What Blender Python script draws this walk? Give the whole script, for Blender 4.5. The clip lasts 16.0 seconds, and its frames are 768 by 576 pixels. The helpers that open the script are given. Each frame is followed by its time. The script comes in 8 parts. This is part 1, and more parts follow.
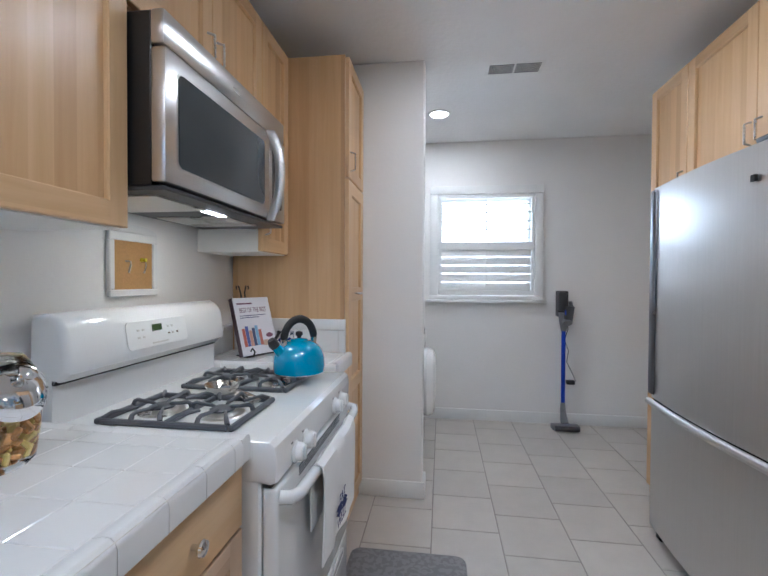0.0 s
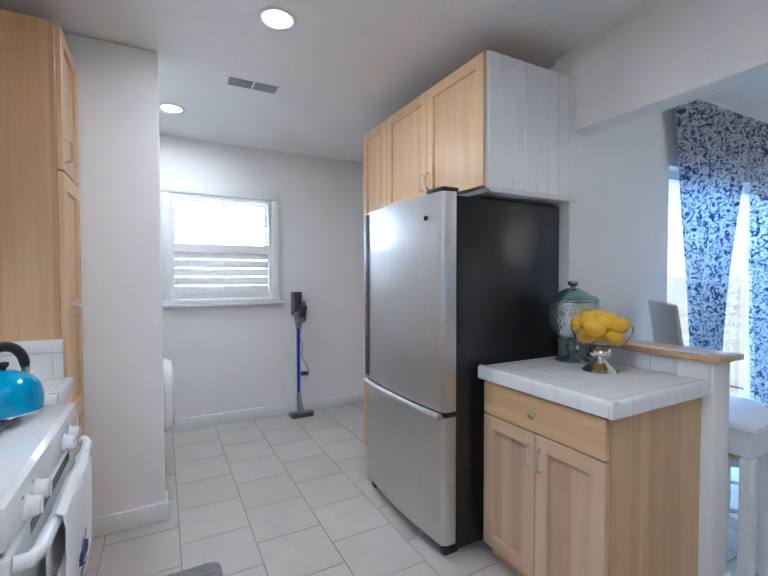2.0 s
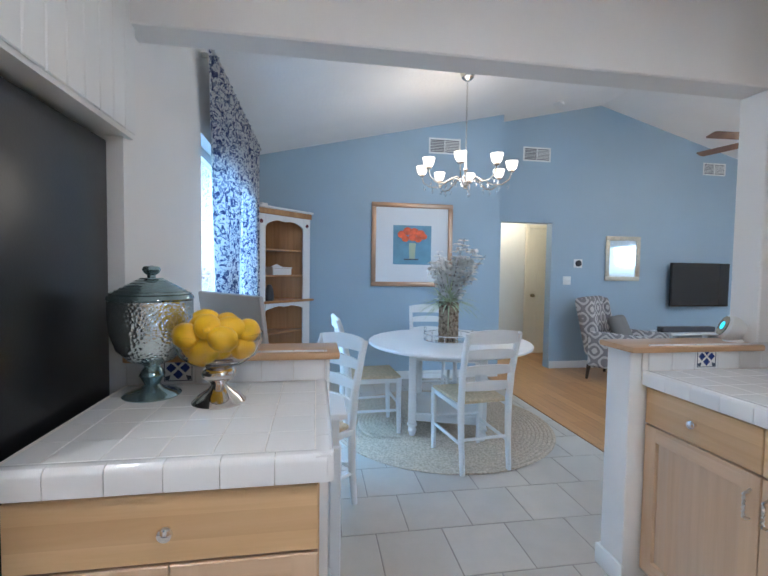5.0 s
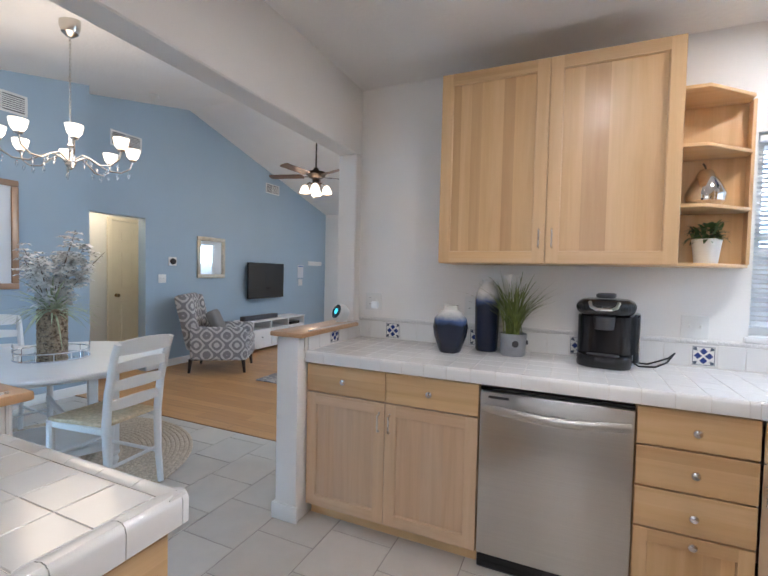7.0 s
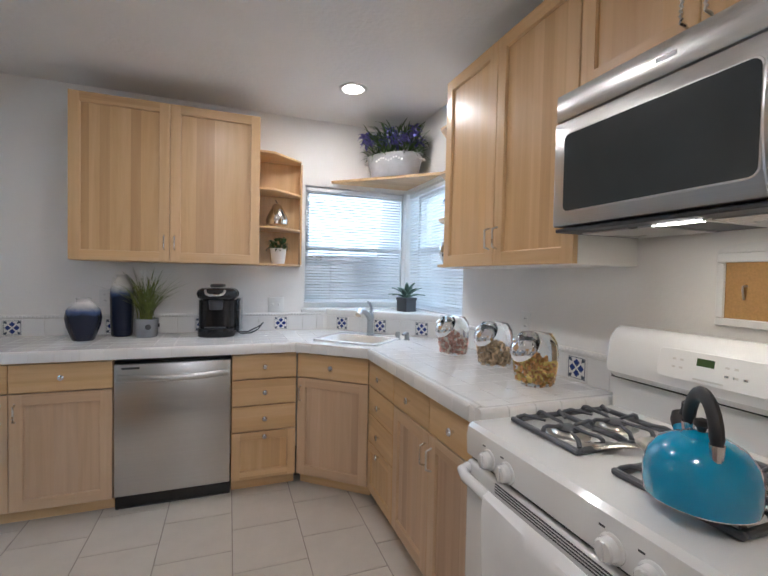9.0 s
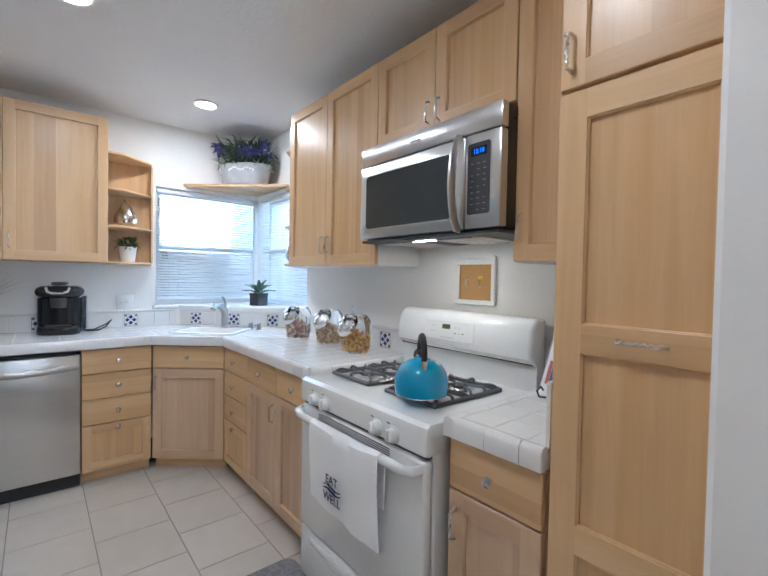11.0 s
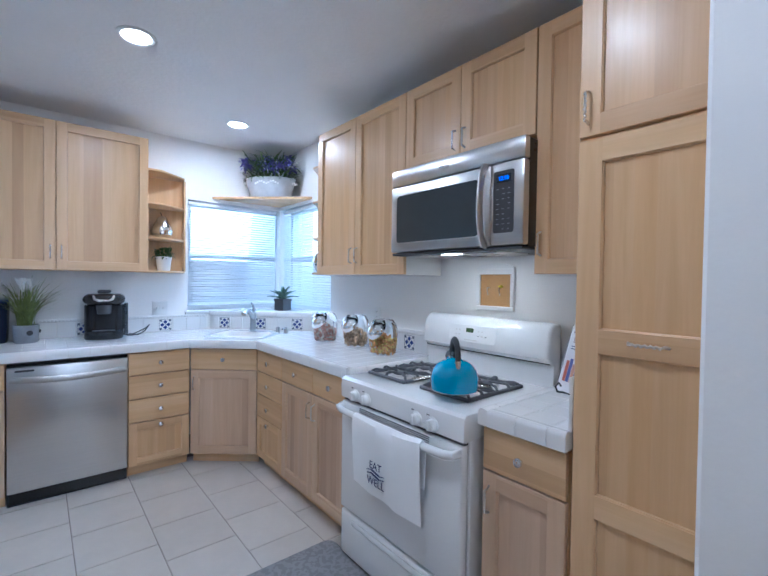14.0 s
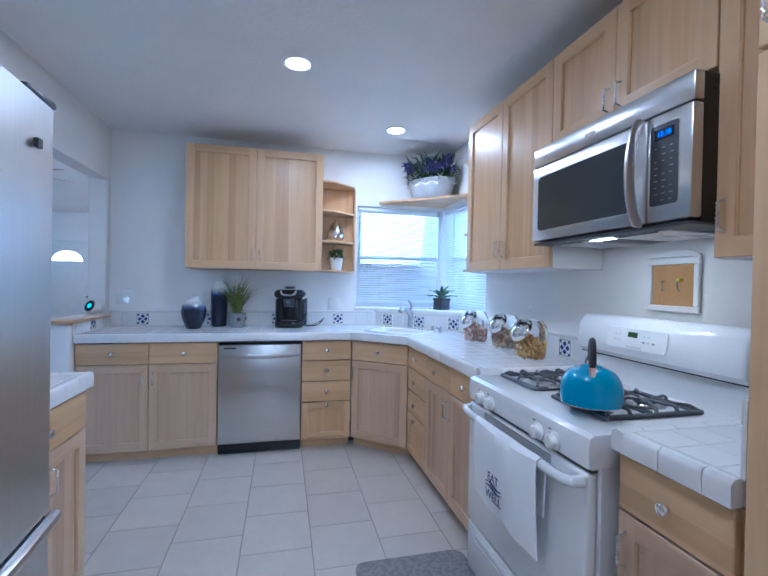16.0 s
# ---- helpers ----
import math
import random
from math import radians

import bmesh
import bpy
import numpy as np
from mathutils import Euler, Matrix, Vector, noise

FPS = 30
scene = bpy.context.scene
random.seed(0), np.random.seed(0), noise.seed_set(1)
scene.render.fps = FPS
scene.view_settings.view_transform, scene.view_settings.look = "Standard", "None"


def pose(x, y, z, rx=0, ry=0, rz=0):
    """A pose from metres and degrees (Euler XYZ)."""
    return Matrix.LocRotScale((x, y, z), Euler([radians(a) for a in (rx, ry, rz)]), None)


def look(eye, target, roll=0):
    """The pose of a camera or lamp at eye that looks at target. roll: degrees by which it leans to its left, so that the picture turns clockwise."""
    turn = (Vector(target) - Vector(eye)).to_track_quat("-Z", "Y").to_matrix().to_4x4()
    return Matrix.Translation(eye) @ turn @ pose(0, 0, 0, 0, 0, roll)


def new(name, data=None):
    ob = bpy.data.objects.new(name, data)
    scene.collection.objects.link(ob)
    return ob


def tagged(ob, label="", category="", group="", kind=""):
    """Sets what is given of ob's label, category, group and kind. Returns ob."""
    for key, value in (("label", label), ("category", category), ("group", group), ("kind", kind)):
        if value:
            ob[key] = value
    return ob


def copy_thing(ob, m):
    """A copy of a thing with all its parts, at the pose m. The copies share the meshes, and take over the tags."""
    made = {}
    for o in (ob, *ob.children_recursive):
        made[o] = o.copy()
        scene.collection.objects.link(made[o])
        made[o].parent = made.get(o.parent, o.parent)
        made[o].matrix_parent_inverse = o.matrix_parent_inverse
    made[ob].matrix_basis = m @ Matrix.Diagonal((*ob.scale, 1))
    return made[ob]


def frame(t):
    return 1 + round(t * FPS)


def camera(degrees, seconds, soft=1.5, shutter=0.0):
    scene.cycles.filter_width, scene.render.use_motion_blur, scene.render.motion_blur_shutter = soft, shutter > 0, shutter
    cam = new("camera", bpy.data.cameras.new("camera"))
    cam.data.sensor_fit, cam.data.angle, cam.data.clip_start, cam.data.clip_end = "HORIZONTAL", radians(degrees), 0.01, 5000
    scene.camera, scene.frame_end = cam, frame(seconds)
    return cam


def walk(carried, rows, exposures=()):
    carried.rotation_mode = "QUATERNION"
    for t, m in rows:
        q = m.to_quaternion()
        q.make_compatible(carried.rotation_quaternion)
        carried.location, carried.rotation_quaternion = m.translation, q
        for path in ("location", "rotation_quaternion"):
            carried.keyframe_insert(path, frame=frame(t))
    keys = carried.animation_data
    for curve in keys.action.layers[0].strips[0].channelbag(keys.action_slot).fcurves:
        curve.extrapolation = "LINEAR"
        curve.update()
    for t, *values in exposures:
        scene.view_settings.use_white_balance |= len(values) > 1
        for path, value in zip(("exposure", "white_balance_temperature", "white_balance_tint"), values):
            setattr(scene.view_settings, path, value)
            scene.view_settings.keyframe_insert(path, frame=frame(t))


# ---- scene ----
cam = camera(85.3, 16.0, soft=1.65)
PATH = [
    (0, (0.068, -0.016, 1.321), (-0.204, 1.965, 1.287), 0.3),
    (0.5, (-0.012, -0.11, 1.336), (0.04, 1.889, 1.296), 0.1),
    (1, (-0.028, -0.183, 1.34), (0.33, 1.784, 1.297), 0.0),
    (1.5, (-0.043, -0.213, 1.368), (0.587, 1.684, 1.322), -0.0),
    (2, (-0.035, -0.161, 1.387), (0.905, 1.604, 1.334), -0.1),
    (2.5, (0.011, -0.046, 1.382), (1.311, 1.472, 1.321), -0.1),
    (3, (0.058, 0.132, 1.384), (1.624, 1.375, 1.313), -0.0),
    (3.2, (0.078, 0.202, 1.391), (1.734, 1.319, 1.31), 0.1),
    (5.3, (0.463, 0.849, 1.364), (2.363, 0.228, 1.279), 1.0),
    (5.5, (0.493, 0.915, 1.37), (2.314, 0.092, 1.287), 1.1),
    (6, (0.528, 1.048, 1.386), (2.079, -0.213, 1.306), 1.1),
    (6.5, (0.601, 1.161, 1.375), (1.775, -0.456, 1.297), 1.3),
    (7, (0.646, 1.288, 1.389), (1.455, -0.54, 1.319), 1.3),
    (7.5, (0.607, 1.453, 1.401), (0.976, -0.512, 1.338), 1.3),
    (8, (0.506, 1.634, 1.414), (0.432, -0.363, 1.352), 1.2),
    (8.5, (0.428, 1.854, 1.399), (0.062, -0.111, 1.339), 1.2),
    (9, (0.398, 2.065, 1.391), (-0.297, 0.191, 1.336), 1.2),
    (9.5, (0.383, 2.24, 1.387), (-0.637, 0.52, 1.333), 1.2),
    (9.7, (0.37, 2.297, 1.393), (-0.753, 0.644, 1.34), 1.1),
    (11.8, (0.819, 2.645, 1.377), (-0.471, 1.117, 1.33), 1.1),
    (12, (0.867, 2.606, 1.388), (-0.424, 1.079, 1.341), 1.1),
    (12.5, (0.941, 2.578, 1.394), (-0.351, 1.051, 1.351), 1.0),
    (13, (0.989, 2.592, 1.406), (-0.299, 1.063, 1.364), 0.9),
    (13.5, (0.923, 2.635, 1.406), (-0.358, 1.099, 1.366), 0.8),
    (14, (0.851, 2.656, 1.416), (-0.426, 1.117, 1.379), 0.8),
    (14.5, (0.838, 2.675, 1.422), (-0.436, 1.134, 1.386), 0.7),
    (15, (0.702, 2.648, 1.391), (-0.535, 1.077, 1.353), 0.6),
    (15.5, (0.611, 2.662, 1.367), (-0.275, 0.869, 1.34), 0.9),
    (16, (0.535, 2.711, 1.354), (0.063, 0.767, 1.334), 1.1),
]
EXPOSURES = [(0.0, 0.92, 5350, 10), (1.5, 1.52, 5270, 10), (2.5, 0.82, 5170, 10), (3.2, 0.85, 5170, 10), (5.5, 1.28, 5700, 10), (6.5, 1.22, 5950, 13), (7.0, 1.12, 6050, 14), (8.0, -0.15, 5950, 18), (8.5, 0.25, 6100, 17), (9.5, 0.98, 6080, 10), (12.5, 1.10, 4780, 9), (14.5, 1.10, 4700, 10), (15.5, 1.08, 4540, 10), (16.0, 1.0, 4460, 10)]
walk(cam, [(t, look(eye, target, roll)) for t, eye, target, roll in PATH], EXPOSURES)

# ---- world, sun, lights ----
world = bpy.data.worlds.new("sky")
scene.world = world
world.use_nodes = True
wn = world.node_tree.nodes
sky = wn.new("ShaderNodeTexSky")
sky.sky_type, sky.sun_disc = "NISHITA", False
sky.sun_elevation, sky.sun_rotation = radians(66.7), radians(94.8)
world.node_tree.links.new(sky.outputs[0], wn["Background"].inputs[0])
wn["Background"].inputs[1].default_value = 0.15


def lamp(name, kind, m, power, colour, size=0.1, size_y=None, spread=180, angle=0.01):
    d = bpy.data.lights.new(name, kind)
    d.energy, d.color = power, colour
    if kind == "AREA":
        d.shape = "RECTANGLE" if size_y else "DISK"
        d.size, d.spread = size, radians(spread)
        if size_y:
            d.size_y = size_y
    elif kind == "SUN":
        d.angle = angle
    else:
        d.shadow_soft_size = size
    ob = new(name, d)
    ob.matrix_world = m
    return ob


DAY = (0.55, 0.78, 1.0)
WARM = (1.0, 0.96, 0.90)
CEIL = 2.615
lamp("sun", "SUN", look((12, -1, 28), (0, 0, 0)), 4.5, (1.0, 0.95, 0.87), angle=radians(0.5))
DOWNLIGHTS = [(0.042, 3.262), (0.465, 1.851), (0.472, 0.242), (-0.347, -0.605)]
for dx, dy in DOWNLIGHTS:
    lamp("downlight_lamp", "AREA", look((dx, dy, CEIL - 0.02), (dx, dy, 0)), 4.4, WARM, size=0.13)
lamp("dining_window_light", "AREA", look((3.65, 2.6, 2.85), (3.6, -0.6, 0.5)), 122, (0.36, 0.68, 1.0), size=2.2, size_y=1.7)
lamp("corner_window_light", "AREA", look((-0.9, -2.7, 2.75), (-0.4, 1.2, 1.6)), 82, DAY, size=3.2, size_y=2.3)
lamp("corner_window_light_b", "AREA", look((-2.4, -0.9, 2.75), (1.2, -0.4, 1.6)), 72, DAY, size=3.0, size_y=2.3)
lamp("laundry_window_light", "AREA", look((0.46, 4.35, 1.75), (0.46, 1.5, 1.8)), 21, (0.88, 0.95, 1.0), size=1.2, size_y=1.5)
lamp("living_window_light", "AREA", look((1.4, -7.6, 2.2), (2.4, -2, 0.8)), 72, DAY, size=1.9, size_y=1.3)

# ---- materials ----


def nodes_of(name):
    m = bpy.data.materials.new(name)
    m.use_nodes = True
    t = m.node_tree
    return m, t, t.nodes, t.nodes["Principled BSDF"]


def node(t, kind, **values):
    n = t.nodes.new(kind)
    for k, v in values.items():
        n.inputs[k].default_value = v
    return n


def ramp(t, fac, stops):
    r = t.nodes.new("ShaderNodeValToRGB")
    e = r.color_ramp.elements
    while len(e) < len(stops):
        e.new(0.5)
    for el, (p, c) in zip(e, stops):
        el.position, el.color = p, (*c, 1)
    t.links.new(fac, r.inputs[0])
    return r.outputs[0]


def coords(t, scale=(1, 1, 1), random_shift=True, rot=(0, 0, 0)):
    tc = t.nodes.new("ShaderNodeTexCoord")
    mp = t.nodes.new("ShaderNodeMapping")
    mp.inputs["Scale"].default_value = scale
    mp.inputs["Rotation"].default_value = rot
    t.links.new(tc.outputs["Object"], mp.inputs[0])
    if random_shift:
        oi = t.nodes.new("ShaderNodeObjectInfo")
        ml = t.nodes.new("ShaderNodeMath")
        ml.operation = "MULTIPLY"
        ml.inputs[1].default_value = 37.0
        t.links.new(oi.outputs["Random"], ml.inputs[0])
        t.links.new(ml.outputs[0], mp.inputs["Location"])
    return mp.outputs[0]


def mix(t, a, b, fac, mode="MIX"):
    m = t.nodes.new("ShaderNodeMix")
    m.data_type, m.blend_type = "RGBA", mode
    for sock, v in ((m.inputs[0], fac), (m.inputs[6], a), (m.inputs[7], b)):
        if hasattr(v, "is_linked"):
            t.links.new(v, sock)
        else:
            sock.default_value = v if isinstance(v, (int, float)) else (*v, 1)
    return m.outputs[2]


def bump(t, bsdf, height, strength, distance=0.002):
    b = t.nodes.new("ShaderNodeBump")
    b.inputs["Strength"].default_value, b.inputs["Distance"].default_value = strength, distance
    t.links.new(height, b.inputs["Height"])
    t.links.new(b.outputs[0], bsdf.inputs["Normal"])


def shade(c, k):
    return tuple(min(1, v * k) for v in c)


def plain(name, rgb, rough=0.5, metal=0.0, var=0.06, scale=6.0, relief=0.1, fine=120.0, coat=0.0, distance=0.001):
    """Paint, plastic or metal with a coarse and a fine variation."""
    m, t, n, b = nodes_of(name)
    v = coords(t)
    n1 = node(t, "ShaderNodeTexNoise", Scale=scale, Detail=4.0)
    n2 = node(t, "ShaderNodeTexNoise", Scale=fine, Detail=2.0)
    t.links.new(v, n1.inputs[0])
    t.links.new(v, n2.inputs[0])
    c = ramp(t, n1.outputs[0], [(0.3, shade(rgb, 1 - var)), (0.7, shade(rgb, 1 + var))])
    t.links.new(c, b.inputs["Base Color"])
    r = node(t, "ShaderNodeMapRange")
    r.inputs[3].default_value, r.inputs[4].default_value = max(0.02, rough - 0.06), min(1, rough + 0.06)
    t.links.new(n1.outputs[0], r.inputs[0])
    t.links.new(r.outputs[0], b.inputs["Roughness"])
    b.inputs["Metallic"].default_value = metal
    b.inputs["Coat Weight"].default_value = coat
    if relief:
        bump(t, b, n2.outputs[0], relief, distance)
    return m


def wood(name, light, dark, axis="z", strips=True, rough=0.38, strip_w=0.055):
    """Maple or pine: streaks along one axis, glued staves of slightly different tone."""
    m, t, n, b = nodes_of(name)
    k = {"z": (26, 26, 1.4), "x": (1.4, 26, 26), "y": (26, 1.4, 26)}[axis]
    v = coords(t, k)
    n1 = node(t, "ShaderNodeTexNoise", Scale=1.0, Detail=6.0, Roughness=0.62, Distortion=0.4)
    t.links.new(v, n1.inputs[0])
    c = ramp(t, n1.outputs[0], [(0.28, dark), (0.5, tuple((a + d) / 2 for a, d in zip(light, dark))), (0.75, light)])
    if strips:
        w = 1 / strip_w
        v2 = coords(t, {"z": (w, w, 0.0), "x": (0.0, w, w), "y": (w, 0.0, w)}[axis])
        sn = t.nodes.new("ShaderNodeVectorMath")
        sn.operation = "FLOOR"
        t.links.new(v2, sn.inputs[0])
        wn1 = t.nodes.new("ShaderNodeTexWhiteNoise")
        t.links.new(sn.outputs[0], wn1.inputs[0])
        tone = ramp(t, wn1.outputs[0], [(0.0, (0.80, 0.735, 0.685)), (0.22, (0.92, 0.88, 0.85)), (0.5, (1, 1, 1)), (0.8, (0.96, 0.93, 0.88)), (1.0, (1.0, 0.95, 0.89))])
        c = mix(t, c, tone, 0.9, "MULTIPLY")
    t.links.new(c, b.inputs["Base Color"])
    b.inputs["Roughness"].default_value = rough
    b.inputs["Coat Weight"].default_value = 0.25
    b.inputs["Coat Roughness"].default_value = 0.25
    bump(t, b, n1.outputs[0], 0.08, 0.001)
    return m


def emit(name, rgb, strength):
    m, t, n, b = nodes_of(name)
    b.inputs["Base Color"].default_value = (*rgb, 1)
    b.inputs["Emission Color"].default_value = (*rgb, 1)
    b.inputs["Emission Strength"].default_value = strength
    return m


def glassy(name, rgb, rough=0.0, ior=1.45):
    m, t, n, b = nodes_of(name)
    b.inputs["Base Color"].default_value = (*rgb, 1)
    b.inputs["Roughness"].default_value = rough
    b.inputs["IOR"].default_value = ior
    b.inputs["Transmission Weight"].default_value = 1.0
    return m


def brushed(name, rgb, rough=0.40, axis="z"):
    m, t, n, b = nodes_of(name)
    v = coords(t, {"z": (400, 400, 3), "x": (3, 400, 400), "y": (400, 3, 400)}[axis])
    n1 = node(t, "ShaderNodeTexNoise", Scale=1.0, Detail=3.0)
    t.links.new(v, n1.inputs[0])
    v2 = coords(t, (3, 3, 3))
    n2 = node(t, "ShaderNodeTexNoise", Scale=1.0, Detail=3.0)
    t.links.new(v2, n2.inputs[0])
    t.links.new(ramp(t, n1.outputs[0], [(0.3, shade(rgb, 0.96)), (0.7, shade(rgb, 1.03))]), b.inputs["Base Color"])
    r = node(t, "ShaderNodeMapRange")
    r.inputs[3].default_value, r.inputs[4].default_value = rough - 0.008, rough + 0.012
    t.links.new(n2.outputs[0], r.inputs[0])
    t.links.new(r.outputs[0], b.inputs["Roughness"])
    b.inputs["Metallic"].default_value = 1.0
    b.inputs["Anisotropic"].default_value = 0.5
    bump(t, b, n1.outputs[0], 0.01, 0.0003)
    return m


def pattern(name, c0, c1, scale, threshold=0.5, rough=0.85, detail=1.5, distort=1.2, weave=400.0, c2=None):
    """Woven cloth printed with an irregular motif."""
    m, t, n, b = nodes_of(name)
    v = coords(t, random_shift=False)
    n1 = node(t, "ShaderNodeTexNoise", Scale=scale, Detail=detail, Distortion=distort)
    t.links.new(v, n1.inputs[0])
    c = ramp(t, n1.outputs[0], [(threshold - 0.015, c0), (threshold + 0.015, c1)])
    if c2:
        n3 = node(t, "ShaderNodeTexNoise", Scale=scale * 1.7, Detail=1.0, Distortion=2.5)
        t.links.new(v, n3.inputs[0])
        f = ramp(t, n3.outputs[0], [(0.56, (0, 0, 0)), (0.58, (1, 1, 1))])
        c = mix(t, c, c2, f)
    t.links.new(c, b.inputs["Base Color"])
    b.inputs["Roughness"].default_value = rough
    n2 = node(t, "ShaderNodeTexNoise", Scale=weave, Detail=1.0)
    t.links.new(v, n2.inputs[0])
    bump(t, b, n2.outputs[0], 0.25, 0.001)
    return m


def tile_mat(name, rgb, rough, spread=0.05, stain=0.06, relief=0.05):
    """Fired tile: each piece a little different, with faint clouds."""
    m, t, n, b = nodes_of(name)
    oi = t.nodes.new("ShaderNodeObjectInfo")
    geo = t.nodes.new("ShaderNodeNewGeometry")
    n1 = node(t, "ShaderNodeTexNoise", Scale=7.0, Detail=5.0, Roughness=0.6)
    t.links.new(geo.outputs["Position"], n1.inputs[0])
    ad = t.nodes.new("ShaderNodeMath")
    ad.operation = "ADD"
    t.links.new(oi.outputs["Random"], ad.inputs[0])
    t.links.new(geo.outputs["Random Per Island"], ad.inputs[1])
    fr = t.nodes.new("ShaderNodeMath")
    fr.operation = "FRACT"
    t.links.new(ad.outputs[0], fr.inputs[0])
    a = ramp(t, fr.outputs[0], [(0.0, shade(rgb, 1 - spread)), (1.0, shade(rgb, 1 + spread))])
    s = ramp(t, n1.outputs[0], [(0.25, (1 - stain,) * 3), (0.7, (1, 1, 1))])
    t.links.new(mix(t, a, s, 1.0, "MULTIPLY"), b.inputs["Base Color"])
    r = node(t, "ShaderNodeMapRange")
    r.inputs[3].default_value, r.inputs[4].default_value = max(0.03, rough - 0.05), rough + 0.08
    t.links.new(n1.outputs[0], r.inputs[0])
    t.links.new(r.outputs[0], b.inputs["Roughness"])
    n2 = node(t, "ShaderNodeTexNoise", Scale=22.0, Detail=2.0)
    t.links.new(geo.outputs["Position"], n2.inputs[0])
    bump(t, b, n2.outputs[0], relief, 0.002)
    return m


def laminate(name):
    """Light oak planks along x."""
    m, t, n, b = nodes_of(name)
    v = coords(t, random_shift=False)
    br = t.nodes.new("ShaderNodeTexBrick")
    br.offset = 0.37
    for k, val in (("Scale", 1.0), ("Mortar Size", 0.0016), ("Brick Width", 1.25), ("Row Height", 0.125), ("Bias", 0.0)):
        br.inputs[k].default_value = val
    br.inputs["Color1"].default_value = (0.60, 0.33, 0.135, 1)
    br.inputs["Color2"].default_value = (0.50, 0.26, 0.10, 1)
    br.inputs["Mortar"].default_value = (0.28, 0.15, 0.07, 1)
    t.links.new(v, br.inputs[0])
    v2 = coords(t, (2.0, 34, 1), random_shift=False)
    n1 = node(t, "ShaderNodeTexNoise", Scale=1.0, Detail=6.0)
    t.links.new(v2, n1.inputs[0])
    g = ramp(t, n1.outputs[0], [(0.3, (0.82, 0.8, 0.78)), (0.7, (1, 1, 1))])
    t.links.new(mix(t, br.outputs[0], g, 1.0, "MULTIPLY"), b.inputs["Base Color"])
    b.inputs["Roughness"].default_value = 0.33
    bump(t, b, n1.outputs[0], 0.05, 0.001)
    return m


WALL = plain("kitchen wall paint", (0.85, 0.835, 0.81), 0.55, var=0.015, scale=2.5, relief=0.35, fine=60, distance=0.0015)
CEILING = plain("ceiling paint", (0.87, 0.865, 0.855), 0.5, var=0.02, scale=3.0, relief=0.75, fine=38, distance=0.003)
BLUE = plain("blue wall paint", (0.36, 0.47, 0.57), 0.55, var=0.02, scale=2.0, relief=0.3, fine=60, distance=0.0015)
HALLP = plain("hall wall paint", (0.70, 0.69, 0.64), 0.6, var=0.02, relief=0.2)
TRIM = plain("white trim paint", (0.82, 0.82, 0.80), 0.32, var=0.02, relief=0.05)
WHITE = plain("white lacquer", (0.80, 0.80, 0.79), 0.35, var=0.02, relief=0.04)
MELAMINE = plain("white melamine", (0.80, 0.79, 0.76), 0.45, var=0.01, relief=0.03)
MAPLE = wood("maple along the height", (0.73, 0.495, 0.262), (0.61, 0.38, 0.18))
MAPLE_H = wood("maple along the width", (0.765, 0.535, 0.295), (0.645, 0.415, 0.205), axis="x")
MAPLE_Y = wood("maple along the depth", (0.74, 0.505, 0.29), (0.61, 0.38, 0.20), axis="y")
ROSE = wood("rosy maple along the height", (0.70, 0.505, 0.345), (0.57, 0.39, 0.255))
ROSE_F = wood("rosy maple frame", (0.70, 0.50, 0.325), (0.60, 0.405, 0.25), strips=False)
ROSE_H = wood("rosy maple along the width", (0.72, 0.52, 0.345), (0.61, 0.415, 0.26), axis="x")
MAPLE_F = wood("maple frame", (0.735, 0.50, 0.268), (0.63, 0.395, 0.195), strips=False)
PINE = wood("knotty pine", (0.55, 0.29, 0.11), (0.36, 0.17, 0.055), strip_w=0.07)
OAKCAP = wood("oak shelf board", (0.62, 0.38, 0.20), (0.48, 0.27, 0.13), axis="y", strips=False, rough=0.3)
TILE = tile_mat("glazed white tile", (0.80, 0.79, 0.775), 0.08, 0.02, 0.03, 0.10)
GROUT = plain("counter grout", (0.74, 0.70, 0.645), 0.9, var=0.08, scale=30)
FLOORTILE = tile_mat("beige floor tile", (0.565, 0.52, 0.465), 0.30, 0.05, 0.10, 0.12)
FLOORGROUT = plain("floor grout", (0.30, 0.27, 0.24), 0.9, var=0.12, scale=20)
WOODFLOOR = laminate("oak laminate")
STEEL = brushed("brushed stainless steel", (0.62, 0.61, 0.60), 0.34)
STEEL_H = brushed("brushed stainless steel along the width", (0.60, 0.59, 0.575), 0.28, "x")
CHROME = plain("polished chrome", (0.82, 0.82, 0.83), 0.10, 1.0, var=0.02, relief=0)
NICKEL = plain("satin nickel", (0.66, 0.64, 0.61), 0.28, 1.0, var=0.04, relief=0)
BLACK = plain("black textured enamel", (0.009, 0.0095, 0.011), 0.30, var=0.1, relief=0.2, fine=160)
BLACKGLOSS = plain("black gloss plastic", (0.012, 0.012, 0.014), 0.14, var=0.1, relief=0)
DARKGREY = plain("dark grey plastic", (0.05, 0.05, 0.055), 0.45, var=0.1)
IRON = plain("cast iron grate", (0.095, 0.10, 0.112), 0.48, var=0.15, relief=0.3, fine=200)
ENAMEL = plain("white enamel", (0.82, 0.82, 0.81), 0.16, var=0.01, relief=0, coat=0.5)
GLASS = glassy("clear glass", (1, 1, 1))
MIRROR = plain("mirror silver", (0.86, 0.88, 0.88), 0.02, 1.0, var=0.0, relief=0)
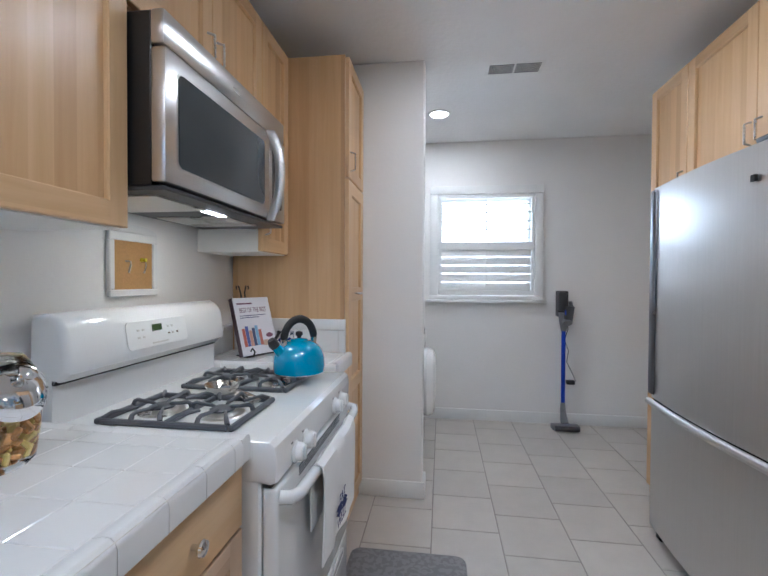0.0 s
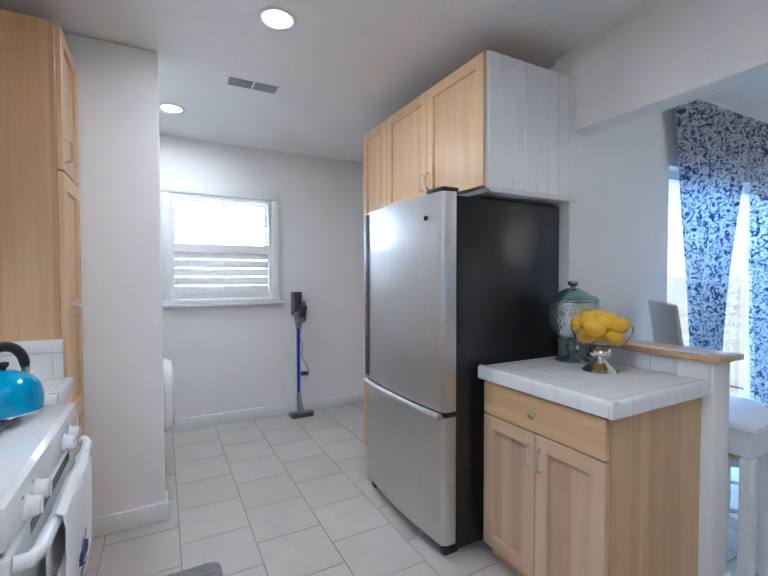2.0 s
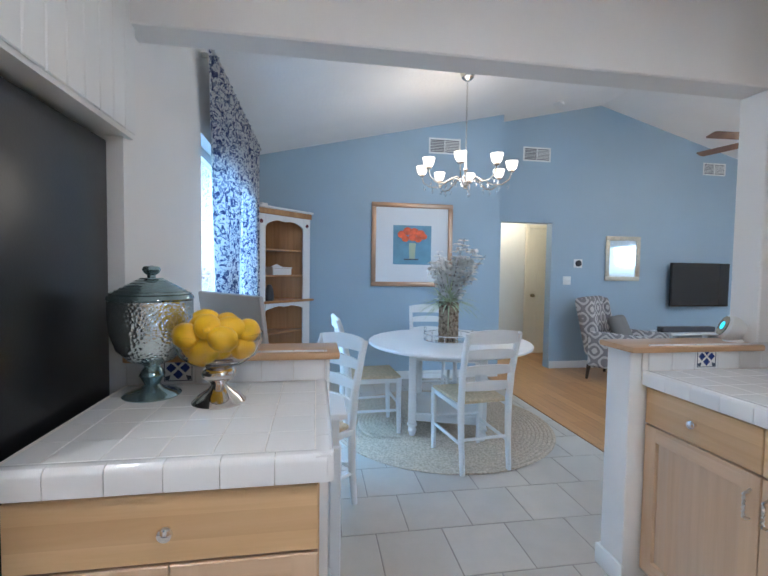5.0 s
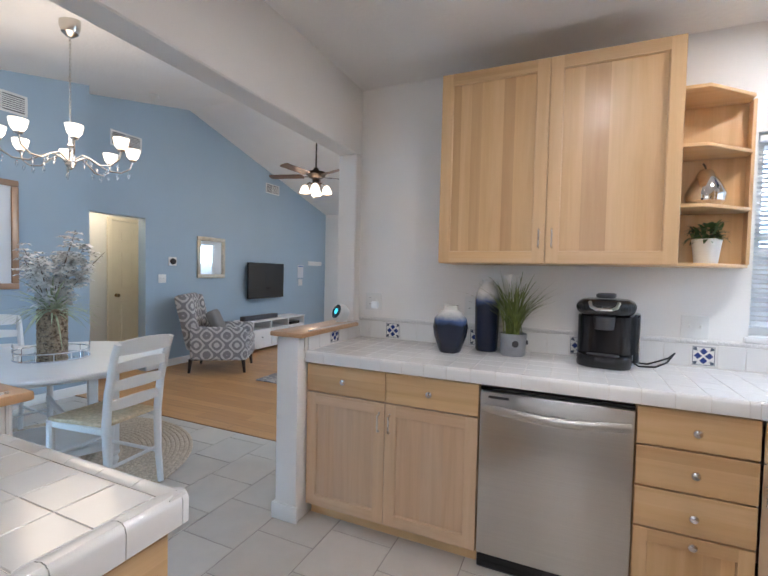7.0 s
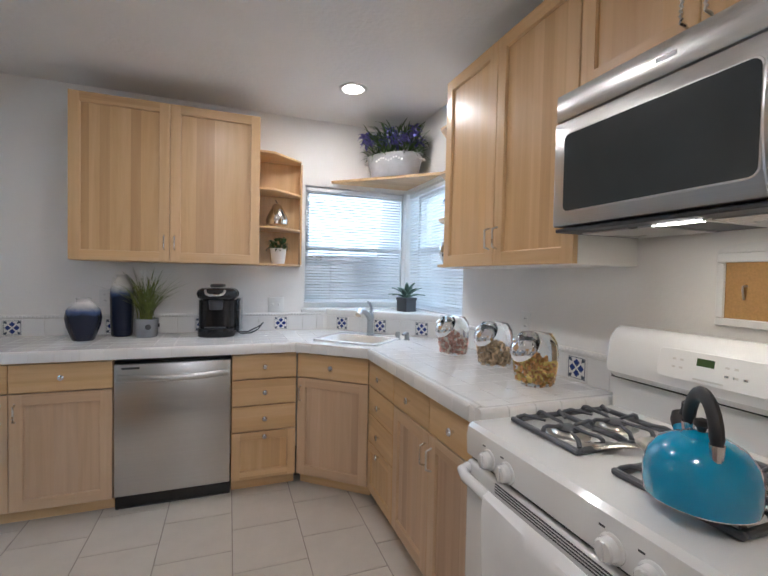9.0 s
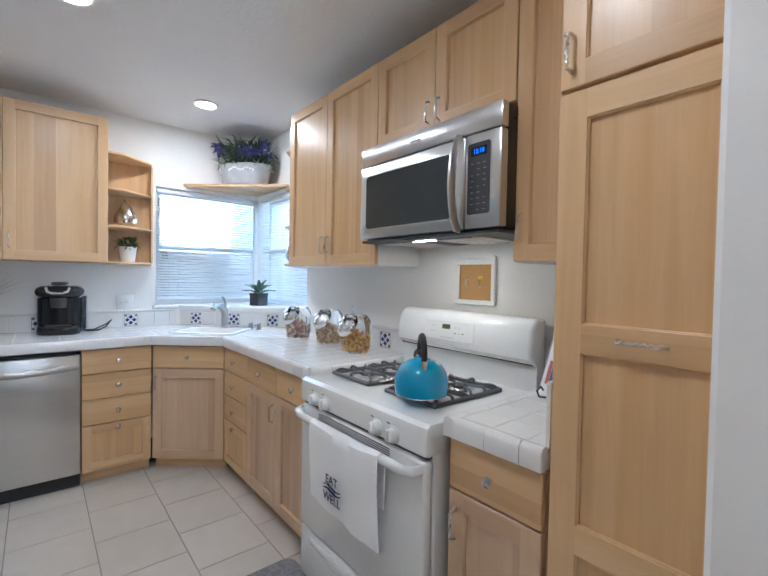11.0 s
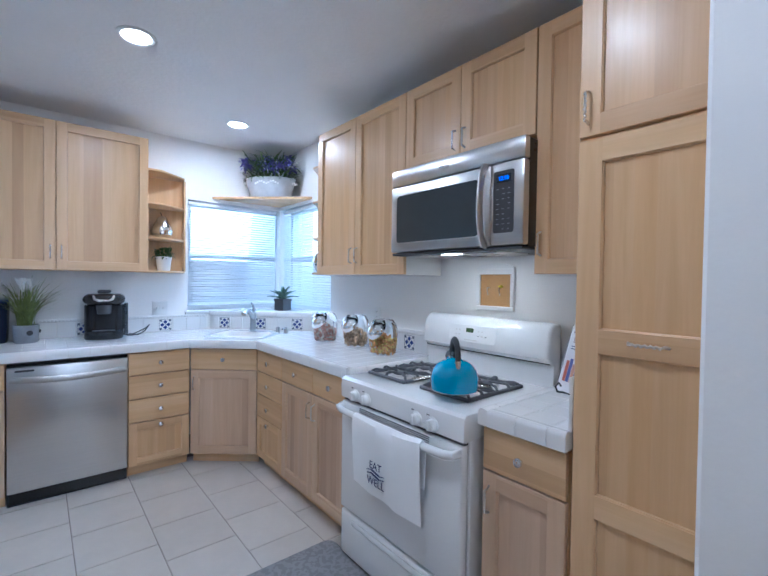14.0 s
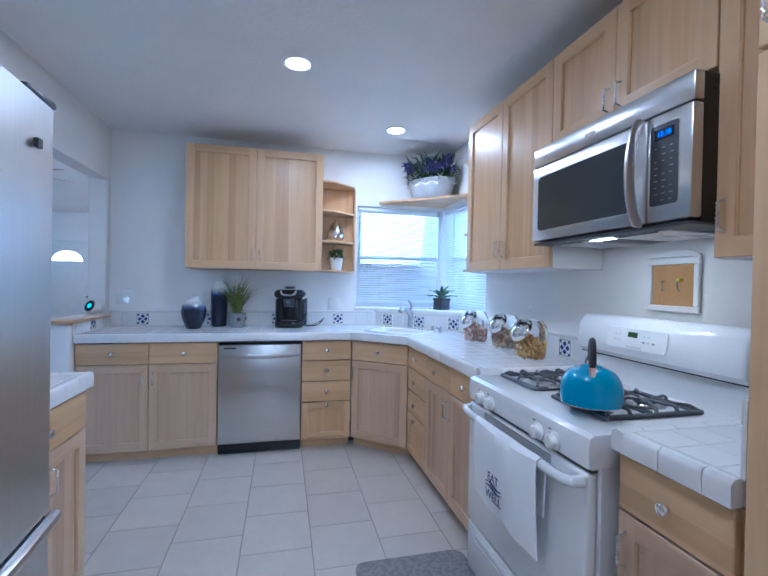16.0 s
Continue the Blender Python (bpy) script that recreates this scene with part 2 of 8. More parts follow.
SCREEN = plain("dark glass screen", (0.02, 0.021, 0.023), 0.07, var=0.0, relief=0)
LAMPON = emit("lit lamp glass", (1.0, 0.96, 0.90), 8.0)
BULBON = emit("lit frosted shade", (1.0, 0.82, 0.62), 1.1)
SLAT = plain("white blind slat", (0.84, 0.85, 0.86), 0.4, var=0.01, relief=0)
GREEN = plain("leaf green", (0.07, 0.13, 0.035), 0.5, var=0.4, scale=25)
GREEN2 = plain("grey green leaf", (0.10, 0.17, 0.12), 0.5, var=0.35, scale=25)

# ---- mesh tools ----


def merge(bm, other):
    me = bpy.data.meshes.new("tmp")
    other.to_mesh(me)
    other.free()
    bm.from_mesh(me)
    bpy.data.meshes.remove(me)
    return bm


def box(x0, x1, y0, y1, z0, z1, bev=0.0, seg=1):
    bm = bmesh.new()
    bmesh.ops.create_cube(bm, size=1)
    for v in bm.verts:
        v.co = Vector(((x0 + x1) / 2 + v.co.x * (x1 - x0), (y0 + y1) / 2 + v.co.y * (y1 - y0), (z0 + z1) / 2 + v.co.z * (z1 - z0)))
    if bev:
        bmesh.ops.bevel(bm, geom=list(bm.edges), offset=bev, segments=seg, affect="EDGES", profile=0.5)
    return bm


def boxes(*specs):
    bm = bmesh.new()
    for s in specs:
        merge(bm, box(*s))
    return bm


def prism(poly, z0, z1, bev=0.0, seg=1, only_top=False):
    bm = bmesh.new()
    lo = [bm.verts.new((x, y, z0)) for x, y in poly]
    hi = [bm.verts.new((x, y, z1)) for x, y in poly]
    bm.faces.new(lo[::-1])
    bm.faces.new(hi)
    n = len(poly)
    for i in range(n):
        bm.faces.new((lo[i], lo[(i + 1) % n], hi[(i + 1) % n], hi[i]))
    bmesh.ops.recalc_face_normals(bm, faces=bm.faces)
    if bev:
        e = [e for e in bm.edges if not only_top or all(v.co.z > z1 - 1e-5 for v in e.verts)]
        bmesh.ops.bevel(bm, geom=e, offset=bev, segments=seg, affect="EDGES", profile=0.5)
    return bm


def lathe(profile, seg=28, sx=1.0, sy=1.0, cap=True):
    """A body of revolution from (radius, z) pairs."""
    bm = bmesh.new()
    rings = []
    for r, z in profile:
        if r < 1e-5:
            rings.append([bm.verts.new((0, 0, z))])
        else:
            rings.append([bm.verts.new((r * sx * math.cos(2 * math.pi * i / seg), r * sy * math.sin(2 * math.pi * i / seg), z)) for i in range(seg)])
    for a, b in zip(rings, rings[1:]):
        for i in range(seg):
            j = (i + 1) % seg
            if len(a) == 1 and len(b) == 1:
                continue
            if len(a) == 1:
                bm.faces.new((a[0], b[j], b[i]))
            elif len(b) == 1:
                bm.faces.new((a[i], a[j], b[0]))
            else:
                bm.faces.new((a[i], a[j], b[j], b[i]))
    for ring, first in ((rings[0], True), (rings[-1], False)):
        if len(ring) > 1 and cap:
            bm.faces.new(ring[::-1] if first else ring)
    bmesh.ops.recalc_face_normals(bm, faces=bm.faces)
    return bm


def tube(points, radius, seg=8, closed=False, flat=1.0):
    """A rod swept along points; radius may be a list."""
    pts = [Vector(p) for p in points]
    n = len(pts)
    bm = bmesh.new()
    rings, up = [], None
    for i, p in enumerate(pts):
        if closed:
            d = pts[(i + 1) % n] - pts[i - 1]
        else:
            d = pts[min(i + 1, n - 1)] - pts[max(i - 1, 0)]
        d.normalize()
        if up is None:
            up = Vector((0, 0, 1)) if abs(d.z) < 0.9 else Vector((1, 0, 0))
        side = d.cross(up)
        side.normalize()
        up = side.cross(d)
        up.normalize()
        r = radius[i] if isinstance(radius, (list, tuple)) else radius
        rings.append([bm.verts.new(p + side * r * math.cos(2 * math.pi * k / seg) + up * r * flat * math.sin(2 * math.pi * k / seg)) for k in range(seg)])
    for i in range(n if closed else n - 1):
        a, b = rings[i], rings[(i + 1) % n]
        for k in range(seg):
            bm.faces.new((a[k], a[(k + 1) % seg], b[(k + 1) % seg], b[k]))
    if not closed:
        bm.faces.new(rings[0][::-1])
        bm.faces.new(rings[-1])
    bmesh.ops.recalc_face_normals(bm, faces=bm.faces)
    return bm


def moved(bm, m):
    bmesh.ops.transform(bm, matrix=m, verts=bm.verts)
    return bm


def arc(cx, cy, r, a0, a1, n=8):
    return [(cx + r * math.cos(radians(a0 + (a1 - a0) * i / n)), cy + r * math.sin(radians(a0 + (a1 - a0) * i / n))) for i in range(n + 1)]


def rounded(x0, x1, y0, y1, r, n=5):
    return arc(x1 - r, y1 - r, r, 0, 90, n) + arc(x0 + r, y1 - r, r, 90, 180, n) + arc(x0 + r, y0 + r, r, 180, 270, n) + arc(x1 - r, y0 + r, r, 270, 360, n)


def mesh_of(name, bm, material, smooth=True):
    me = bpy.data.meshes.new(name)
    bm.to_mesh(me)
    bm.free()
    me.materials.append(material)
    if smooth:
        me.shade_smooth()
        me.set_sharp_from_angle(angle=radians(35))
    return me


def part(name, bm, material, parent, label=""):
    ob = new(name, mesh_of(name, bm, material))
    ob.parent = parent
    if label:
        ob["label"] = label
    return ob


def thing(name, m, label, category, group="", kind=""):
    ob = new(name)
    ob.empty_display_size = 0.1
    ob.matrix_world = m
    return tagged(ob, label, category, group, kind)


def solid(name, bm, material, label, category, group="", kind="", m=None):
    ob = new(name, mesh_of(name, bm, material))
    if m is not None:
        ob.matrix_world = m
    return tagged(ob, label, category, group, kind)


def structure(name, bm, material, label, category):
    return solid(name, bm, material, label, category, kind="structure")


# ---- the shell ----
WX, SY, NY, EX = -1.025, -1.257, 3.94, 2.0      # kitchen west, south, north walls; east side
DN, DE, LE, LS = 1.40, 5.36, 5.70, -6.80       # dining north and east walls, living east and south walls
FL = 0.03          # top of the finished floor
SLOPE = 0.227
RIDGE = -3.1


def vault(y):
    return 2.645 + SLOPE * (1.38 - y) if y > RIDGE else 2.645 + SLOPE * (1.38 - RIDGE) - 0.27 * (RIDGE - y)


def wall_x(name, x0, x1, y0, y1, z1, mat_, openings=(), label="smooth painted plaster wall"):
    """Wall that runs along y, with openings (y0, y1, z0, z1)."""
    bm = bmesh.new()
    ys = sorted(openings)
    at = y0
    for a, b, c, d in ys:
        if a > at:
            merge(bm, box(x0, x1, at, a, 0, z1))
        if c > 0:
            merge(bm, box(x0, x1, a, b, 0, c))
        if d < z1:
            merge(bm, box(x0, x1, a, b, d, z1))
        at = b
    if at < y1:
        merge(bm, box(x0, x1, at, y1, 0, z1))
    return structure(name, bm, mat_, label, "wall")


def wall_y(name, y0, y1, x0, x1, z1, mat_, openings=(), label="smooth painted plaster wall"):
    bm = bmesh.new()
    at = x0
    for a, b, c, d in sorted(openings):
        if a > at:
            merge(bm, box(at, a, y0, y1, 0, z1))
        if c > 0:
            merge(bm, box(a, b, y0, y1, 0, c))
        if d < z1:
            merge(bm, box(a, b, y0, y1, d, z1))
        at = b
    if at < x1:
        merge(bm, box(at, x1, y0, y1, 0, z1))
    return structure(name, bm, mat_, label, "wall")


CW0, CW1 = 1.124, 2.10          # corner window, sill and head
wall_x("wall_west", WX - 0.16, WX, SY - 0.16, NY + 0.16, CEIL, WALL, [(SY, -0.30, CW0, CW1)], "off-white kitchen wall with a corner window")
wall_y("wall_south", SY - 0.16, SY, WX, 2.09, 3.7, WALL, [(WX, -0.155, CW0, CW1)], "off-white kitchen wall beside the sink")
wall_y("wall_north", NY, NY + 0.16, WX, EX + 0.7, CEIL, WALL, [(0.03, 0.91, 1.19, 2.12)], "off-white laundry wall with a shuttered window")
wall_x("wall_fridge", EX, EX + 0.09, 1.403, NY, CEIL, WALL, label="off-white wall behind the fridge")
structure("wall_stub", box(WX, -0.036, 2.45, 2.59, 0, CEIL, 0.008), WALL, "off-white wall end beside the pantry", "wall")
structure("wall_column", box(1.955, 2.09, SY, -1.18, 0, 2.175, 0.006), WALL, "off-white wall end at the opening", "wall")
structure("header", box(1.955, 2.09, SY, DN, 2.175, 3.7, 0.006), WALL, "off-white header over the wide opening", "wall")
wall_y("wall_dining_north", DN, DN + 0.16, EX + 0.09, DE + 0.1, 2.9, WALL, [(2.93, 4.45, 0.05, 2.12)], "off-white dining wall with a tall window")
structure("wall_dining_north_return", box(1.955, EX + 0.088, DN - 0.003, DN + 0.10, 0, CEIL), WALL, "off-white wall beside the counter", "wall")
structure("wall_dining_east", box(DE, DE + 0.14, -1.53, DN, 0, 3.7), BLUE, "pale blue dining wall", "wall")
wall_x("wall_living_east", LE, LE + 0.14, LS, -1.45, 4.0, BLUE, [(-2.43, -1.46, 0, 2.035)], "pale blue living room wall")
structure("wall_jog", box(DE + 0.14, LE + 0.14, -1.45, -1.35, 0, 3.9), BLUE, "pale blue wall return", "wall")
wall_y("wall_living_south", LS - 0.14, LS, -1.5, LE + 0.14, 4.0, WALL, [(0.55, 2.25, 0.75, 2.05)], "off-white living room wall")
wall_x("wall_living_west", -1.5, -1.36, LS, SY - 0.16, 4.0, WALL, label="off-white living room wall")
# hall beyond the opening
structure("wall_hall", boxes((LE + 1.05, LE + 1.15, -3.7, -0.8, 0, 2.5), (LE + 0.14, LE + 1.05, -0.95, -0.85, 0, 2.5), (LE + 0.14, LE + 1.05, -3.7, -3.6, 0, 2.5)), HALLP, "cream hall walls", "wall")
structure("ceiling_hall", box(LE + 0.14, LE + 1.15, -3.7, -0.8, 2.4, 2.5), CEILING, "white hall ceiling", "ceiling")
structure("ceiling_kitchen", box(WX - 0.16, 1.955, SY - 0.16, NY + 0.16, CEIL, CEIL + 0.12), CEILING, "white lightly textured ceiling", "ceiling")
structure("ceiling_laundry", box(1.955, 2.7, 1.5, NY + 0.16, CEIL, CEIL + 0.12), CEILING, "white lightly textured ceiling", "ceiling")


def vaulted_ceiling():
    bm = bmesh.new()
    prof = [(DN + 0.16, vault(DN + 0.16)), (RIDGE, vault(RIDGE)), (LS - 0.14, vault(LS - 0.14))]
    for (ya, za), (yb, zb) in zip(prof, prof[1:]):
        for x0, x1 in (((2.09 if ya > 0 else -1.5), LE + 0.2),):
            vs = [bm.verts.new(p) for p in ((x0, ya, za), (x1, ya, za), (x1, yb, zb), (x0, yb, zb), (x0, ya, za + 0.1), (x1, ya, za + 0.1), (x1, yb, zb + 0.1), (x0, yb, zb + 0.1))]
            for f in ((0, 1, 2, 3), (7, 6, 5, 4), (0, 4, 5, 1), (2, 6, 7, 3), (1, 5, 6, 2), (0, 3, 7, 4)):
                bm.faces.new([vs[i] for i in f])
    merge(bm, prism([(-1.5, SY - 0.16), (2.09, SY - 0.16), (2.09, RIDGE), (-1.5, RIDGE)], 3.72, 3.82))
    bmesh.ops.recalc_face_normals(bm, faces=bm.faces)
    return bm


structure("ceiling_vaulted", vaulted_ceiling(), CEILING, "white vaulted ceiling over dining and living room", "ceiling")
floor_kitchen = structure("floor", box(WX - 0.16, LE + 0.1, -1.385, NY + 0.16, -0.12, FL - 0.003), FLOORGROUT, "beige floor tiles in running bond with grey grout", "floor")
structure("floor_living", box(-1.5, LE + 1.2, LS - 0.14, -1.392, -0.12, FL), WOODFLOOR, "honey-coloured oak laminate floor", "floor")
structure("floor_hall", box(LE + 0.1, LE + 1.2, -1.392, -0.8, -0.12, FL), WOODFLOOR, "honey-coloured oak laminate floor", "floor")
structure("threshold", box(2.09, LE, -1.40, -1.375, 0.01, FL + 0.006, 0.003), WOODFLOOR, "oak strip between tile and laminate", "trim")


def skirting(name, x0, x1, y0, y1, h=0.10):
    structure(name, box(x0, x1, y0, y1, FL, FL + h, 0.005, 2), TRIM, "white painted baseboard", "baseboard")


skirting("baseboard_north", -0.04, EX, NY - 0.016, NY)
skirting("baseboard_stub", -0.40, -0.020, 2.434, 2.45)
skirting("baseboard_stub_end", -0.036, -0.020, 2.4505, 2.59)
skirting("baseboard_dining_north", 2.12, 2.92, DN - 0.02, DN - 0.004)
skirting("baseboard_dining_east", DE - 0.016, DE, -1.53, DN - 0.7)
skirting("baseboard_living_east", LE - 0.016, LE, LS, -2.44)
skirting("baseboard_living_south", 2.2, 4.1, LS, LS + 0.016)

# half walls with oak caps
for nm, a, b, c0, c1 in (("half_wall_south", -1.18, -0.548, -1.178, -0.53), ("half_wall_north", 0.70, DN - 0.004, 0.665, DN - 0.006)):
    structure(nm, box(1.95, 2.09, a, b, 0, 1.035, 0.008, 2), WALL, "white half wall beside the counter", "wall")
    structure(nm.replace("half_wall", "cap"), box(1.915, 2.125, c0, c1, 1.036, 1.062, 0.007, 2), OAKCAP, "oiled oak board on the half wall", "trim")
skirting("baseboard_post", 1.935, 2.105, -0.548, -0.533, 0.09)
skirting("baseboard_post_side", 2.0905, 2.105, -1.18, -0.5485, 0.09)
skirting("baseboard_post_north", 1.935, 2.105, 0.685, 0.70, 0.09)

# ---- cabinets ----
# local frame: width along x, front at y = 0 facing -y, body towards +y


def pull(parent, x, z, horizontal=False, y=-0.02):
    """Twisted wire pull on two feet."""
    pts = []
    n = 22
    for i in range(n + 1):
        s = -1 + 2 * i / n
        h = min(1.0, (1 - abs(s)) * 6) * 0.026
        off = 0.0022 * math.sin(i * 1.9)
        pts.append((x + s * 0.048, y - h, z + off) if horizontal else (x + off, y - h, z + s * 0.048))
    rad = [0.0034 + 0.0014 * math.sin(i * 1.9) ** 2 for i in range(n + 1)]
    return part("handle", tube(pts, rad, 7), NICKEL, parent, "twisted satin nickel pull")


def knob(parent, x, z, y=-0.02):
    m = pose(x, y, z, 90, 0, 0)
    return part("knob", moved(lathe([(0.006, 0), (0.006, 0.012), (0.014, 0.016), (0.0165, 0.021), (0.0145, 0.026), (0.007, 0.029), (0, 0.0295)], 18), m), CHROME, parent, "round chrome knob")


def shaker(parent, x0, x1, z0, z1, rail=0.058, mids=(), name="door", woods=None):
    """A frame-and-panel door in one piece: stiles, rails, moulding and sunk panels."""
    g = 0.0016
    x0, x1, z0, z1 = x0 + g, x1 - g, z0 + g, z1 - g
    xs = [x0, x0 + rail, x1 - rail, x1]
    zs = [z0, z0 + rail] + [v for m_ in mids for v in (m_ - rail / 2, m_ + rail / 2)] + [z1 - rail, z1]
    bm = bmesh.new()
    front = [[bm.verts.new((x, -0.02, z)) for x in xs] for z in zs]
    for j in range(len(zs) - 1):
        for i in range(3):
            q = (front[j][i], front[j][i + 1], front[j + 1][i + 1], front[j + 1][i])
            if i == 1 and j % 2 == 1:
                rings = [q]
                for inset, y in ((0.0008, -0.0165), (0.0035, -0.0150), (0.0042, -0.0075)):
                    a, b, c, d = xs[1] + inset, xs[2] - inset, zs[j] + inset, zs[j + 1] - inset
                    rings.append([bm.verts.new(p) for p in ((a, y, c), (b, y, c), (b, y, d), (a, y, d))])
                for r0, r1 in zip(rings, rings[1:]):
                    for k in range(4):
                        bm.faces.new((r0[k], r0[(k + 1) % 4], r1[(k + 1) % 4], r1[k]))
                bm.faces.new(rings[-1]).material_index = 2
            else:
                bm.faces.new(q).material_index = 1 if i == 1 else 0
    back = [bm.verts.new((x, 0, z)) for x, z in ((x0, z0), (x1, z0), (x1, z1), (x0, z1))]
    bm.faces.new(back[::-1])
    loops = (front[0], [r[-1] for r in front], front[-1][::-1], [r[0] for r in front][::-1])
    for k, l in enumerate(loops):
        bm.faces.new([back[k], back[(k + 1) % 4]] + l[::-1])
    bmesh.ops.recalc_face_normals(bm, faces=bm.faces)
    rim = [e for e in bm.edges if e.is_manifold and all(abs(v.co.y + 0.02) < 1e-6 for v in e.verts) and any(abs(f.normal.y) < 0.5 for f in e.link_faces)
           and all(min(v.co.x - x0, x1 - v.co.x, v.co.z - z0, z1 - v.co.z) < 1e-6 for v in e.verts)]
    bmesh.ops.bevel(bm, geom=rim, offset=0.0025, segments=1, affect="EDGES", profile=0.5)
    stile, cross, panel = woods or (MAPLE_F, MAPLE_H, MAPLE)
    door = part(name, bm, stile, parent)
    door.data.materials.append(cross)
    door.data.materials.append(panel)
    return door


def slab(parent, x0, x1, z0, z1, name="drawer"):
    g = 0.0016
    return part(name, box(x0 + g, x1 - g, -0.02, 0, z0 + g, z1 - g, 0.0025), MAPLE_H, parent)


def carcass(parent, w, d, z0, z1, side=None, toe=True):
    bm = box(0.001, w - 0.001, 0.001, d, z0, z1, 0.001)
    part("body", bm, side or MAPLE, parent)
    if toe:
        part("toe_kick", box(0.002, w - 0.002, 0.04, 0.055, FL + 0.001, z0 - 0.001), MAPLE_H, parent)


def base_unit(m, w, fronts, label, d=0.60, side=None, top=0.893):
    c = thing("base_cabinet", m, label, "cabinet", "kitchen base cabinets")
    carcass(c, w, d, 0.105, top, side)
    for f in fronts:
        kind, x0, x1, z0, z1 = f[:5]
        if kind == "drawer":
            knob(slab(c, x0, x1, z0, z1), (x0 + x1) / 2, (z0 + z1) / 2)
        elif kind == "panel_drawer":
            knob(shaker(c, x0, x1, z0, z1, 0.05, name="drawer"), (x0 + x1) / 2, z1 - 0.026, -0.02)
        else:
            dr = shaker(c, x0, x1, z0, z1, woods=(ROSE_F, ROSE_H, ROSE))
            pull(dr, x0 + 0.03 if kind == "door_l" else x1 - 0.03, z1 - 0.10)
    return c


def wall_unit(m, w, z0, z1, doors, label, d=0.288, side=None, name="wall_cabinet", low=0.075):
    c = thing(name, m, label, "cabinet", "kitchen wall cabinets")
    part("body", box(0.001, w - 0.001, 0.001, d, z0, z1, 0.001), side or MAPLE, c)
    for x0, x1, hand in doors:
        dr = shaker(c, x0, x1, z0 + 0.002, z1 - 0.002)
        pull(dr, x0 + 0.03 if hand == "l" else x1 - 0.03, z0 + low + 0.05)
    return c


def south(x):      # a unit whose left side, seen from the room, is at x on the south wall
    return pose(x, -0.64, 0, 0, 0, 180)


def west(y):
    return pose(-0.415, y, 0, 0, 0, 90)


DRAW, DOOR = (0.739, 0.891), (0.108, 0.735)
# seen from the room the south run goes from large x to small x
base_unit(south(1.94), 0.938, [("drawer", 0, 0.469, *DRAW), ("drawer", 0.469, 0.938, *DRAW), ("door_r", 0, 0.469, *DOOR), ("door_l", 0.469, 0.938, *DOOR)],
          "light maple base cabinet with two drawers and two shaker doors")
base_unit(south(0.38), 0.392, [("drawer", 0, 0.392, 0.739, 0.891), ("drawer", 0, 0.392, 0.574, 0.735), ("drawer", 0, 0.392, 0.410, 0.570), ("panel_drawer", 0, 0.392, 0.108, 0.406)],
          "light maple base cabinet with four drawers")
dlen = math.hypot(0.383, 0.322)
corner = base_unit(pose(-0.025, -0.637, 0, 0, 0, 90 + math.degrees(math.atan2(0.383, 0.322))), dlen, [("drawer", 0.004, dlen - 0.004, *DRAW), ("door_l", 0.004, dlen - 0.004, *DOOR)],
                   "light maple corner sink cabinet set at an angle", d=0.44)
base_unit(west(-0.300), 0.400, [("drawer", 0, 0.400, 0.739, 0.891), ("drawer", 0, 0.400, 0.574, 0.735), ("drawer", 0, 0.400, 0.410, 0.570), ("panel_drawer", 0, 0.400, 0.108, 0.406)],
          "light maple base cabinet with four drawers beside the sink", d=0.604)
base_unit(west(0.102), 0.808, [("drawer", 0, 0.404, *DRAW), ("drawer", 0.404, 0.808, *DRAW), ("door_r", 0, 0.404, *DOOR), ("door_l", 0.404, 0.808, *DOOR)],
          "light maple base cabinet with two drawers and two shaker doors", d=0.604)
base_unit(west(1.727), 0.320, [("drawer", 0.004, 0.316, *DRAW), ("door_l", 0.004, 0.316, *DOOR)], "narrow light maple base cabinet between stove and pantry", d=0.604)
pen = base_unit(pose(1.34, 1.37, 0, 0, 0, -90), 0.63, [("drawer", 0.002, 0.628, *DRAW), ("door_r", 0.002, 0.315, *DOOR), ("door_l", 0.315, 0.628, *DOOR)],
                "light maple peninsula cabinet with a drawer over two doors", d=0.605)

wall_unit(pose(1.303, -0.932, 0, 0, 0, 180), 1.094, 1.453, 2.459, [(0, 0.543, "r"), (0.543, 1.094, "l")], "light maple wall cabinet with two tall shaker doors", d=0.324)
wall_unit(pose(-0.733, 0.002, 0, 0, 0, 90), 0.938, 1.447, 2.459, [(0, 0.466, "r"), (0.466, 0.938, "l")], "light maple wall cabinet with two doors and white side", side=MELAMINE)
wall_unit(pose(-0.733, 0.942, 0, 0, 0, 90), 0.786, 2.02, 2.459, [(0, 0.388, "r"), (0.388, 0.786, "l")], "light maple cabinet above the microwave", low=0.03)
wall_unit(pose(-0.733, 1.730, 0, 0, 0, 90), 0.318, 1.447, 2.459, [(0, 0.316, "l")], "narrow light maple wall cabinet with one door and a white underside", side=MELAMINE)
pantry = thing("pantry_cabinet", pose(-0.418, 2.050, 0, 0, 0, 90), "tall light maple pantry cabinet with shaker doors", "cabinet")
part("body", box(0.0, 0.398, 0.001, 0.602, FL, 2.459, 0.002), MAPLE, pantry)
pull(shaker(pantry, 0.006, 0.396, 1.846, 2.45, 0.060), 0.035, 1.93)
pull(shaker(pantry, 0.006, 0.396, 0.12, 1.839, 0.068, mids=(0.762, 1.247)), 0.205, 1.252, True)

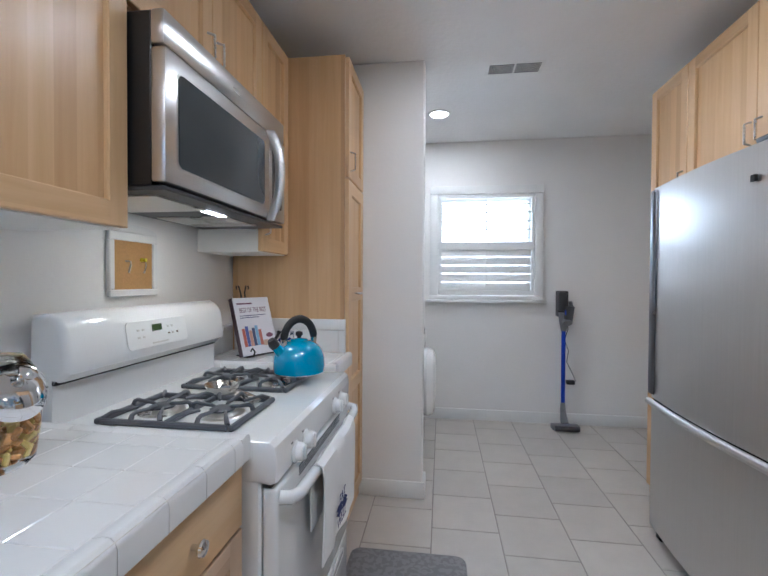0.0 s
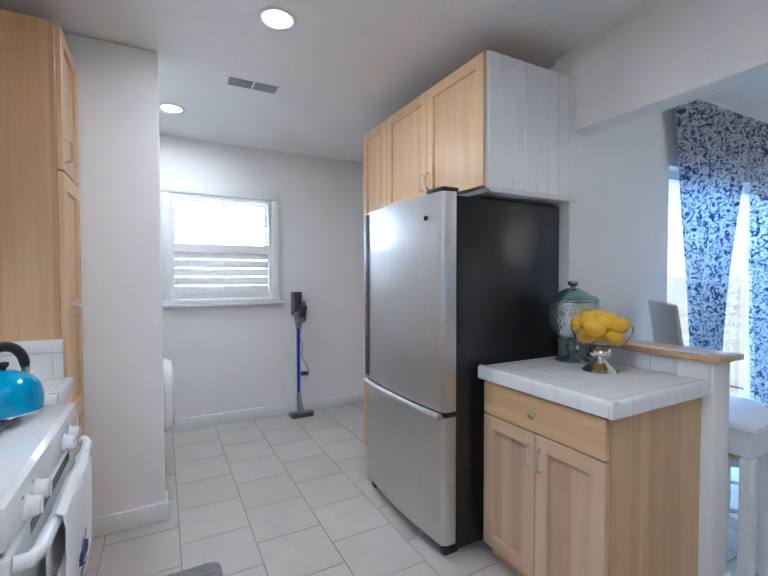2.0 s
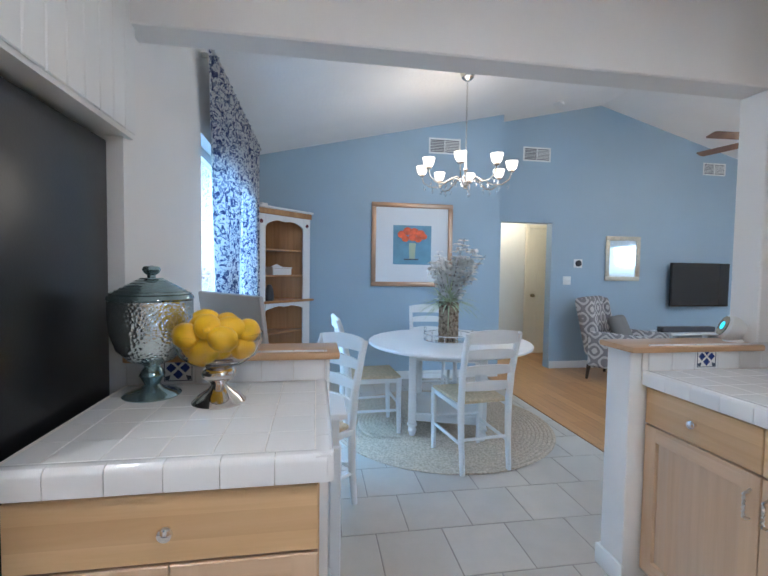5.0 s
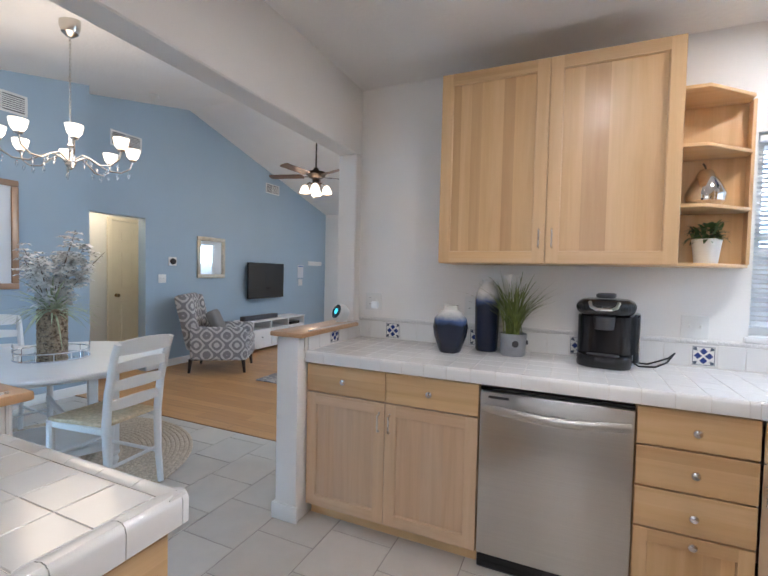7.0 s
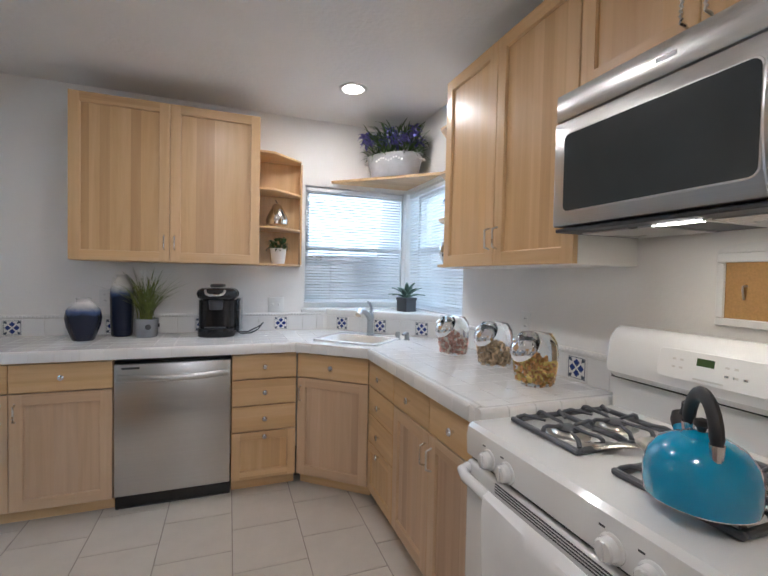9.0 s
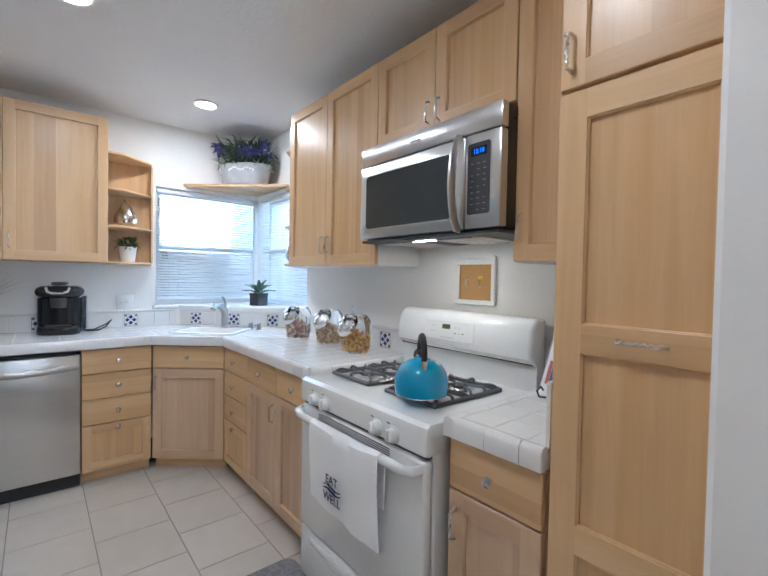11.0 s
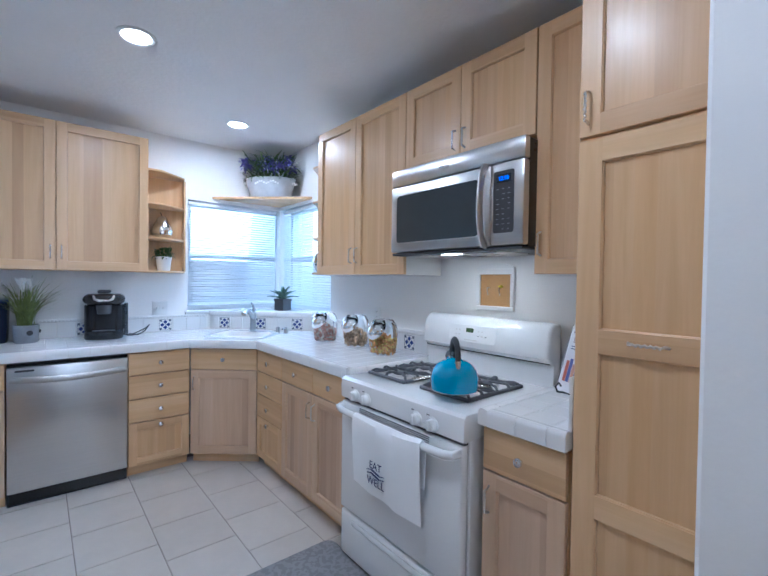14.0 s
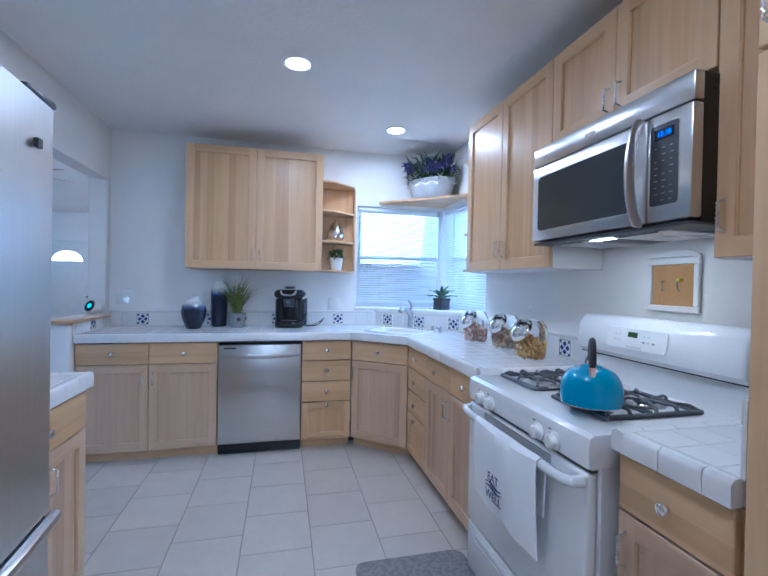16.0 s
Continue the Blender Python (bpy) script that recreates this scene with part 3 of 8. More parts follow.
# cabinet over the fridge, with a tall broom cabinet beside it
fc = thing("fridge_cabinet", pose(1.345, 2.35, 0, 0, 0, -90), "light maple cabinet over the fridge with two doors", "cabinet")
part("body", box(0.001, 0.966, 0.001, 0.65, 1.823, 2.46, 0.001), MAPLE, fc)
for a, b, h in ((0.0, 0.483, "r"), (0.483, 0.966, "l")):
    pull(shaker(fc, a, b, 1.823, 2.46), a + 0.03 if h == "l" else b - 0.03, 1.823 + 0.11)
for i in range(8):
    part("board", box(0.9705, 0.978, 0.004 + i * 0.081, 0.004 + i * 0.081 + 0.078, 1.815, 2.463, 0.003), TRIM, fc, "white beadboard strip")
part("bead_backing", box(0.9662, 0.9705, -0.004, 0.652, 1.813, 2.462), TRIM, fc)
part("underside", box(0.002, 0.970, 0.02, 0.65, 1.8, 1.8225), MELAMINE, fc)
bc = thing("broom_cabinet", pose(1.345, 2.725, 0, 0, 0, -90), "tall narrow light maple cabinet beside the fridge", "cabinet")
part("body", box(0.001, 0.372, 0.001, 0.65, FL, 2.46, 0.001), MAPLE, bc)
pull(shaker(bc, 0.0, 0.372, 1.76, 2.46), 0.34, 1.86)
shaker(bc, 0.0, 0.372, 0.09, 1.75)


def end_shelf(name, m, label, flip):
    """Open end shelves with clipped corners; local x runs away from the cabinet, y to the wall."""
    s = thing(name, m, label, "shelf", "open end shelves")
    w, d = 0.33, 0.324
    part("back", box(0, w, d - 0.014, d, 1.452, 2.25, 0.001), MAPLE, s)
    part("side", box(w - 0.014, w, d - 0.07, d - 0.0145, 1.4675, 2.235, 0.001), MAPLE_F, s)
    for z in (1.452, 1.715, 1.980, 2.235):
        part("shelf", prism([(0.001, d - 0.0145), (0.001, 0.03), (0.10, 0.03), (w - 0.0145, d - 0.10), (w - 0.0145, d - 0.0145)][::-1], z, z + 0.015, 0.002), MAPLE_H, s)
    for ob in s.children:
        if flip:
            for v in ob.data.vertices:
                v.co.x = -v.co.x
            ob.data.flip_normals()
    return s


end_shelf("end_shelf", pose(0.208, -0.932, 0, 0, 0, 180), "open maple end shelves with clipped corners by the window", False)
end_shelf("end_shelf", pose(-0.701, 0.001, 0, 0, 0, 90), "open maple end shelves beside the corner window", True)

# ---- tiled counters ----
TOP, LOW, P = 0.957, 0.899, 0.1117


def clip_poly(poly, inside, cross):
    out = []
    for i, p in enumerate(poly):
        q = poly[(i + 1) % len(poly)]
        if inside(p):
            out.append(p)
            if not inside(q):
                out.append(cross(p, q))
        elif inside(q):
            out.append(cross(p, q))
    return out


def clip_line(poly, a, b):
    """Keeps what lies to the left of a to b."""
    nx, ny = -(b[1] - a[1]), b[0] - a[0]

    def side(p):
        return (p[0] - a[0]) * nx + (p[1] - a[1]) * ny

    def cross(p, q):
        s, r = side(p), side(q)
        f = s / (s - r)
        return (p[0] + (q[0] - p[0]) * f, p[1] + (q[1] - p[1]) * f)
    return clip_poly(poly, lambda p: side(p) >= -1e-9, cross)


def tile_piece(name, poly, z0, z1, parent, material, bev=0.0015):
    """One tile with a softened upper edge."""
    n = len(poly)
    cx, cy = sum(p[0] for p in poly) / n, sum(p[1] for p in poly) / n
    bm = bmesh.new()
    rings = []
    for z, inset in ((z0, 0), (z1 - bev, 0), (z1, bev)):
        ring = []
        for x, y in poly:
            d = max(1e-6, math.hypot(x - cx, y - cy))
            ring.append(bm.verts.new((x - (x - cx) / d * inset * 1.4, y - (y - cy) / d * inset * 1.4, z)))
        rings.append(ring)
    for a, b in zip(rings, rings[1:]):
        for i in range(n):
            bm.faces.new((a[i], a[(i + 1) % n], b[(i + 1) % n], b[i]))
    bm.faces.new(rings[-1])
    return part(name, bm, material, parent)


def area(poly):
    return abs(sum(p[0] * q[1] - q[0] * p[1] for p, q in zip(poly, poly[1:] + poly[:1]))) / 2


def field(parent, cuts, x0, x1, y0, y1, ox, oy, z1, material, hole=None, pitch=P, gap=0.0022, thick=0.007, name="tile"):
    """Square tiles over a rectangle, cut by lines; a convex hole is left open."""
    i0, i1 = math.floor((x0 - ox) / pitch), math.ceil((x1 - ox) / pitch)
    j0, j1 = math.floor((y0 - oy) / pitch), math.ceil((y1 - oy) / pitch)
    for i in range(i0, i1):
        for j in range(j0, j1):
            ax, bx = max(x0, ox + i * pitch) + gap / 2, min(x1, ox + (i + 1) * pitch) - gap / 2
            ay, by = max(y0, oy + j * pitch) + gap / 2, min(y1, oy + (j + 1) * pitch) - gap / 2
            if bx - ax < 0.006 or by - ay < 0.006:
                continue
            poly = [(ax, ay), (bx, ay), (bx, by), (ax, by)]
            for a, b in cuts:
                poly = clip_line(poly, a, b) if poly else poly
            if len(poly) < 3 or area(poly) < 0.0003:
                continue
            if hole:
                pieces, rest = [], poly
                for a, b in zip(hole, hole[1:] + hole[:1]):
                    out = clip_line(rest, b, a)
                    if len(out) >= 3 and area(out) > 0.0003:
                        pieces.append(out)
                    rest = clip_line(rest, a, b)
                    if len(rest) < 3:
                        break
            else:
                pieces = [poly]
            for q in pieces:
                tile_piece(name, q, z1 - thick, z1, parent, material)


def nosing(parent, a, b, pitch=P, start=0.0):
    """Rounded edge tiles from a to b; the counter lies to the left."""
    L = math.hypot(b[0] - a[0], b[1] - a[1])
    ang = math.degrees(math.atan2(b[1] - a[1], b[0] - a[0]))
    prof = [(0.0, LOW + 0.001), (-0.0005, TOP - 0.012), (0.003, TOP - 0.003), (0.010, TOP + 0.0035), (0.022, TOP + 0.0045), (0.034, TOP + 0.001), (0.040, TOP), (0.040, LOW + 0.001)]
    at = start
    while at < L - 0.004:
        u0, u1 = max(0.0, at) + 0.001, min(L, at + pitch) - 0.001
        at += pitch
        if u1 - u0 < 0.005:
            continue
        bm = bmesh.new()
        e0, e1 = ([bm.verts.new((u, y, z)) for y, z in prof] for u in (u0, u1))
        n = len(prof)
        for i in range(n):
            bm.faces.new((e0[i], e0[(i + 1) % n], e1[(i + 1) % n], e1[i]))
        bm.faces.new(e0)
        bm.faces.new(e1)
        bmesh.ops.recalc_face_normals(bm, faces=bm.faces)
        ob = part("edge_tile", bm, TILE, parent)
        ob.matrix_local = pose(a[0], a[1], 0, 0, 0, ang)


main = thing("countertop", pose(0, 0, 0), "white tiled L-shaped countertop with rounded edge tiles", "countertop")
NS, NW = -0.598, -0.376
CA, CB = (0.004, NS), (NW, -0.280)             # ends of the slanted front at the sink
SINK = [(-0.120, -0.685), (-0.455, -0.350), (-0.740, -0.635), (-0.405, -0.970)]
outline = [(1.945, NS + 0.001), (CA[0], NS + 0.001), (CB[0] + 0.001, CB[1]), (NW + 0.001, 0.908), (WX + 0.001, 0.908), (WX + 0.001, SY + 0.001), (1.945, SY + 0.001)]


def ring_prism(outer, inner, z0, z1):
    bm = bmesh.new()
    loops = []
    for z in (z0, z1):
        for poly in (outer, inner):
            vs = [bm.verts.new((x, y, z)) for x, y in poly]
            loops.append((vs, [bm.edges.new((vs[i], vs[(i + 1) % len(vs)])) for i in range(len(vs))]))
    for k in (0, 2):
        bmesh.ops.triangle_fill(bm, edges=loops[k][1] + loops[k + 1][1], use_beauty=True)
    for k in (0, 1):
        lo, hi = loops[k][0], loops[k + 2][0]
        n = len(lo)
        for i in range(n):
            bm.faces.new((lo[i], lo[(i + 1) % n], hi[(i + 1) % n], hi[i]))
    bmesh.ops.recalc_face_normals(bm, faces=bm.faces)
    return bm


part("grout_bed", ring_prism([(x - 0.004 if abs(x - NW) < 0.002 else x + (0.004 if x < -0.6 else 0), y - 0.004 if abs(y - NS) < 0.002 else y) for x, y in outline], SINK, LOW + 0.003, TOP - 0.002), GROUT, main)
back_cut = ((-1.0, -0.617), (-0.360, -1.257))   # line of the ledge behind the sink, counter to its left
front_in = 0.042
dx, dy = CB[0] - CA[0], CB[1] - CA[1]
dl = math.hypot(dx, dy)
nx, ny = dy / dl, -dx / dl                       # into the counter
if nx > 0:
    nx, ny = -nx, -ny
cut_front = ((CA[0] + nx * front_in, CA[1] + ny * front_in), (CB[0] + nx * front_in, CB[1] + ny * front_in))
left_of = lambda a, b, p: (b[0] - a[0]) * (p[1] - a[1]) - (b[1] - a[1]) * (p[0] - a[0]) > 0
inside_pt = (-0.6, -0.9)


def facing(c, p):
    return c if left_of(c[0], c[1], p) else (c[1], c[0])


def ccw(poly):
    s = sum(p[0] * q[1] - q[0] * p[1] for p, q in zip(poly, poly[1:] + poly[:1]))
    return poly if s > 0 else poly[::-1]


HOLE = ccw(SINK)
counter_pt = (-0.45, -0.55)
field(main, [facing(back_cut, counter_pt)], WX + 0.014, 1.934, SY + 0.014, NS - 0.042, 1.934 - 20 * P, NS - 0.042 - 10 * P, TOP, TILE, HOLE)
field(main, [], WX + 0.014, NW - 0.042, NS - 0.042, 0.874, NW - 0.042 - 10 * P, NS - 0.042, TOP, TILE, HOLE)
field(main, [facing(cut_front, inside_pt)], NW - 0.042, CA[0], NS - 0.042, CB[1], NW - 0.042, NS - 0.042, TOP, TILE, HOLE)
for a, b in (((1.935, NS), CA), (CA, CB), (CB, (NW, 0.876)), ((NW, 0.913), (WX + 0.01, 0.913))):
    ang = (b[0] - a[0], b[1] - a[1])
    nosing(main, b, a) if not left_of(a, b, inside_pt) else nosing(main, a, b)
small = thing("countertop", pose(0, 0, 0), "white tiled counter between stove and pantry", "countertop")
part("grout_bed", box(WX + 0.002, NW - 0.004, 1.723, 2.047, LOW + 0.003, TOP - 0.002), GROUT, small)
field(small, [], WX + 0.014, NW - 0.042, 1.76, 2.035, NW - 0.042 - 10 * P, 1.76, TOP, TILE)
nosing(small, (NW, 2.047), (NW, 1.76)) if left_of((NW, 2.047), (NW, 1.76), (-0.8, 1.8)) else nosing(small, (NW, 1.76), (NW, 2.047))
nosing(small, (WX + 0.01, 1.720), (NW, 1.720))
penc = thing("countertop", pose(0, 0, 0), "white tiled peninsula countertop with rounded edge tiles", "countertop")
part("grout_bed", box(1.311, 1.948, 0.716, 1.395, LOW + 0.003, TOP - 0.002), GROUT, penc)
field(penc, [], 1.348, 1.936, 0.752, 1.383, 1.348, 0.752, TOP, TILE)
nosing(penc, (1.306, 1.395), (1.306, 0.71))
nosing(penc, (1.308, 0.71), (1.948, 0.71))

# ---- backsplash ----
NAVY = plain("navy glaze", (0.03, 0.055, 0.22), 0.15, var=0.1, relief=0)
LEAFB = plain("grey glaze", (0.10, 0.12, 0.16), 0.15, var=0.1, relief=0)
SPLASH_Z, TS = 1.094, 0.1117


def motif(parent, x, z, s=0.046):
    """Painted flower: four petals, corner leaves and a dark frame, laid on a tile in the local xz plane."""
    petals = bmesh.new()
    for k in range(4):
        m = pose(x, -0.0085, z, 0, 90 * k, 0)
        merge(petals, moved(prism([(-0.36 * s, 0.52 * s), (0, 0.12 * s), (0.36 * s, 0.52 * s), (0, 0.86 * s)], 0, 0.0012), m @ pose(0, 0, 0, 90, 0, 0)))
    part("petals", petals, NAVY, parent)
    leaves = bmesh.new()
    for k in range(4):
        m = pose(x, -0.0085, z, 0, 45 + 90 * k, 0)
        merge(leaves, moved(prism([(-0.2 * s, 1.12 * s), (0, 0.78 * s), (0.2 * s, 1.12 * s), (0, 1.28 * s)], 0, 0.001), m @ pose(0, 0, 0, 90, 0, 0)))
    for a, b, c, d in ((-1, 1, 0.95, 1), (-1, 1, -1, -0.95), (-1, -0.95, -1, 1), (0.95, 1, -1, 1)):
        merge(leaves, box(x + a * s, x + b * s, -0.0093, -0.008, z + c * s, z + d * s))
    part("border", leaves, LEAFB, parent)


def splash(name, m, length, label, deco=(), z1=SPLASH_Z, rope=True, start=0.0):
    """A row of wall tiles in the local xz plane, facing -y, from x = 0 to length."""
    s = thing(name, m, label, "backsplash", kind="structure")
    part("grout", box(0, length, -0.003, 0.004, TOP - 0.002, z1), GROUT, s)
    at = start
    while at < length - 0.004:
        a, b = max(0, at) + 0.001, min(length, at + TS) - 0.001
        at += TS
        if b - a < 0.006:
            continue
        part("tile", box(a, b, -0.008, -0.002, TOP + 0.001, TOP + TS, 0.0012), TILE, s)
        c = (a + b) / 2
        if any(abs(c - d) < TS / 2 for d in deco):
            motif(s, c, TOP + TS / 2 + 0.001)
    z0 = TOP + TS + 0.002
    if z1 - z0 > 0.01:
        part("top_trim", box(0, length, -0.010, -0.002, z0, z1, 0.004, 2), TILE, s)
        if rope:
            bm = bmesh.new()
            n = int(length / 0.022)
            for i in range(n):
                merge(bm, box(i * 0.022 + 0.002, i * 0.022 + 0.020, -0.014, -0.008, z0 + 0.006, z0 + 0.020, 0.003))
            tagged(part("rope_relief", bm, TILE, s), kind="stuff")
    return s


splash("backsplash_south", pose(1.945, SY + 0.005, 0, 0, 0, 180), 2.260, "white wall tiles with blue flower tiles", (0.249, 0.8075, 1.366, 1.9245), start=-0.0303)
splash("backsplash_half_wall", pose(1.945, -0.60, 0, 0, 0, -90), 0.655, "white wall tiles with one blue flower tile", (0.304,), z1=1.034, rope=False, start=0.0248)
splash("backsplash_sink", pose(-0.352, -1.252, 0, 0, 0, 135), 0.945, "white tiles behind the sink with blue flower tiles", (0.137, 0.464, 0.801), z1=1.116, rope=False, start=-0.0305)
splash("backsplash_west", pose(WX + 0.005, -0.575, 0, 0, 0, 90), 1.475, "white wall tiles with a blue flower tile", (1.252,), start=-0.0326)
splash("backsplash_stove", pose(WX + 0.005, 1.722, 0, 0, 0, 90), 0.31, "white wall tiles beside the stove")
splash("backsplash_pantry", pose(WX + 0.02, 2.045, 0, 0, 0, 0), 0.595, "white wall tiles against the pantry with a star tile", (0.29,), z1=1.125, rope=False)
splash("backsplash_peninsula", pose(1.945, 1.39, 0, 0, 0, -90), 0.68, "white wall tiles with one blue flower tile", (0.17,), z1=1.034, rope=False)

# ledge and sills at the corner window
structure("window_ledge", prism(ccw([(-0.335, SY), (WX, -0.575), (WX - 0.10, -0.575), (WX - 0.10, SY - 0.10), (-0.335, SY - 0.10)]), 1.083, 1.1215, 0.006, 2), TILE, "white tiled ledge behind the sink", "sill")
structure("window_sill_south", box(-0.334, -0.135, SY - 0.10, SY + 0.02, 1.0945, 1.122, 0.006, 2), TILE, "white tiled sill", "sill")
structure("window_sill_west", box(WX - 0.10, WX + 0.02, -0.574, -0.28, 1.0945, 1.122, 0.006, 2), TILE, "white tiled sill", "sill")

# ---- sink and tap ----
PORC = plain("white porcelain", (0.83, 0.83, 0.82), 0.12, var=0.01, relief=0, coat=0.4)
sink = thing("sink", pose(-0.430, -0.660, 0, 0, 0, 135), "white porcelain drop-in corner sink", "sink")


def basin():
    bm = bmesh.new()
    levels = [(0.245, 0.205, TOP + 0.001, 0.04), (0.243, 0.203, TOP + 0.011, 0.04), (0.236, 0.196, TOP + 0.014, 0.04), (0.215, 0.150, TOP + 0.012, 0.06), (0.205, 0.140, TOP - 0.004, 0.06), (0.195, 0.13, TOP - 0.13, 0.07), (0.16, 0.10, TOP - 0.16, 0.07)]
    rings = []
    for hx, hy, z, r in levels:
        off = -0.03 if hy < 0.18 else 0.0
        rings.append([bm.verts.new((x, y + off, z)) for x, y in rounded(-hx, hx, -hy, hy, r, 5)])
    for a, b in zip(rings, rings[1:]):
        n = len(a)
        for i in range(n):
            bm.faces.new((a[i], a[(i + 1) % n], b[(i + 1) % n], b[i]))
    bm.faces.new(rings[-1])
    bmesh.ops.recalc_face_normals(bm, faces=bm.faces)
    return bm


part("basin", basin(), PORC, sink)
part("drain", moved(lathe([(0.0, 0), (0.03, 0), (0.04, 0.003), (0.042, 0)], 20), pose(0, -0.03, TOP - 0.159)), CHROME, sink)
PEWTER = plain("satin steel tap", (0.42, 0.43, 0.44), 0.3, 1.0, var=0.05, relief=0)
tap = thing("faucet", pose(-0.556, -0.775, TOP + 0.014, 0, 0, 135), "satin grey pull-out kitchen faucet", "faucet")
part("body", lathe([(0.030, 0), (0.030, 0.006), (0.025, 0.012), (0.024, 0.10), (0.027, 0.125), (0.022, 0.15), (0, 0.158)], 20), PEWTER, tap)
part("spout", tube([(0, -0.005, 0.11), (0.0, -0.05, 0.15), (0.0, -0.11, 0.178), (0, -0.165, 0.178), (0, -0.19, 0.155)], [0.021, 0.019, 0.019, 0.022, 0.021], 14), PEWTER, tap)
part("lever", tube([(0, 0.0, 0.145), (0.0, 0.012, 0.185), (0.0, -0.01, 0.225), (0.0, -0.045, 0.238)], [0.018, 0.014, 0.011, 0.008], 12, flat=0.7), PEWTER, tap)
for px_, py_, nm in ((-0.700, -0.605, "soap_pump"), (-0.752, -0.565, "air_gap")):
    d = thing(nm, pose(px_, py_, TOP), "satin steel fitting beside the sink", "sink fitting")
    part("body", lathe([(0.021, 0), (0.021, 0.006), (0.016, 0.008), (0.016, 0.048), (0.012, 0.054), (0, 0.056)], 18), PEWTER, d)
    if nm == "air_gap":
        part("nozzle", tube([(0, 0, 0.04), (0.02, 0.012, 0.046), (0.04, 0.022, 0.04)], 0.009, 10), PEWTER, d)

# ---- dishwasher ----
dw = thing("dishwasher", pose(0.999, -0.64, 0, 0, 0, 180), "stainless steel dishwasher with a curved bar handle", "dishwasher")
part("body", box(0.003, 0.615, 0.004, 0.55, FL + 0.001, 0.888, 0.003), DARKGREY, dw)
part("door", box(0.004, 0.614, -0.03, 0.002, 0.118, 0.868, 0.006, 2), STEEL_H, dw)
part("top_strip", box(0.004, 0.614, -0.022, 0.002, 0.870, 0.888, 0.003), BLACKGLOSS, dw)
hp = [(0.018 + 0.582 * i / 16, -0.036 - 0.028 * math.sin(math.pi * i / 16), 0.796 - 0.012 * math.sin(math.pi * i / 16)) for i in range(17)]
part("handle", tube(hp, 0.010, 10, flat=1.9), STEEL_H, dw, "curved steel bar handle")
part("vent", prism(rounded(0.04, 0.13, -0.006, 0.006, 0.005), 0, 0.002), DARKGREY, dw).matrix_local = pose(0, -0.031, 0.845, 90, 0, 0)
part("kick_plate", box(0.004, 0.614, 0.0, 0.003, FL + 0.012, 0.116), BLACKGLOSS, dw)

# ---- stove ----
stove = thing("gas_stove", pose(-0.338, 0.922, 0.022, 0, 0, 90), "white enamel gas range with four burners", "stove")
W = 0.785
part("body", box(0.004, W - 0.004, 0.02, 0.60, FL - 0.018, 0.86, 0.006), ENAMEL, stove)
part("oven_door", box(0.006, W - 0.006, -0.022, 0.018, 0.262, 0.797, 0.012, 3), ENAMEL, stove)
part("drawer", box(0.006, W - 0.006, -0.018, 0.018, 0.030, 0.252, 0.012, 3), ENAMEL, stove)
part("drawer_grip", box(0.10, W - 0.10, -0.024, -0.018, 0.200, 0.230, 0.006, 2), ENAMEL, stove)
cp = [(0.03, 0.812), (-0.006, 0.808), (-0.020, 0.814), (-0.023, 0.872), (-0.018, 0.901), (-0.004, 0.913), (0.605, 0.913), (0.605, 0.80)]
cook = bmesh.new()
e0, e1 = ([cook.verts.new((x, y, z)) for y, z in cp] for x in (0.0, W))
for i in range(len(cp)):
    j = (i + 1) % len(cp)
    cook.faces.new((e0[i], e0[j], e1[j], e1[i]))
cook.faces.new(e0)
cook.faces.new(e1)
bmesh.ops.recalc_face_normals(cook, faces=cook.faces)
bmesh.ops.bevel(cook, geom=[e for e in cook.edges if abs(e.verts[0].co.x - e.verts[1].co.x) < 1e-5], offset=0.008, segments=2, affect="EDGES", profile=0.5)
part("cooktop", cook, ENAMEL, stove)
# dark bars paint the shade inside the vent slots and under the control panel
SLOT = plain("dark slot and gap shade", (0.07, 0.07, 0.075), 0.6, relief=0)
for i in range(4):
    part("vent_slot", box(0.16, W - 0.17, -0.0232, -0.020, 0.762 + i * 0.0078, 0.7652 + i * 0.0078), SLOT, stove)
part("panel_gap", box(0.012, W - 0.012, -0.004, 0.0185, 0.7975, 0.8075), SLOT, stove)
part("door_handle", tube([(0.02, -0.022, 0.774), (0.028, -0.049, 0.771)] + [(0.06 + (W - 0.12) * i / 12, -0.057, 0.766 - 0.010 * math.sin(math.pi * i / 12)) for i in range(13)] + [(W - 0.028, -0.049, 0.771), (W - 0.02, -0.022, 0.774)], 0.017, 12), ENAMEL, stove, "white bowed oven handle")
for kx in (0.128, 0.214, 0.545, 0.632):
    k = part("burner_knob", moved(lathe([(0.030, 0), (0.030, 0.004), (0.025, 0.008), (0.023, 0.024), (0.019, 0.028), (0, 0.029)], 24), pose(kx, -0.0215, 0.842, 90, 0, 0)), ENAMEL, stove)
    part("grip", box(kx - 0.005, kx + 0.005, -0.054, -0.046, 0.822, 0.862, 0.003, 2), ENAMEL, k)
    part("marking", box(kx - 0.032, kx - 0.018, -0.0235, -0.022, 0.872, 0.876), DARKGREY, stove)
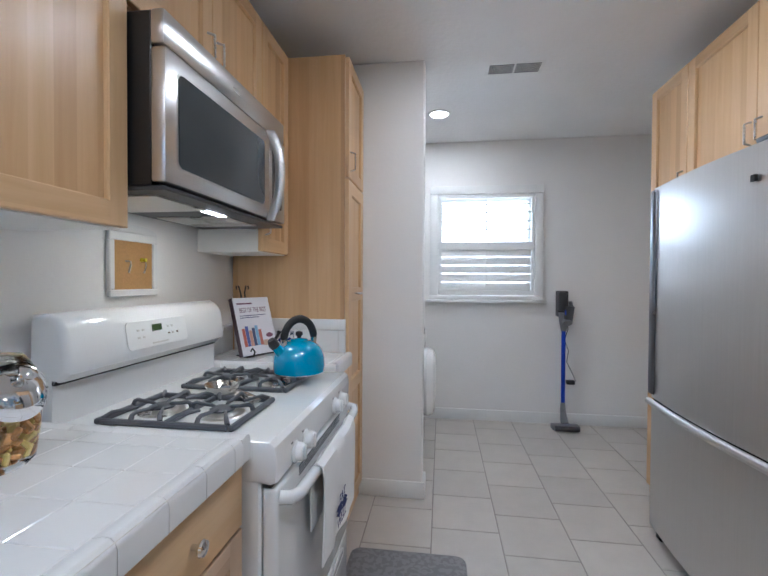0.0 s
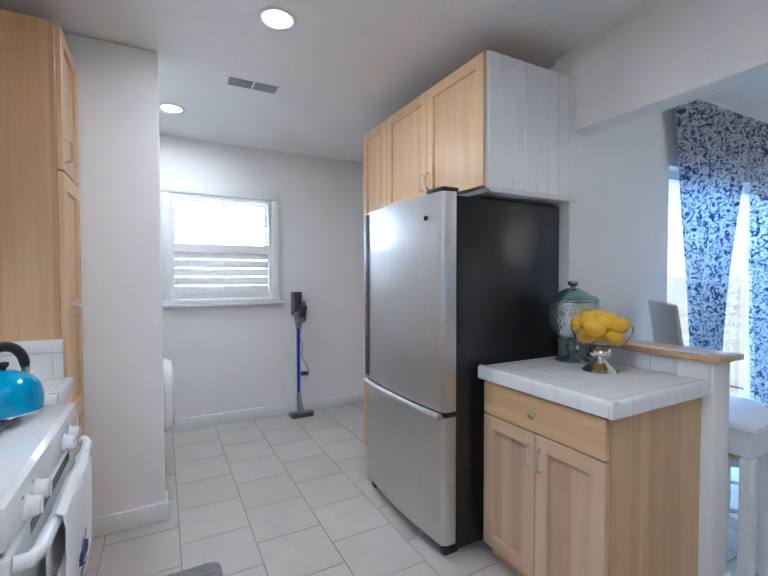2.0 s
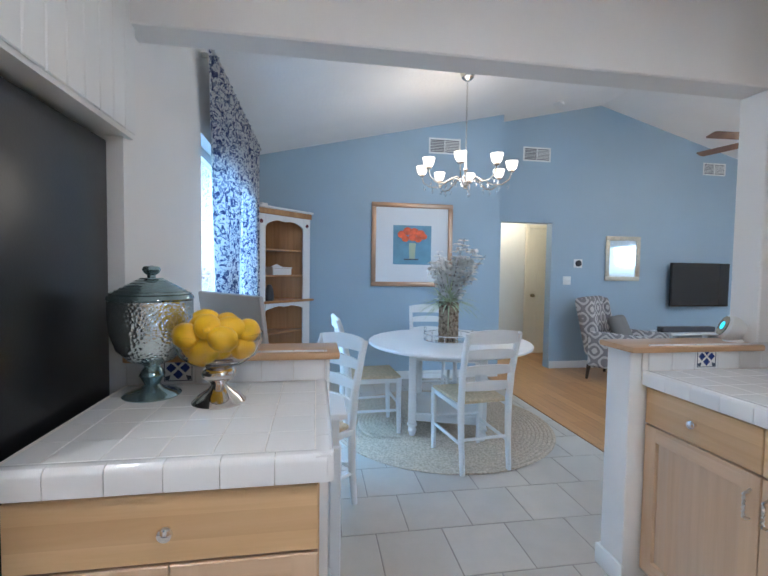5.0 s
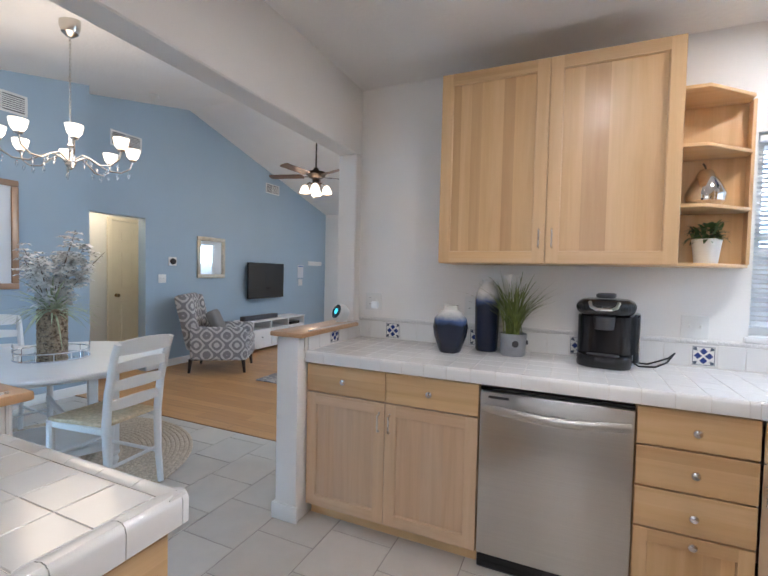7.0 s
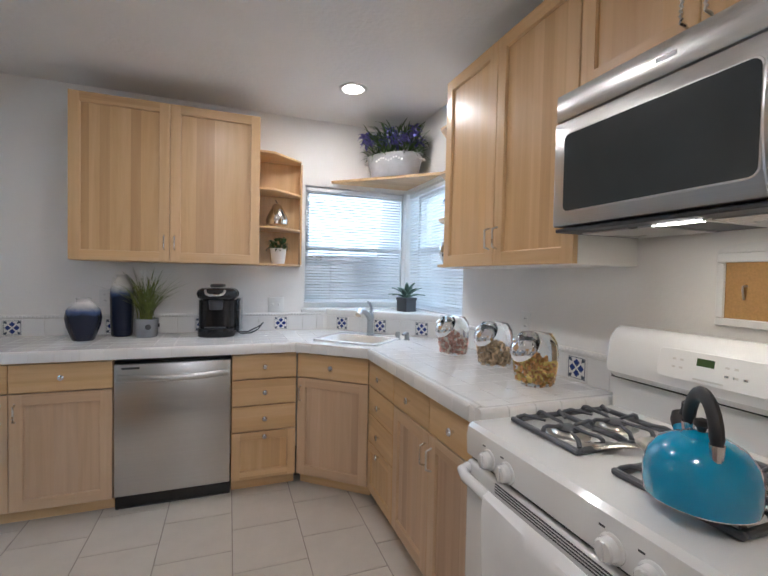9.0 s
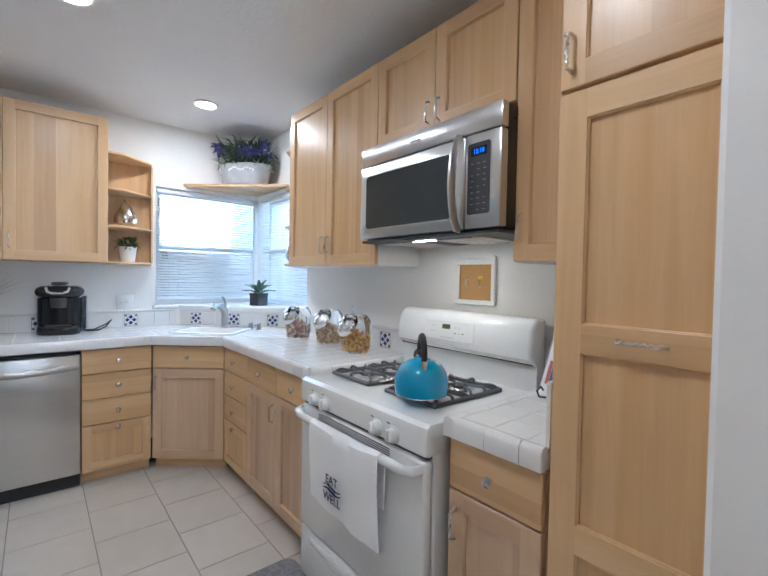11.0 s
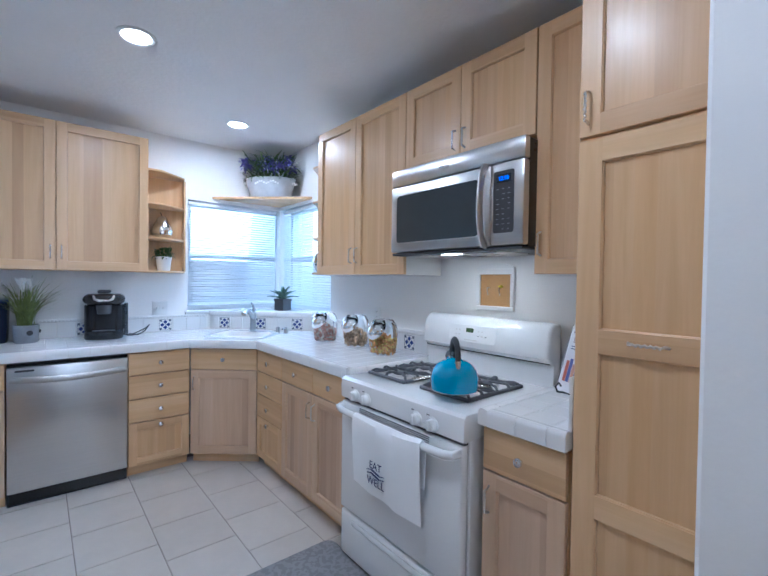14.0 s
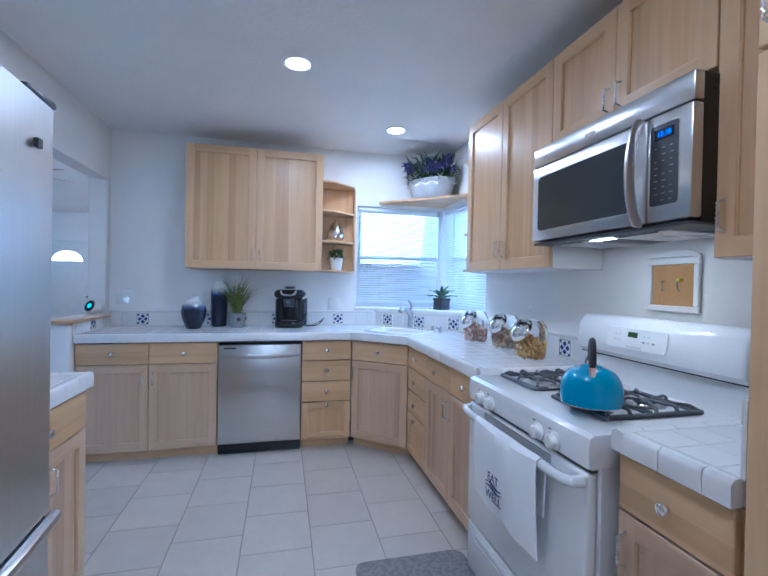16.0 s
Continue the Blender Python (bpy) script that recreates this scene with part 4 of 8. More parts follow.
# burners and grates
GH, BACK = 0.137, 0.022
for gx in (0.182, 0.556):
    grate = part("grate", boxes((gx - GH, gx + GH, 0.090 + BACK, 0.106 + BACK, 0.9145, 0.930, 0.004), (gx - GH, gx + GH, 0.468 + BACK, 0.484 + BACK, 0.9145, 0.930, 0.004),
                                (gx - GH, gx - GH + 0.016, 0.106 + BACK, 0.468 + BACK, 0.9145, 0.930, 0.004), (gx + GH - 0.016, gx + GH, 0.106 + BACK, 0.468 + BACK, 0.9145, 0.930, 0.004), (gx - GH + 0.016, gx + GH - 0.016, 0.280 + BACK, 0.294 + BACK, 0.9145, 0.930, 0.004)), IRON, stove)
    for by in (0.193 + BACK, 0.381 + BACK):
        b = part("burner", moved(lathe([(0.066, 0), (0.062, 0.004), (0.044, 0.004), (0.038, 0.010), (0.030, 0.013), (0, 0.014)], 26), pose(gx, by, 0.912)), NICKEL, stove)
        part("burner_cap", moved(lathe([(0.034, 0.0), (0.035, 0.005), (0.028, 0.009), (0, 0.010)], 24), pose(gx, by, 0.9255)), IRON, b)
        for k in range(4):
            ca, sa = ((1, 0), (0, 1), (-1, 0), (0, -1))[k]
            R = GH - 0.008 if ca else 0.094
            pts = [(R, 0.926), (R * 0.94, 0.940), (R * 0.84, 0.9435), (R * 0.55, 0.939), (0.030, 0.9375), (0.022, 0.934)]
            part("finger", tube([(gx + ca * u, by + sa * u, z) for u, z in pts], [0.0075, 0.0062, 0.0058, 0.0055, 0.0052, 0.003], 8), IRON, grate)
        for sx in (-1, 1):
            for sy in (-1, 1):
                part("corner_finger", tube([(gx + sx * (GH - 0.010), by + sy * 0.084, 0.928), (gx + sx * (GH - 0.028), by + sy * 0.070, 0.940), (gx + sx * 0.052, by + sy * 0.038, 0.938)], [0.007, 0.006, 0.004], 8), IRON, grate)
# back guard
bg = bmesh.new()
prof = [(0.615, 0.90), (0.592, 0.913), (0.590, 1.02), (0.545, 1.05), (0.540, 1.075), (0.555, 1.165), (0.575, 1.195), (0.600, 1.21), (0.660, 1.205), (0.670, 0.90)]
e0, e1 = ([bg.verts.new((x, y, z)) for y, z in prof] for x in (0.010, W + 0.004))
for i in range(len(prof)):
    j = (i + 1) % len(prof)
    bg.faces.new((e0[i], e0[j], e1[j], e1[i]))
bg.faces.new(e0)
bg.faces.new(e1)
bmesh.ops.recalc_face_normals(bg, faces=bg.faces)
bmesh.ops.bevel(bg, geom=[e for e in bg.edges if abs(e.verts[0].co.x - e.verts[1].co.x) < 1e-5 and max(v.co.z for v in e.verts) > 1.02], offset=0.018, segments=3, affect="EDGES", profile=0.5)
guard = part("back_guard", bg, ENAMEL, stove)
# black strip paints the shadow below the guard's overhang
part("gap_shadow_strip", box(0.01, W - 0.01, 0.5805, 0.5915, 1.022, 1.034), BLACKGLOSS, guard)
tilt = pose(W / 2 - 0.01, 0.5455, 1.122, -9.5, 0, 0)
part("control_panel", moved(prism(rounded(-0.15, 0.15, -0.045, 0.045, 0.016), 0, 0.003, 0.001), tilt @ pose(-0.02, 0, 0, 90, 0, 0)), WHITE, guard)
LCD = plain("green lcd", (0.05, 0.09, 0.03), 0.2, var=0.05, relief=0)
part("clock_display", moved(box(-0.055, -0.008, -0.0045, -0.002, 0.006, 0.028), tilt), LCD, guard)
for i in range(10):
    part("button", moved(box(-0.125 + (i % 2) * 0.022 + (0.145 if i > 3 else 0) + (0.024 if i > 7 else 0), -0.115 + (i % 2) * 0.022 + (0.145 if i > 3 else 0) + (0.024 if i > 7 else 0), -0.0042, -0.002, -0.012 + ((i // 2) % 2) * 0.024, -0.006 + ((i // 2) % 2) * 0.024), tilt), NICKEL, guard)
part("name_bar", moved(box(-0.06, 0.02, -0.0042, -0.002, -0.036, -0.031), tilt), NICKEL, guard)

# ---- microwave ----
mw = thing("microwave", pose(-0.626, 0.943, 0, 0, 0, 90), "stainless microwave hung over the gas stove", "microwave")
M = 0.798
part("body", box(0.004, M - 0.004, 0.03, 0.395, 1.56, 1.998, 0.003), BLACK, mw)
part("top_panel", box(0.0, M, -0.008, 0.03, 1.910, 1.998, 0.007, 2), STEEL_H, mw)
part("door", box(0.0, 0.640, -0.012, 0.03, 1.566, 1.906, 0.008, 2), STEEL_H, mw)
MWGLASS = plain("dark oven window", (0.045, 0.052, 0.056), 0.13, var=0.05, relief=0)
part("window_rim", moved(prism(rounded(-0.271, 0.271, -0.127, 0.127, 0.024), 0, 0.0025, 0.001), pose(0.315, -0.0115, 1.735, 90, 0, 0)), STEEL_H, mw)
part("door_window", moved(prism(rounded(-0.266, 0.266, -0.122, 0.122, 0.02), 0, 0.003), pose(0.315, -0.0125, 1.735, 90, 0, 0)), MWGLASS, mw)
part("control_column", box(0.643, M, -0.012, 0.03, 1.566, 1.906, 0.008, 2), STEEL_H, mw)
part("keypad_rim", moved(prism(rounded(-0.052, 0.052, -0.130, 0.130, 0.012), 0, 0.002, 0.0008), pose(0.706, -0.0115, 1.744, 90, 0, 0)), STEEL_H, mw)
KEYPAD = plain("charcoal keypad", (0.045, 0.045, 0.05), 0.3, var=0.03, relief=0)
part("keypad", moved(prism(rounded(-0.049, 0.049, -0.127, 0.127, 0.010), 0, 0.003), pose(0.706, -0.0115, 1.744, 90, 0, 0)), KEYPAD, mw)
BLUELED = emit("blue display", (0.008, 0.14, 1.0), 1.3)
display = part("display", box(0.672, 0.740, -0.0160, -0.0145, 1.824, 1.856, 0.0004), BLACKGLOSS, mw, "dark glass clock display")
KEYINK = plain("pale key print", (0.32, 0.32, 0.33), 0.6, relief=0)
for i in range(9):
    for j in range(3):
        if (i * 5 + j * 3) % 7 == 0:
            continue
        part("key", box(0.672 + j * 0.027, 0.682 + j * 0.027 + 0.003 * (i % 2), -0.0152, -0.0142, 1.632 + i * 0.0205, 1.6345 + i * 0.0205), KEYINK, mw)
band = [(0.618 + 0.004 * math.sin(math.pi * i / 12), -0.026 - 0.036 * math.sin(math.pi * i / 12) ** 0.7, 1.898 - 0.325 * i / 12) for i in range(13)]
part("handle", tube([(0.618, -0.010, 1.897)] + band + [(0.618, -0.010, 1.574)], 0.0095, 12, flat=2.1), STEEL, mw, "curved flat steel handle")
part("badge", box(0.345, 0.40, -0.0095, -0.008, 1.948, 1.960), CHROME, mw)
part("underside", box(0.006, M - 0.006, -0.006, 0.37, 1.548, 1.5595, 0.004), DARKGREY, mw)
for a in (0.06, 0.43):
    part("grease_filter", box(a, a + 0.24, 0.06, 0.33, 1.543, 1.5475), NICKEL, mw)
part("cooktop_light", box(0.31, 0.43, 0.065, 0.085, 1.544, 1.5475), LAMPON, mw)
lamp("microwave_lamp", "AREA", look((-0.71, 1.335, 1.538), (-0.81, 1.335, 0)), 0.6, (1.0, 0.90, 0.72), size=0.08)

# ---- fridge ----
fr = thing("refrigerator", pose(1.12, 2.262, 0, 0, 0, -90), "stainless bottom-freezer refrigerator with black sides", "refrigerator")
F = 0.835
part("body", box(0.004, F - 0.004, 0.085, 0.80, 0.06, 1.775, 0.008, 2), BLACK, fr)


def bowed(z0, z1, y0, bow, n=14):
    bm = bmesh.new()
    rows = []
    pts = [(0.0, 0.08), (0.0, y0 + 0.028), (0.006, y0 + 0.012)] + [(0.016 + (F - 0.032) * i / n, y0 - bow * math.sin(math.pi * i / n)) for i in range(n + 1)] + [(F - 0.006, y0 + 0.012), (F, y0 + 0.028), (F, 0.08)]
    for z in (z0, z1):
        rows.append([bm.verts.new((x, y, z)) for x, y in pts])
    m_ = len(pts)
    for i in range(m_):
        bm.faces.new((rows[0][i], rows[0][(i + 1) % m_], rows[1][(i + 1) % m_], rows[1][i]))
    bm.faces.new(rows[0][::-1])
    bm.faces.new(rows[1])
    bmesh.ops.recalc_face_normals(bm, faces=bm.faces)
    return bm


part("door", bowed(0.742, 1.79, 0.005, 0.022), STEEL, fr, "brushed steel fridge door")
part("freezer_drawer", bowed(0.10, 0.715, 0.005, 0.022), STEEL, fr, "brushed steel freezer drawer")
part("drawer_lip", tube([(0.01 + (F - 0.02) * i / 14, -0.006 - 0.022 * math.sin(math.pi * i / 14), 0.722) for i in range(15)], 0.017, 10), STEEL, fr)
part("door_gap", box(0.006, F - 0.006, 0.02, 0.084, 0.716, 0.741), BLACKGLOSS, fr)
part("door_handle", box(0.004, 0.05, -0.012, 0.03, 0.76, 1.78, 0.012, 3), plain("dark steel handle", (0.20, 0.21, 0.24), 0.3, 1.0, relief=0), fr, "dark steel vertical handle")
part("hinge_cover", box(F - 0.14, F - 0.004, 0.0, 0.10, 1.791, 1.812, 0.008, 2), BLACK, fr)
part("badge", box(F - 0.13, F - 0.11, -0.0185, -0.008, 1.662, 1.684), BLACKGLOSS, fr)
for a in (0.02, F - 0.07):
    part("foot", box(a, a + 0.05, 0.03, 0.12, FL, 0.098, 0.01), BLACKGLOSS, fr)
part("grille", box(0.075, F - 0.075, 0.05, 0.08, 0.04, 0.095), BLACKGLOSS, fr)

# ---- windows ----


def horizontal_blind(name, m, w, z0, z1, label):
    """Slats along local x, headrail on top, ladder cords."""
    b = thing(name, m, label, "blind")
    part("headrail", box(0, w, -0.016, 0.016, z1 - 0.03, z1, 0.003), SLAT, b)
    part("bottom_rail", box(0, w, -0.012, 0.012, z0, z0 + 0.012, 0.003), SLAT, b)
    n = int((z1 - z0 - 0.05) / 0.0225)
    sl = bmesh.new()
    vs = []
    for y, z in ((-0.0125, -0.0035), (0.0, 0.0012), (0.0125, 0.0035)):
        vs.append((sl.verts.new((0.004, y, z)), sl.verts.new((w - 0.004, y, z))))
    for a, c in zip(vs, vs[1:]):
        sl.faces.new((a[0], a[1], c[1], c[0]))
    bmesh.ops.solidify(sl, geom=list(sl.faces), thickness=0.0006)
    me = mesh_of("slat", sl, SLAT)
    for i in range(n):
        o = new("slat", me)
        o.parent = b
        o.matrix_local = pose(0, 0, z0 + 0.024 + i * 0.0225, 24, 0, 0)
    for x in (0.10, w / 2, w - 0.10):
        part("cord", box(x - 0.001, x + 0.001, -0.0135, -0.0125, z0 + 0.01, z1 - 0.03), SLAT, b)
    return b


def framed_window(name, m, w, z0, z1, label, rail=True, bar=0.045):
    """Vinyl window with two sashes, glass between; local x along the wall, y outwards."""
    f = thing(name, m, label, "window", kind="structure")
    part("frame", boxes((0, bar, 0, 0.06, z0, z1), (w - bar, w, 0, 0.06, z0, z1), (bar, w - bar, 0, 0.06, z0, z0 + bar), (bar, w - bar, 0, 0.06, z1 - bar, z1)), TRIM, f)
    if rail:
        part("meeting_rail", box(bar, w - bar, 0.005, 0.055, (z0 + z1) / 2 - 0.02, (z0 + z1) / 2 + 0.02), TRIM, f)
    g = part("pane", box(bar - 0.005, w - bar + 0.005, 0.028, 0.032, z0 + bar - 0.005, z1 - bar + 0.005), GLASS, f)
    g.visible_shadow = False
    return f


framed_window("window_1", pose(-0.160, SY - 0.085, 0, 0, 0, 180), 0.90, CW0, CW1, "white vinyl corner window over the sink")
framed_window("window_2", pose(WX - 0.085, -1.185, 0, 0, 0, 90), 0.885, CW0, CW1, "white vinyl corner window over the sink")
structure("window_mullion", box(WX - 0.15, WX - 0.06, SY - 0.15, SY - 0.06, CW0, CW1), TRIM, "white corner post of the window", "trim")
horizontal_blind("blind", pose(-0.165, SY - 0.035, 0, 0, 0, 180), 0.82, 1.165, CW1 - 0.01, "white horizontal blind, lowered with open slats")
horizontal_blind("blind", pose(WX - 0.035, -1.235, 0, 0, 0, 90), 0.91, 1.128, CW1 - 0.01, "white horizontal blind, lowered with open slats")
framed_window("window_3", pose(0.03, NY + 0.09, 0), 0.88, 1.19, 2.12, "white vinyl laundry window")
framed_window("window_4", pose(2.93, DN + 0.07, 0, 0, 0, 0), 1.52, 0.05, 2.12, "white vinyl sliding window in the dining wall", rail=False, bar=0.06)
part("stile", box(0.73, 0.79, 0.0, 0.06, 0.11, 2.06), TRIM, bpy.data.objects["window_4"])
framed_window("window_5", pose(2.25, LS - 0.07, 0, 0, 0, 180), 1.70, 0.75, 2.05, "white living room window")

# shutters on the laundry window
sh = thing("shutter", pose(-0.04, NY - 0.012, 0), "white plantation shutters in a moulded frame", "shutter")
for q in ((0, 1.02, 2.125, 2.20), (0, 1.02, 1.152, 1.19), (0, 0.075, 1.1905, 2.1245), (0.945, 1.02, 1.1905, 2.1245)):
    part("casing", box(q[0], q[1], -0.018, 0.012, q[2], q[3], 0.005, 2), TRIM, sh)
part("sill", box(-0.03, 1.05, -0.045, 0.0115, 1.125, 1.151, 0.005, 2), TRIM, sh)
for q in ((0.078, 0.942, 1.61, 1.685), (0.078, 0.942, 1.193, 1.24), (0.078, 0.942, 2.088, 2.122), (0.078, 0.105, 1.2405, 1.6095), (0.915, 0.942, 1.2405, 1.6095), (0.078, 0.105, 1.6855, 2.0875), (0.915, 0.942, 1.6855, 2.0875)):
    part("panel_rail", box(q[0], q[1], -0.012, 0.016, q[2], q[3], 0.003), TRIM, sh)
for z0, k, tl in ((1.275, 5, 76), (1.72, 5, 6)):
    for i in range(k):
        lv = part("louver", box(0.107, 0.913, -0.036, 0.036, -0.005, 0.005, 0.003, 2), TRIM, sh)
        lv.matrix_local = pose(0, 0.0, z0 + i * 0.078, tl, 0, 0)
part("tilt_rod", box(0.505, 0.517, -0.052, -0.042, 1.26, 1.60, 0.002), TRIM, sh)
part("tilt_rod", box(0.505, 0.517, -0.052, -0.042, 1.70, 2.08, 0.002), TRIM, sh)

# ---- ceiling fixtures ----
for dx, dy in DOWNLIGHTS:
    d = thing("recessed_light", pose(dx, dy, CEIL), "round white recessed ceiling light, lit", "ceiling light", "recessed lights")
    part("trim_ring", lathe([(0.068, -0.001), (0.092, -0.001), (0.092, -0.006), (0.080, -0.010), (0.068, -0.006), (0.068, -0.001)], 36, cap=False), TRIM, d)
    part("lens", lathe([(0.0, -0.0045), (0.067, -0.0045), (0.067, -0.002), (0, -0.002)], 32), LAMPON, d, "glowing frosted lens")
    d.children[-1].visible_shadow = False


def register(name, m, w, h, label, n=7, dark=True):
    """Ceiling or wall vent in two louvred halves; local xz plane, facing -y."""
    v = thing(name, m, label, "vent")
    part("frame", boxes((0, w, -0.006, 0, 0, 0.022, 0.002), (0, w, -0.006, 0, h - 0.022, h, 0.002), (0, 0.022, -0.0058, 0, 0.022, h - 0.022), (w - 0.022, w, -0.0058, 0, 0.022, h - 0.022), (w / 2 - 0.006, w / 2 + 0.006, -0.0058, 0, 0.022, h - 0.022)), TRIM, v)
    # flat grey sheet paints the shade seen between the slats
    part("backing", box(0.02, w - 0.02, -0.0012, -0.0004, 0.02, h - 0.02), plain("painted vent throat shade", (0.16, 0.16, 0.165), 0.7, relief=0), v)
    for i in range(n):
        z = 0.03 + (h - 0.06) * (i + 0.5) / n
        for a, b, t in ((0.023, w / 2 - 0.007, 35), (w / 2 + 0.007, w - 0.023, -50)):
            s = part("slat", box(a, b, -0.006, 0.004, -0.0022, 0.0022), TRIM, v)
            s.matrix_local = pose(0, -0.003, z, t, 0, 0)
    return v


register("ceiling_vent", pose(0.325, 2.545, CEIL - 0.001, -90, 0, 0) @ pose(0, 0, 0, 0, 0, 0), 0.345, 0.15, "white ceiling air vent with two louvred halves")
register("wall_vent", pose(DE - 0.001, -0.575, 2.775, 0, 0, -90), 0.40, 0.19, "white air vent high on the blue wall")
register("wall_vent", pose(LE - 0.001, -1.97, 2.85, 0, 0, -90), 0.40, 0.19, "white air vent high above the hall opening")
register("wall_vent", pose(LE - 0.001, -4.76, 2.80, 0, 0, -90), 0.38, 0.18, "white air vent high above the television")
solid("smoke_detector", lathe([(0.0, -0.035), (0.045, -0.035), (0.06, -0.028), (0.066, 0.0), (0, 0)], 28), TRIM, "round white smoke detector on the ceiling", "smoke detector", m=pose(5.25, -2.2, vault(-2.2), 12.8, 0, 0))

# ---- dining room ----
JUTE = plain("braided jute", (0.56, 0.46, 0.35), 0.95, var=0.25, scale=60, relief=0.8, fine=180, distance=0.004)
RUSH = plain("woven rush", (0.62, 0.50, 0.33), 0.85, var=0.2, scale=50, relief=0.7, fine=150, distance=0.003)
rug = thing("round_rug", pose(3.88, -0.33, FL), "round braided jute rug under the dining table", "rug")
R0, nring = 0.94, 30
for i in range(nring):
    r = R0 * (i + 1) / nring - 0.016
    if r > 0.02:
        part("braid", tube([(r * math.cos(a), r * math.sin(a), 0.008) for a in (2 * math.pi * k / 64 for k in range(64))], 0.0158, 6, closed=True, flat=0.5), JUTE, rug)
part("base", lathe([(0, 0.0005), (R0 - 0.015, 0.0005), (R0 - 0.015, 0.006), (0, 0.006)], 64), JUTE, rug)

TZ = 0.775
tb = thing("dining_table", pose(3.78, -0.36, FL, 0, 0, -19), "round white dining table with a lower shelf", "table")
part("tabletop", lathe([(0, TZ - FL - 0.028), (0.663, TZ - FL - 0.028), (0.678, TZ - FL - 0.02), (0.680, TZ - FL - 0.008), (0.673, TZ - FL), (0, TZ - FL)], 72), WHITE, tb)
h = 0.272
leg_prof = [(0.020, 0.016), (0.026, 0.03), (0.036, 0.06), (0.026, 0.085), (0.040, 0.10), (0.040, 0.112), (0.030, 0.12)]
for sx in (-1, 1):
    for sy in (-1, 1):
        part("leg", merge(moved(lathe(leg_prof, 20), pose(sx * h, sy * h, 0)), box(sx * h - 0.031, sx * h + 0.031, sy * h - 0.031, sy * h + 0.031, 0.118, TZ - FL - 0.029, 0.005, 2)), WHITE, tb)
for z0, z1 in ((0.62, 0.715), (0.135, 0.185)):
    for s in (-1, 1):
        part("apron", box(-h + 0.032, h - 0.032, s * h - 0.011, s * h + 0.011, z0, z1, 0.004), WHITE, tb)
        part("apron", box(s * h - 0.011, s * h + 0.011, -h + 0.032, h - 0.032, z0, z1, 0.004), WHITE, tb)
part("shelf", box(-h - 0.02, h + 0.02, -h - 0.02, h + 0.02, 0.186, 0.206, 0.005), WHITE, tb)
part("middle_rail", box(-h + 0.032, h - 0.032, -0.012, 0.012, 0.40, 0.44, 0.004), WHITE, tb)


def chair(m, label):
    """Ladder-back chair; faces +x, origin on the floor under the seat."""
    c = thing("dining_chair", m, label, "chair", "white ladder-back chairs")
    for s in (-1, 1):
        part("front_leg", tube([(0.205, s * 0.185, 0.0), (0.205, s * 0.185, 0.05), (0.198, s * 0.19, 0.25), (0.2, s * 0.19, 0.455)], [0.015, 0.018, 0.021, 0.021], 10), WHITE, c)
        part("back_post", tube([(-0.24, s * 0.17, 0.0), (-0.215, s * 0.172, 0.2), (-0.205, s * 0.175, 0.45), (-0.225, s * 0.178, 0.65), (-0.275, s * 0.182, 0.86), (-0.30, s * 0.184, 0.93)], [0.016, 0.019, 0.022, 0.021, 0.019, 0.016], 10, flat=1.2), WHITE, c)
        part("side_stretcher", tube([(0.2, s * 0.187, 0.19), (-0.215, s * 0.172, 0.19)], 0.011, 8), WHITE, c)
        part("seat_rail", box(-0.20, 0.20, s * 0.185 - 0.012, s * 0.185 + 0.012, 0.415, 0.45, 0.005), WHITE, c)
    part("front_stretcher", tube([(0.2, -0.187, 0.24), (0.2, 0.187, 0.24)], 0.011, 8), WHITE, c)
    part("back_stretcher", tube([(-0.212, -0.172, 0.22), (-0.212, 0.172, 0.22)], 0.011, 8), WHITE, c)
    for z, x, hh in ((0.57, -0.215, 0.05), (0.68, -0.234, 0.05), (0.79, -0.262, 0.05), (0.90, -0.292, 0.075)):
        bm = bmesh.new()
        n = 10
        rows = []
        for k in range(n + 1):
            u = -1 + 2 * k / n
            crown = 0.014 * (1 - u * u)
            xx = x - 0.022 * (1 - u * u)
            rows.append([bm.verts.new((xx + dx_, u * 0.17, z + zz + (crown if zz > 0 else 0))) for dx_, zz in ((-0.008, -hh / 2), (0.008, -hh / 2), (0.008, hh / 2), (-0.008, hh / 2))])
        for a, b in zip(rows, rows[1:]):
            for k in range(4):
                bm.faces.new((a[k], a[(k + 1) % 4], b[(k + 1) % 4], b[k]))
        bm.faces.new(rows[0])
        bm.faces.new(rows[-1][::-1])
        bmesh.ops.recalc_face_normals(bm, faces=bm.faces)
        part("slat", bm, WHITE, c)
    seat = prism([(0.215, -0.20), (0.215, 0.20), (-0.195, 0.175), (-0.195, -0.175)], 0.447, 0.472, 0.010, 2)
    part("seat", seat, RUSH, c, "woven rush seat")
    return c


ch = chair(pose(3.185, -0.33, FL + 0.013, 0, 0, 7), "white ladder-back chair with rush seat at the table")
copy_thing(ch, pose(3.84, 0.30, FL + 0.013, 0, 0, -86))
copy_thing(ch, pose(4.50, -0.42, FL + 0.013, 0, 0, 176))
dc = copy_thing(ch, pose(2.70, 0.82, FL, 0, 0, 130))
dc["label"] = "white ladder-back chair with rush seat at the desk"

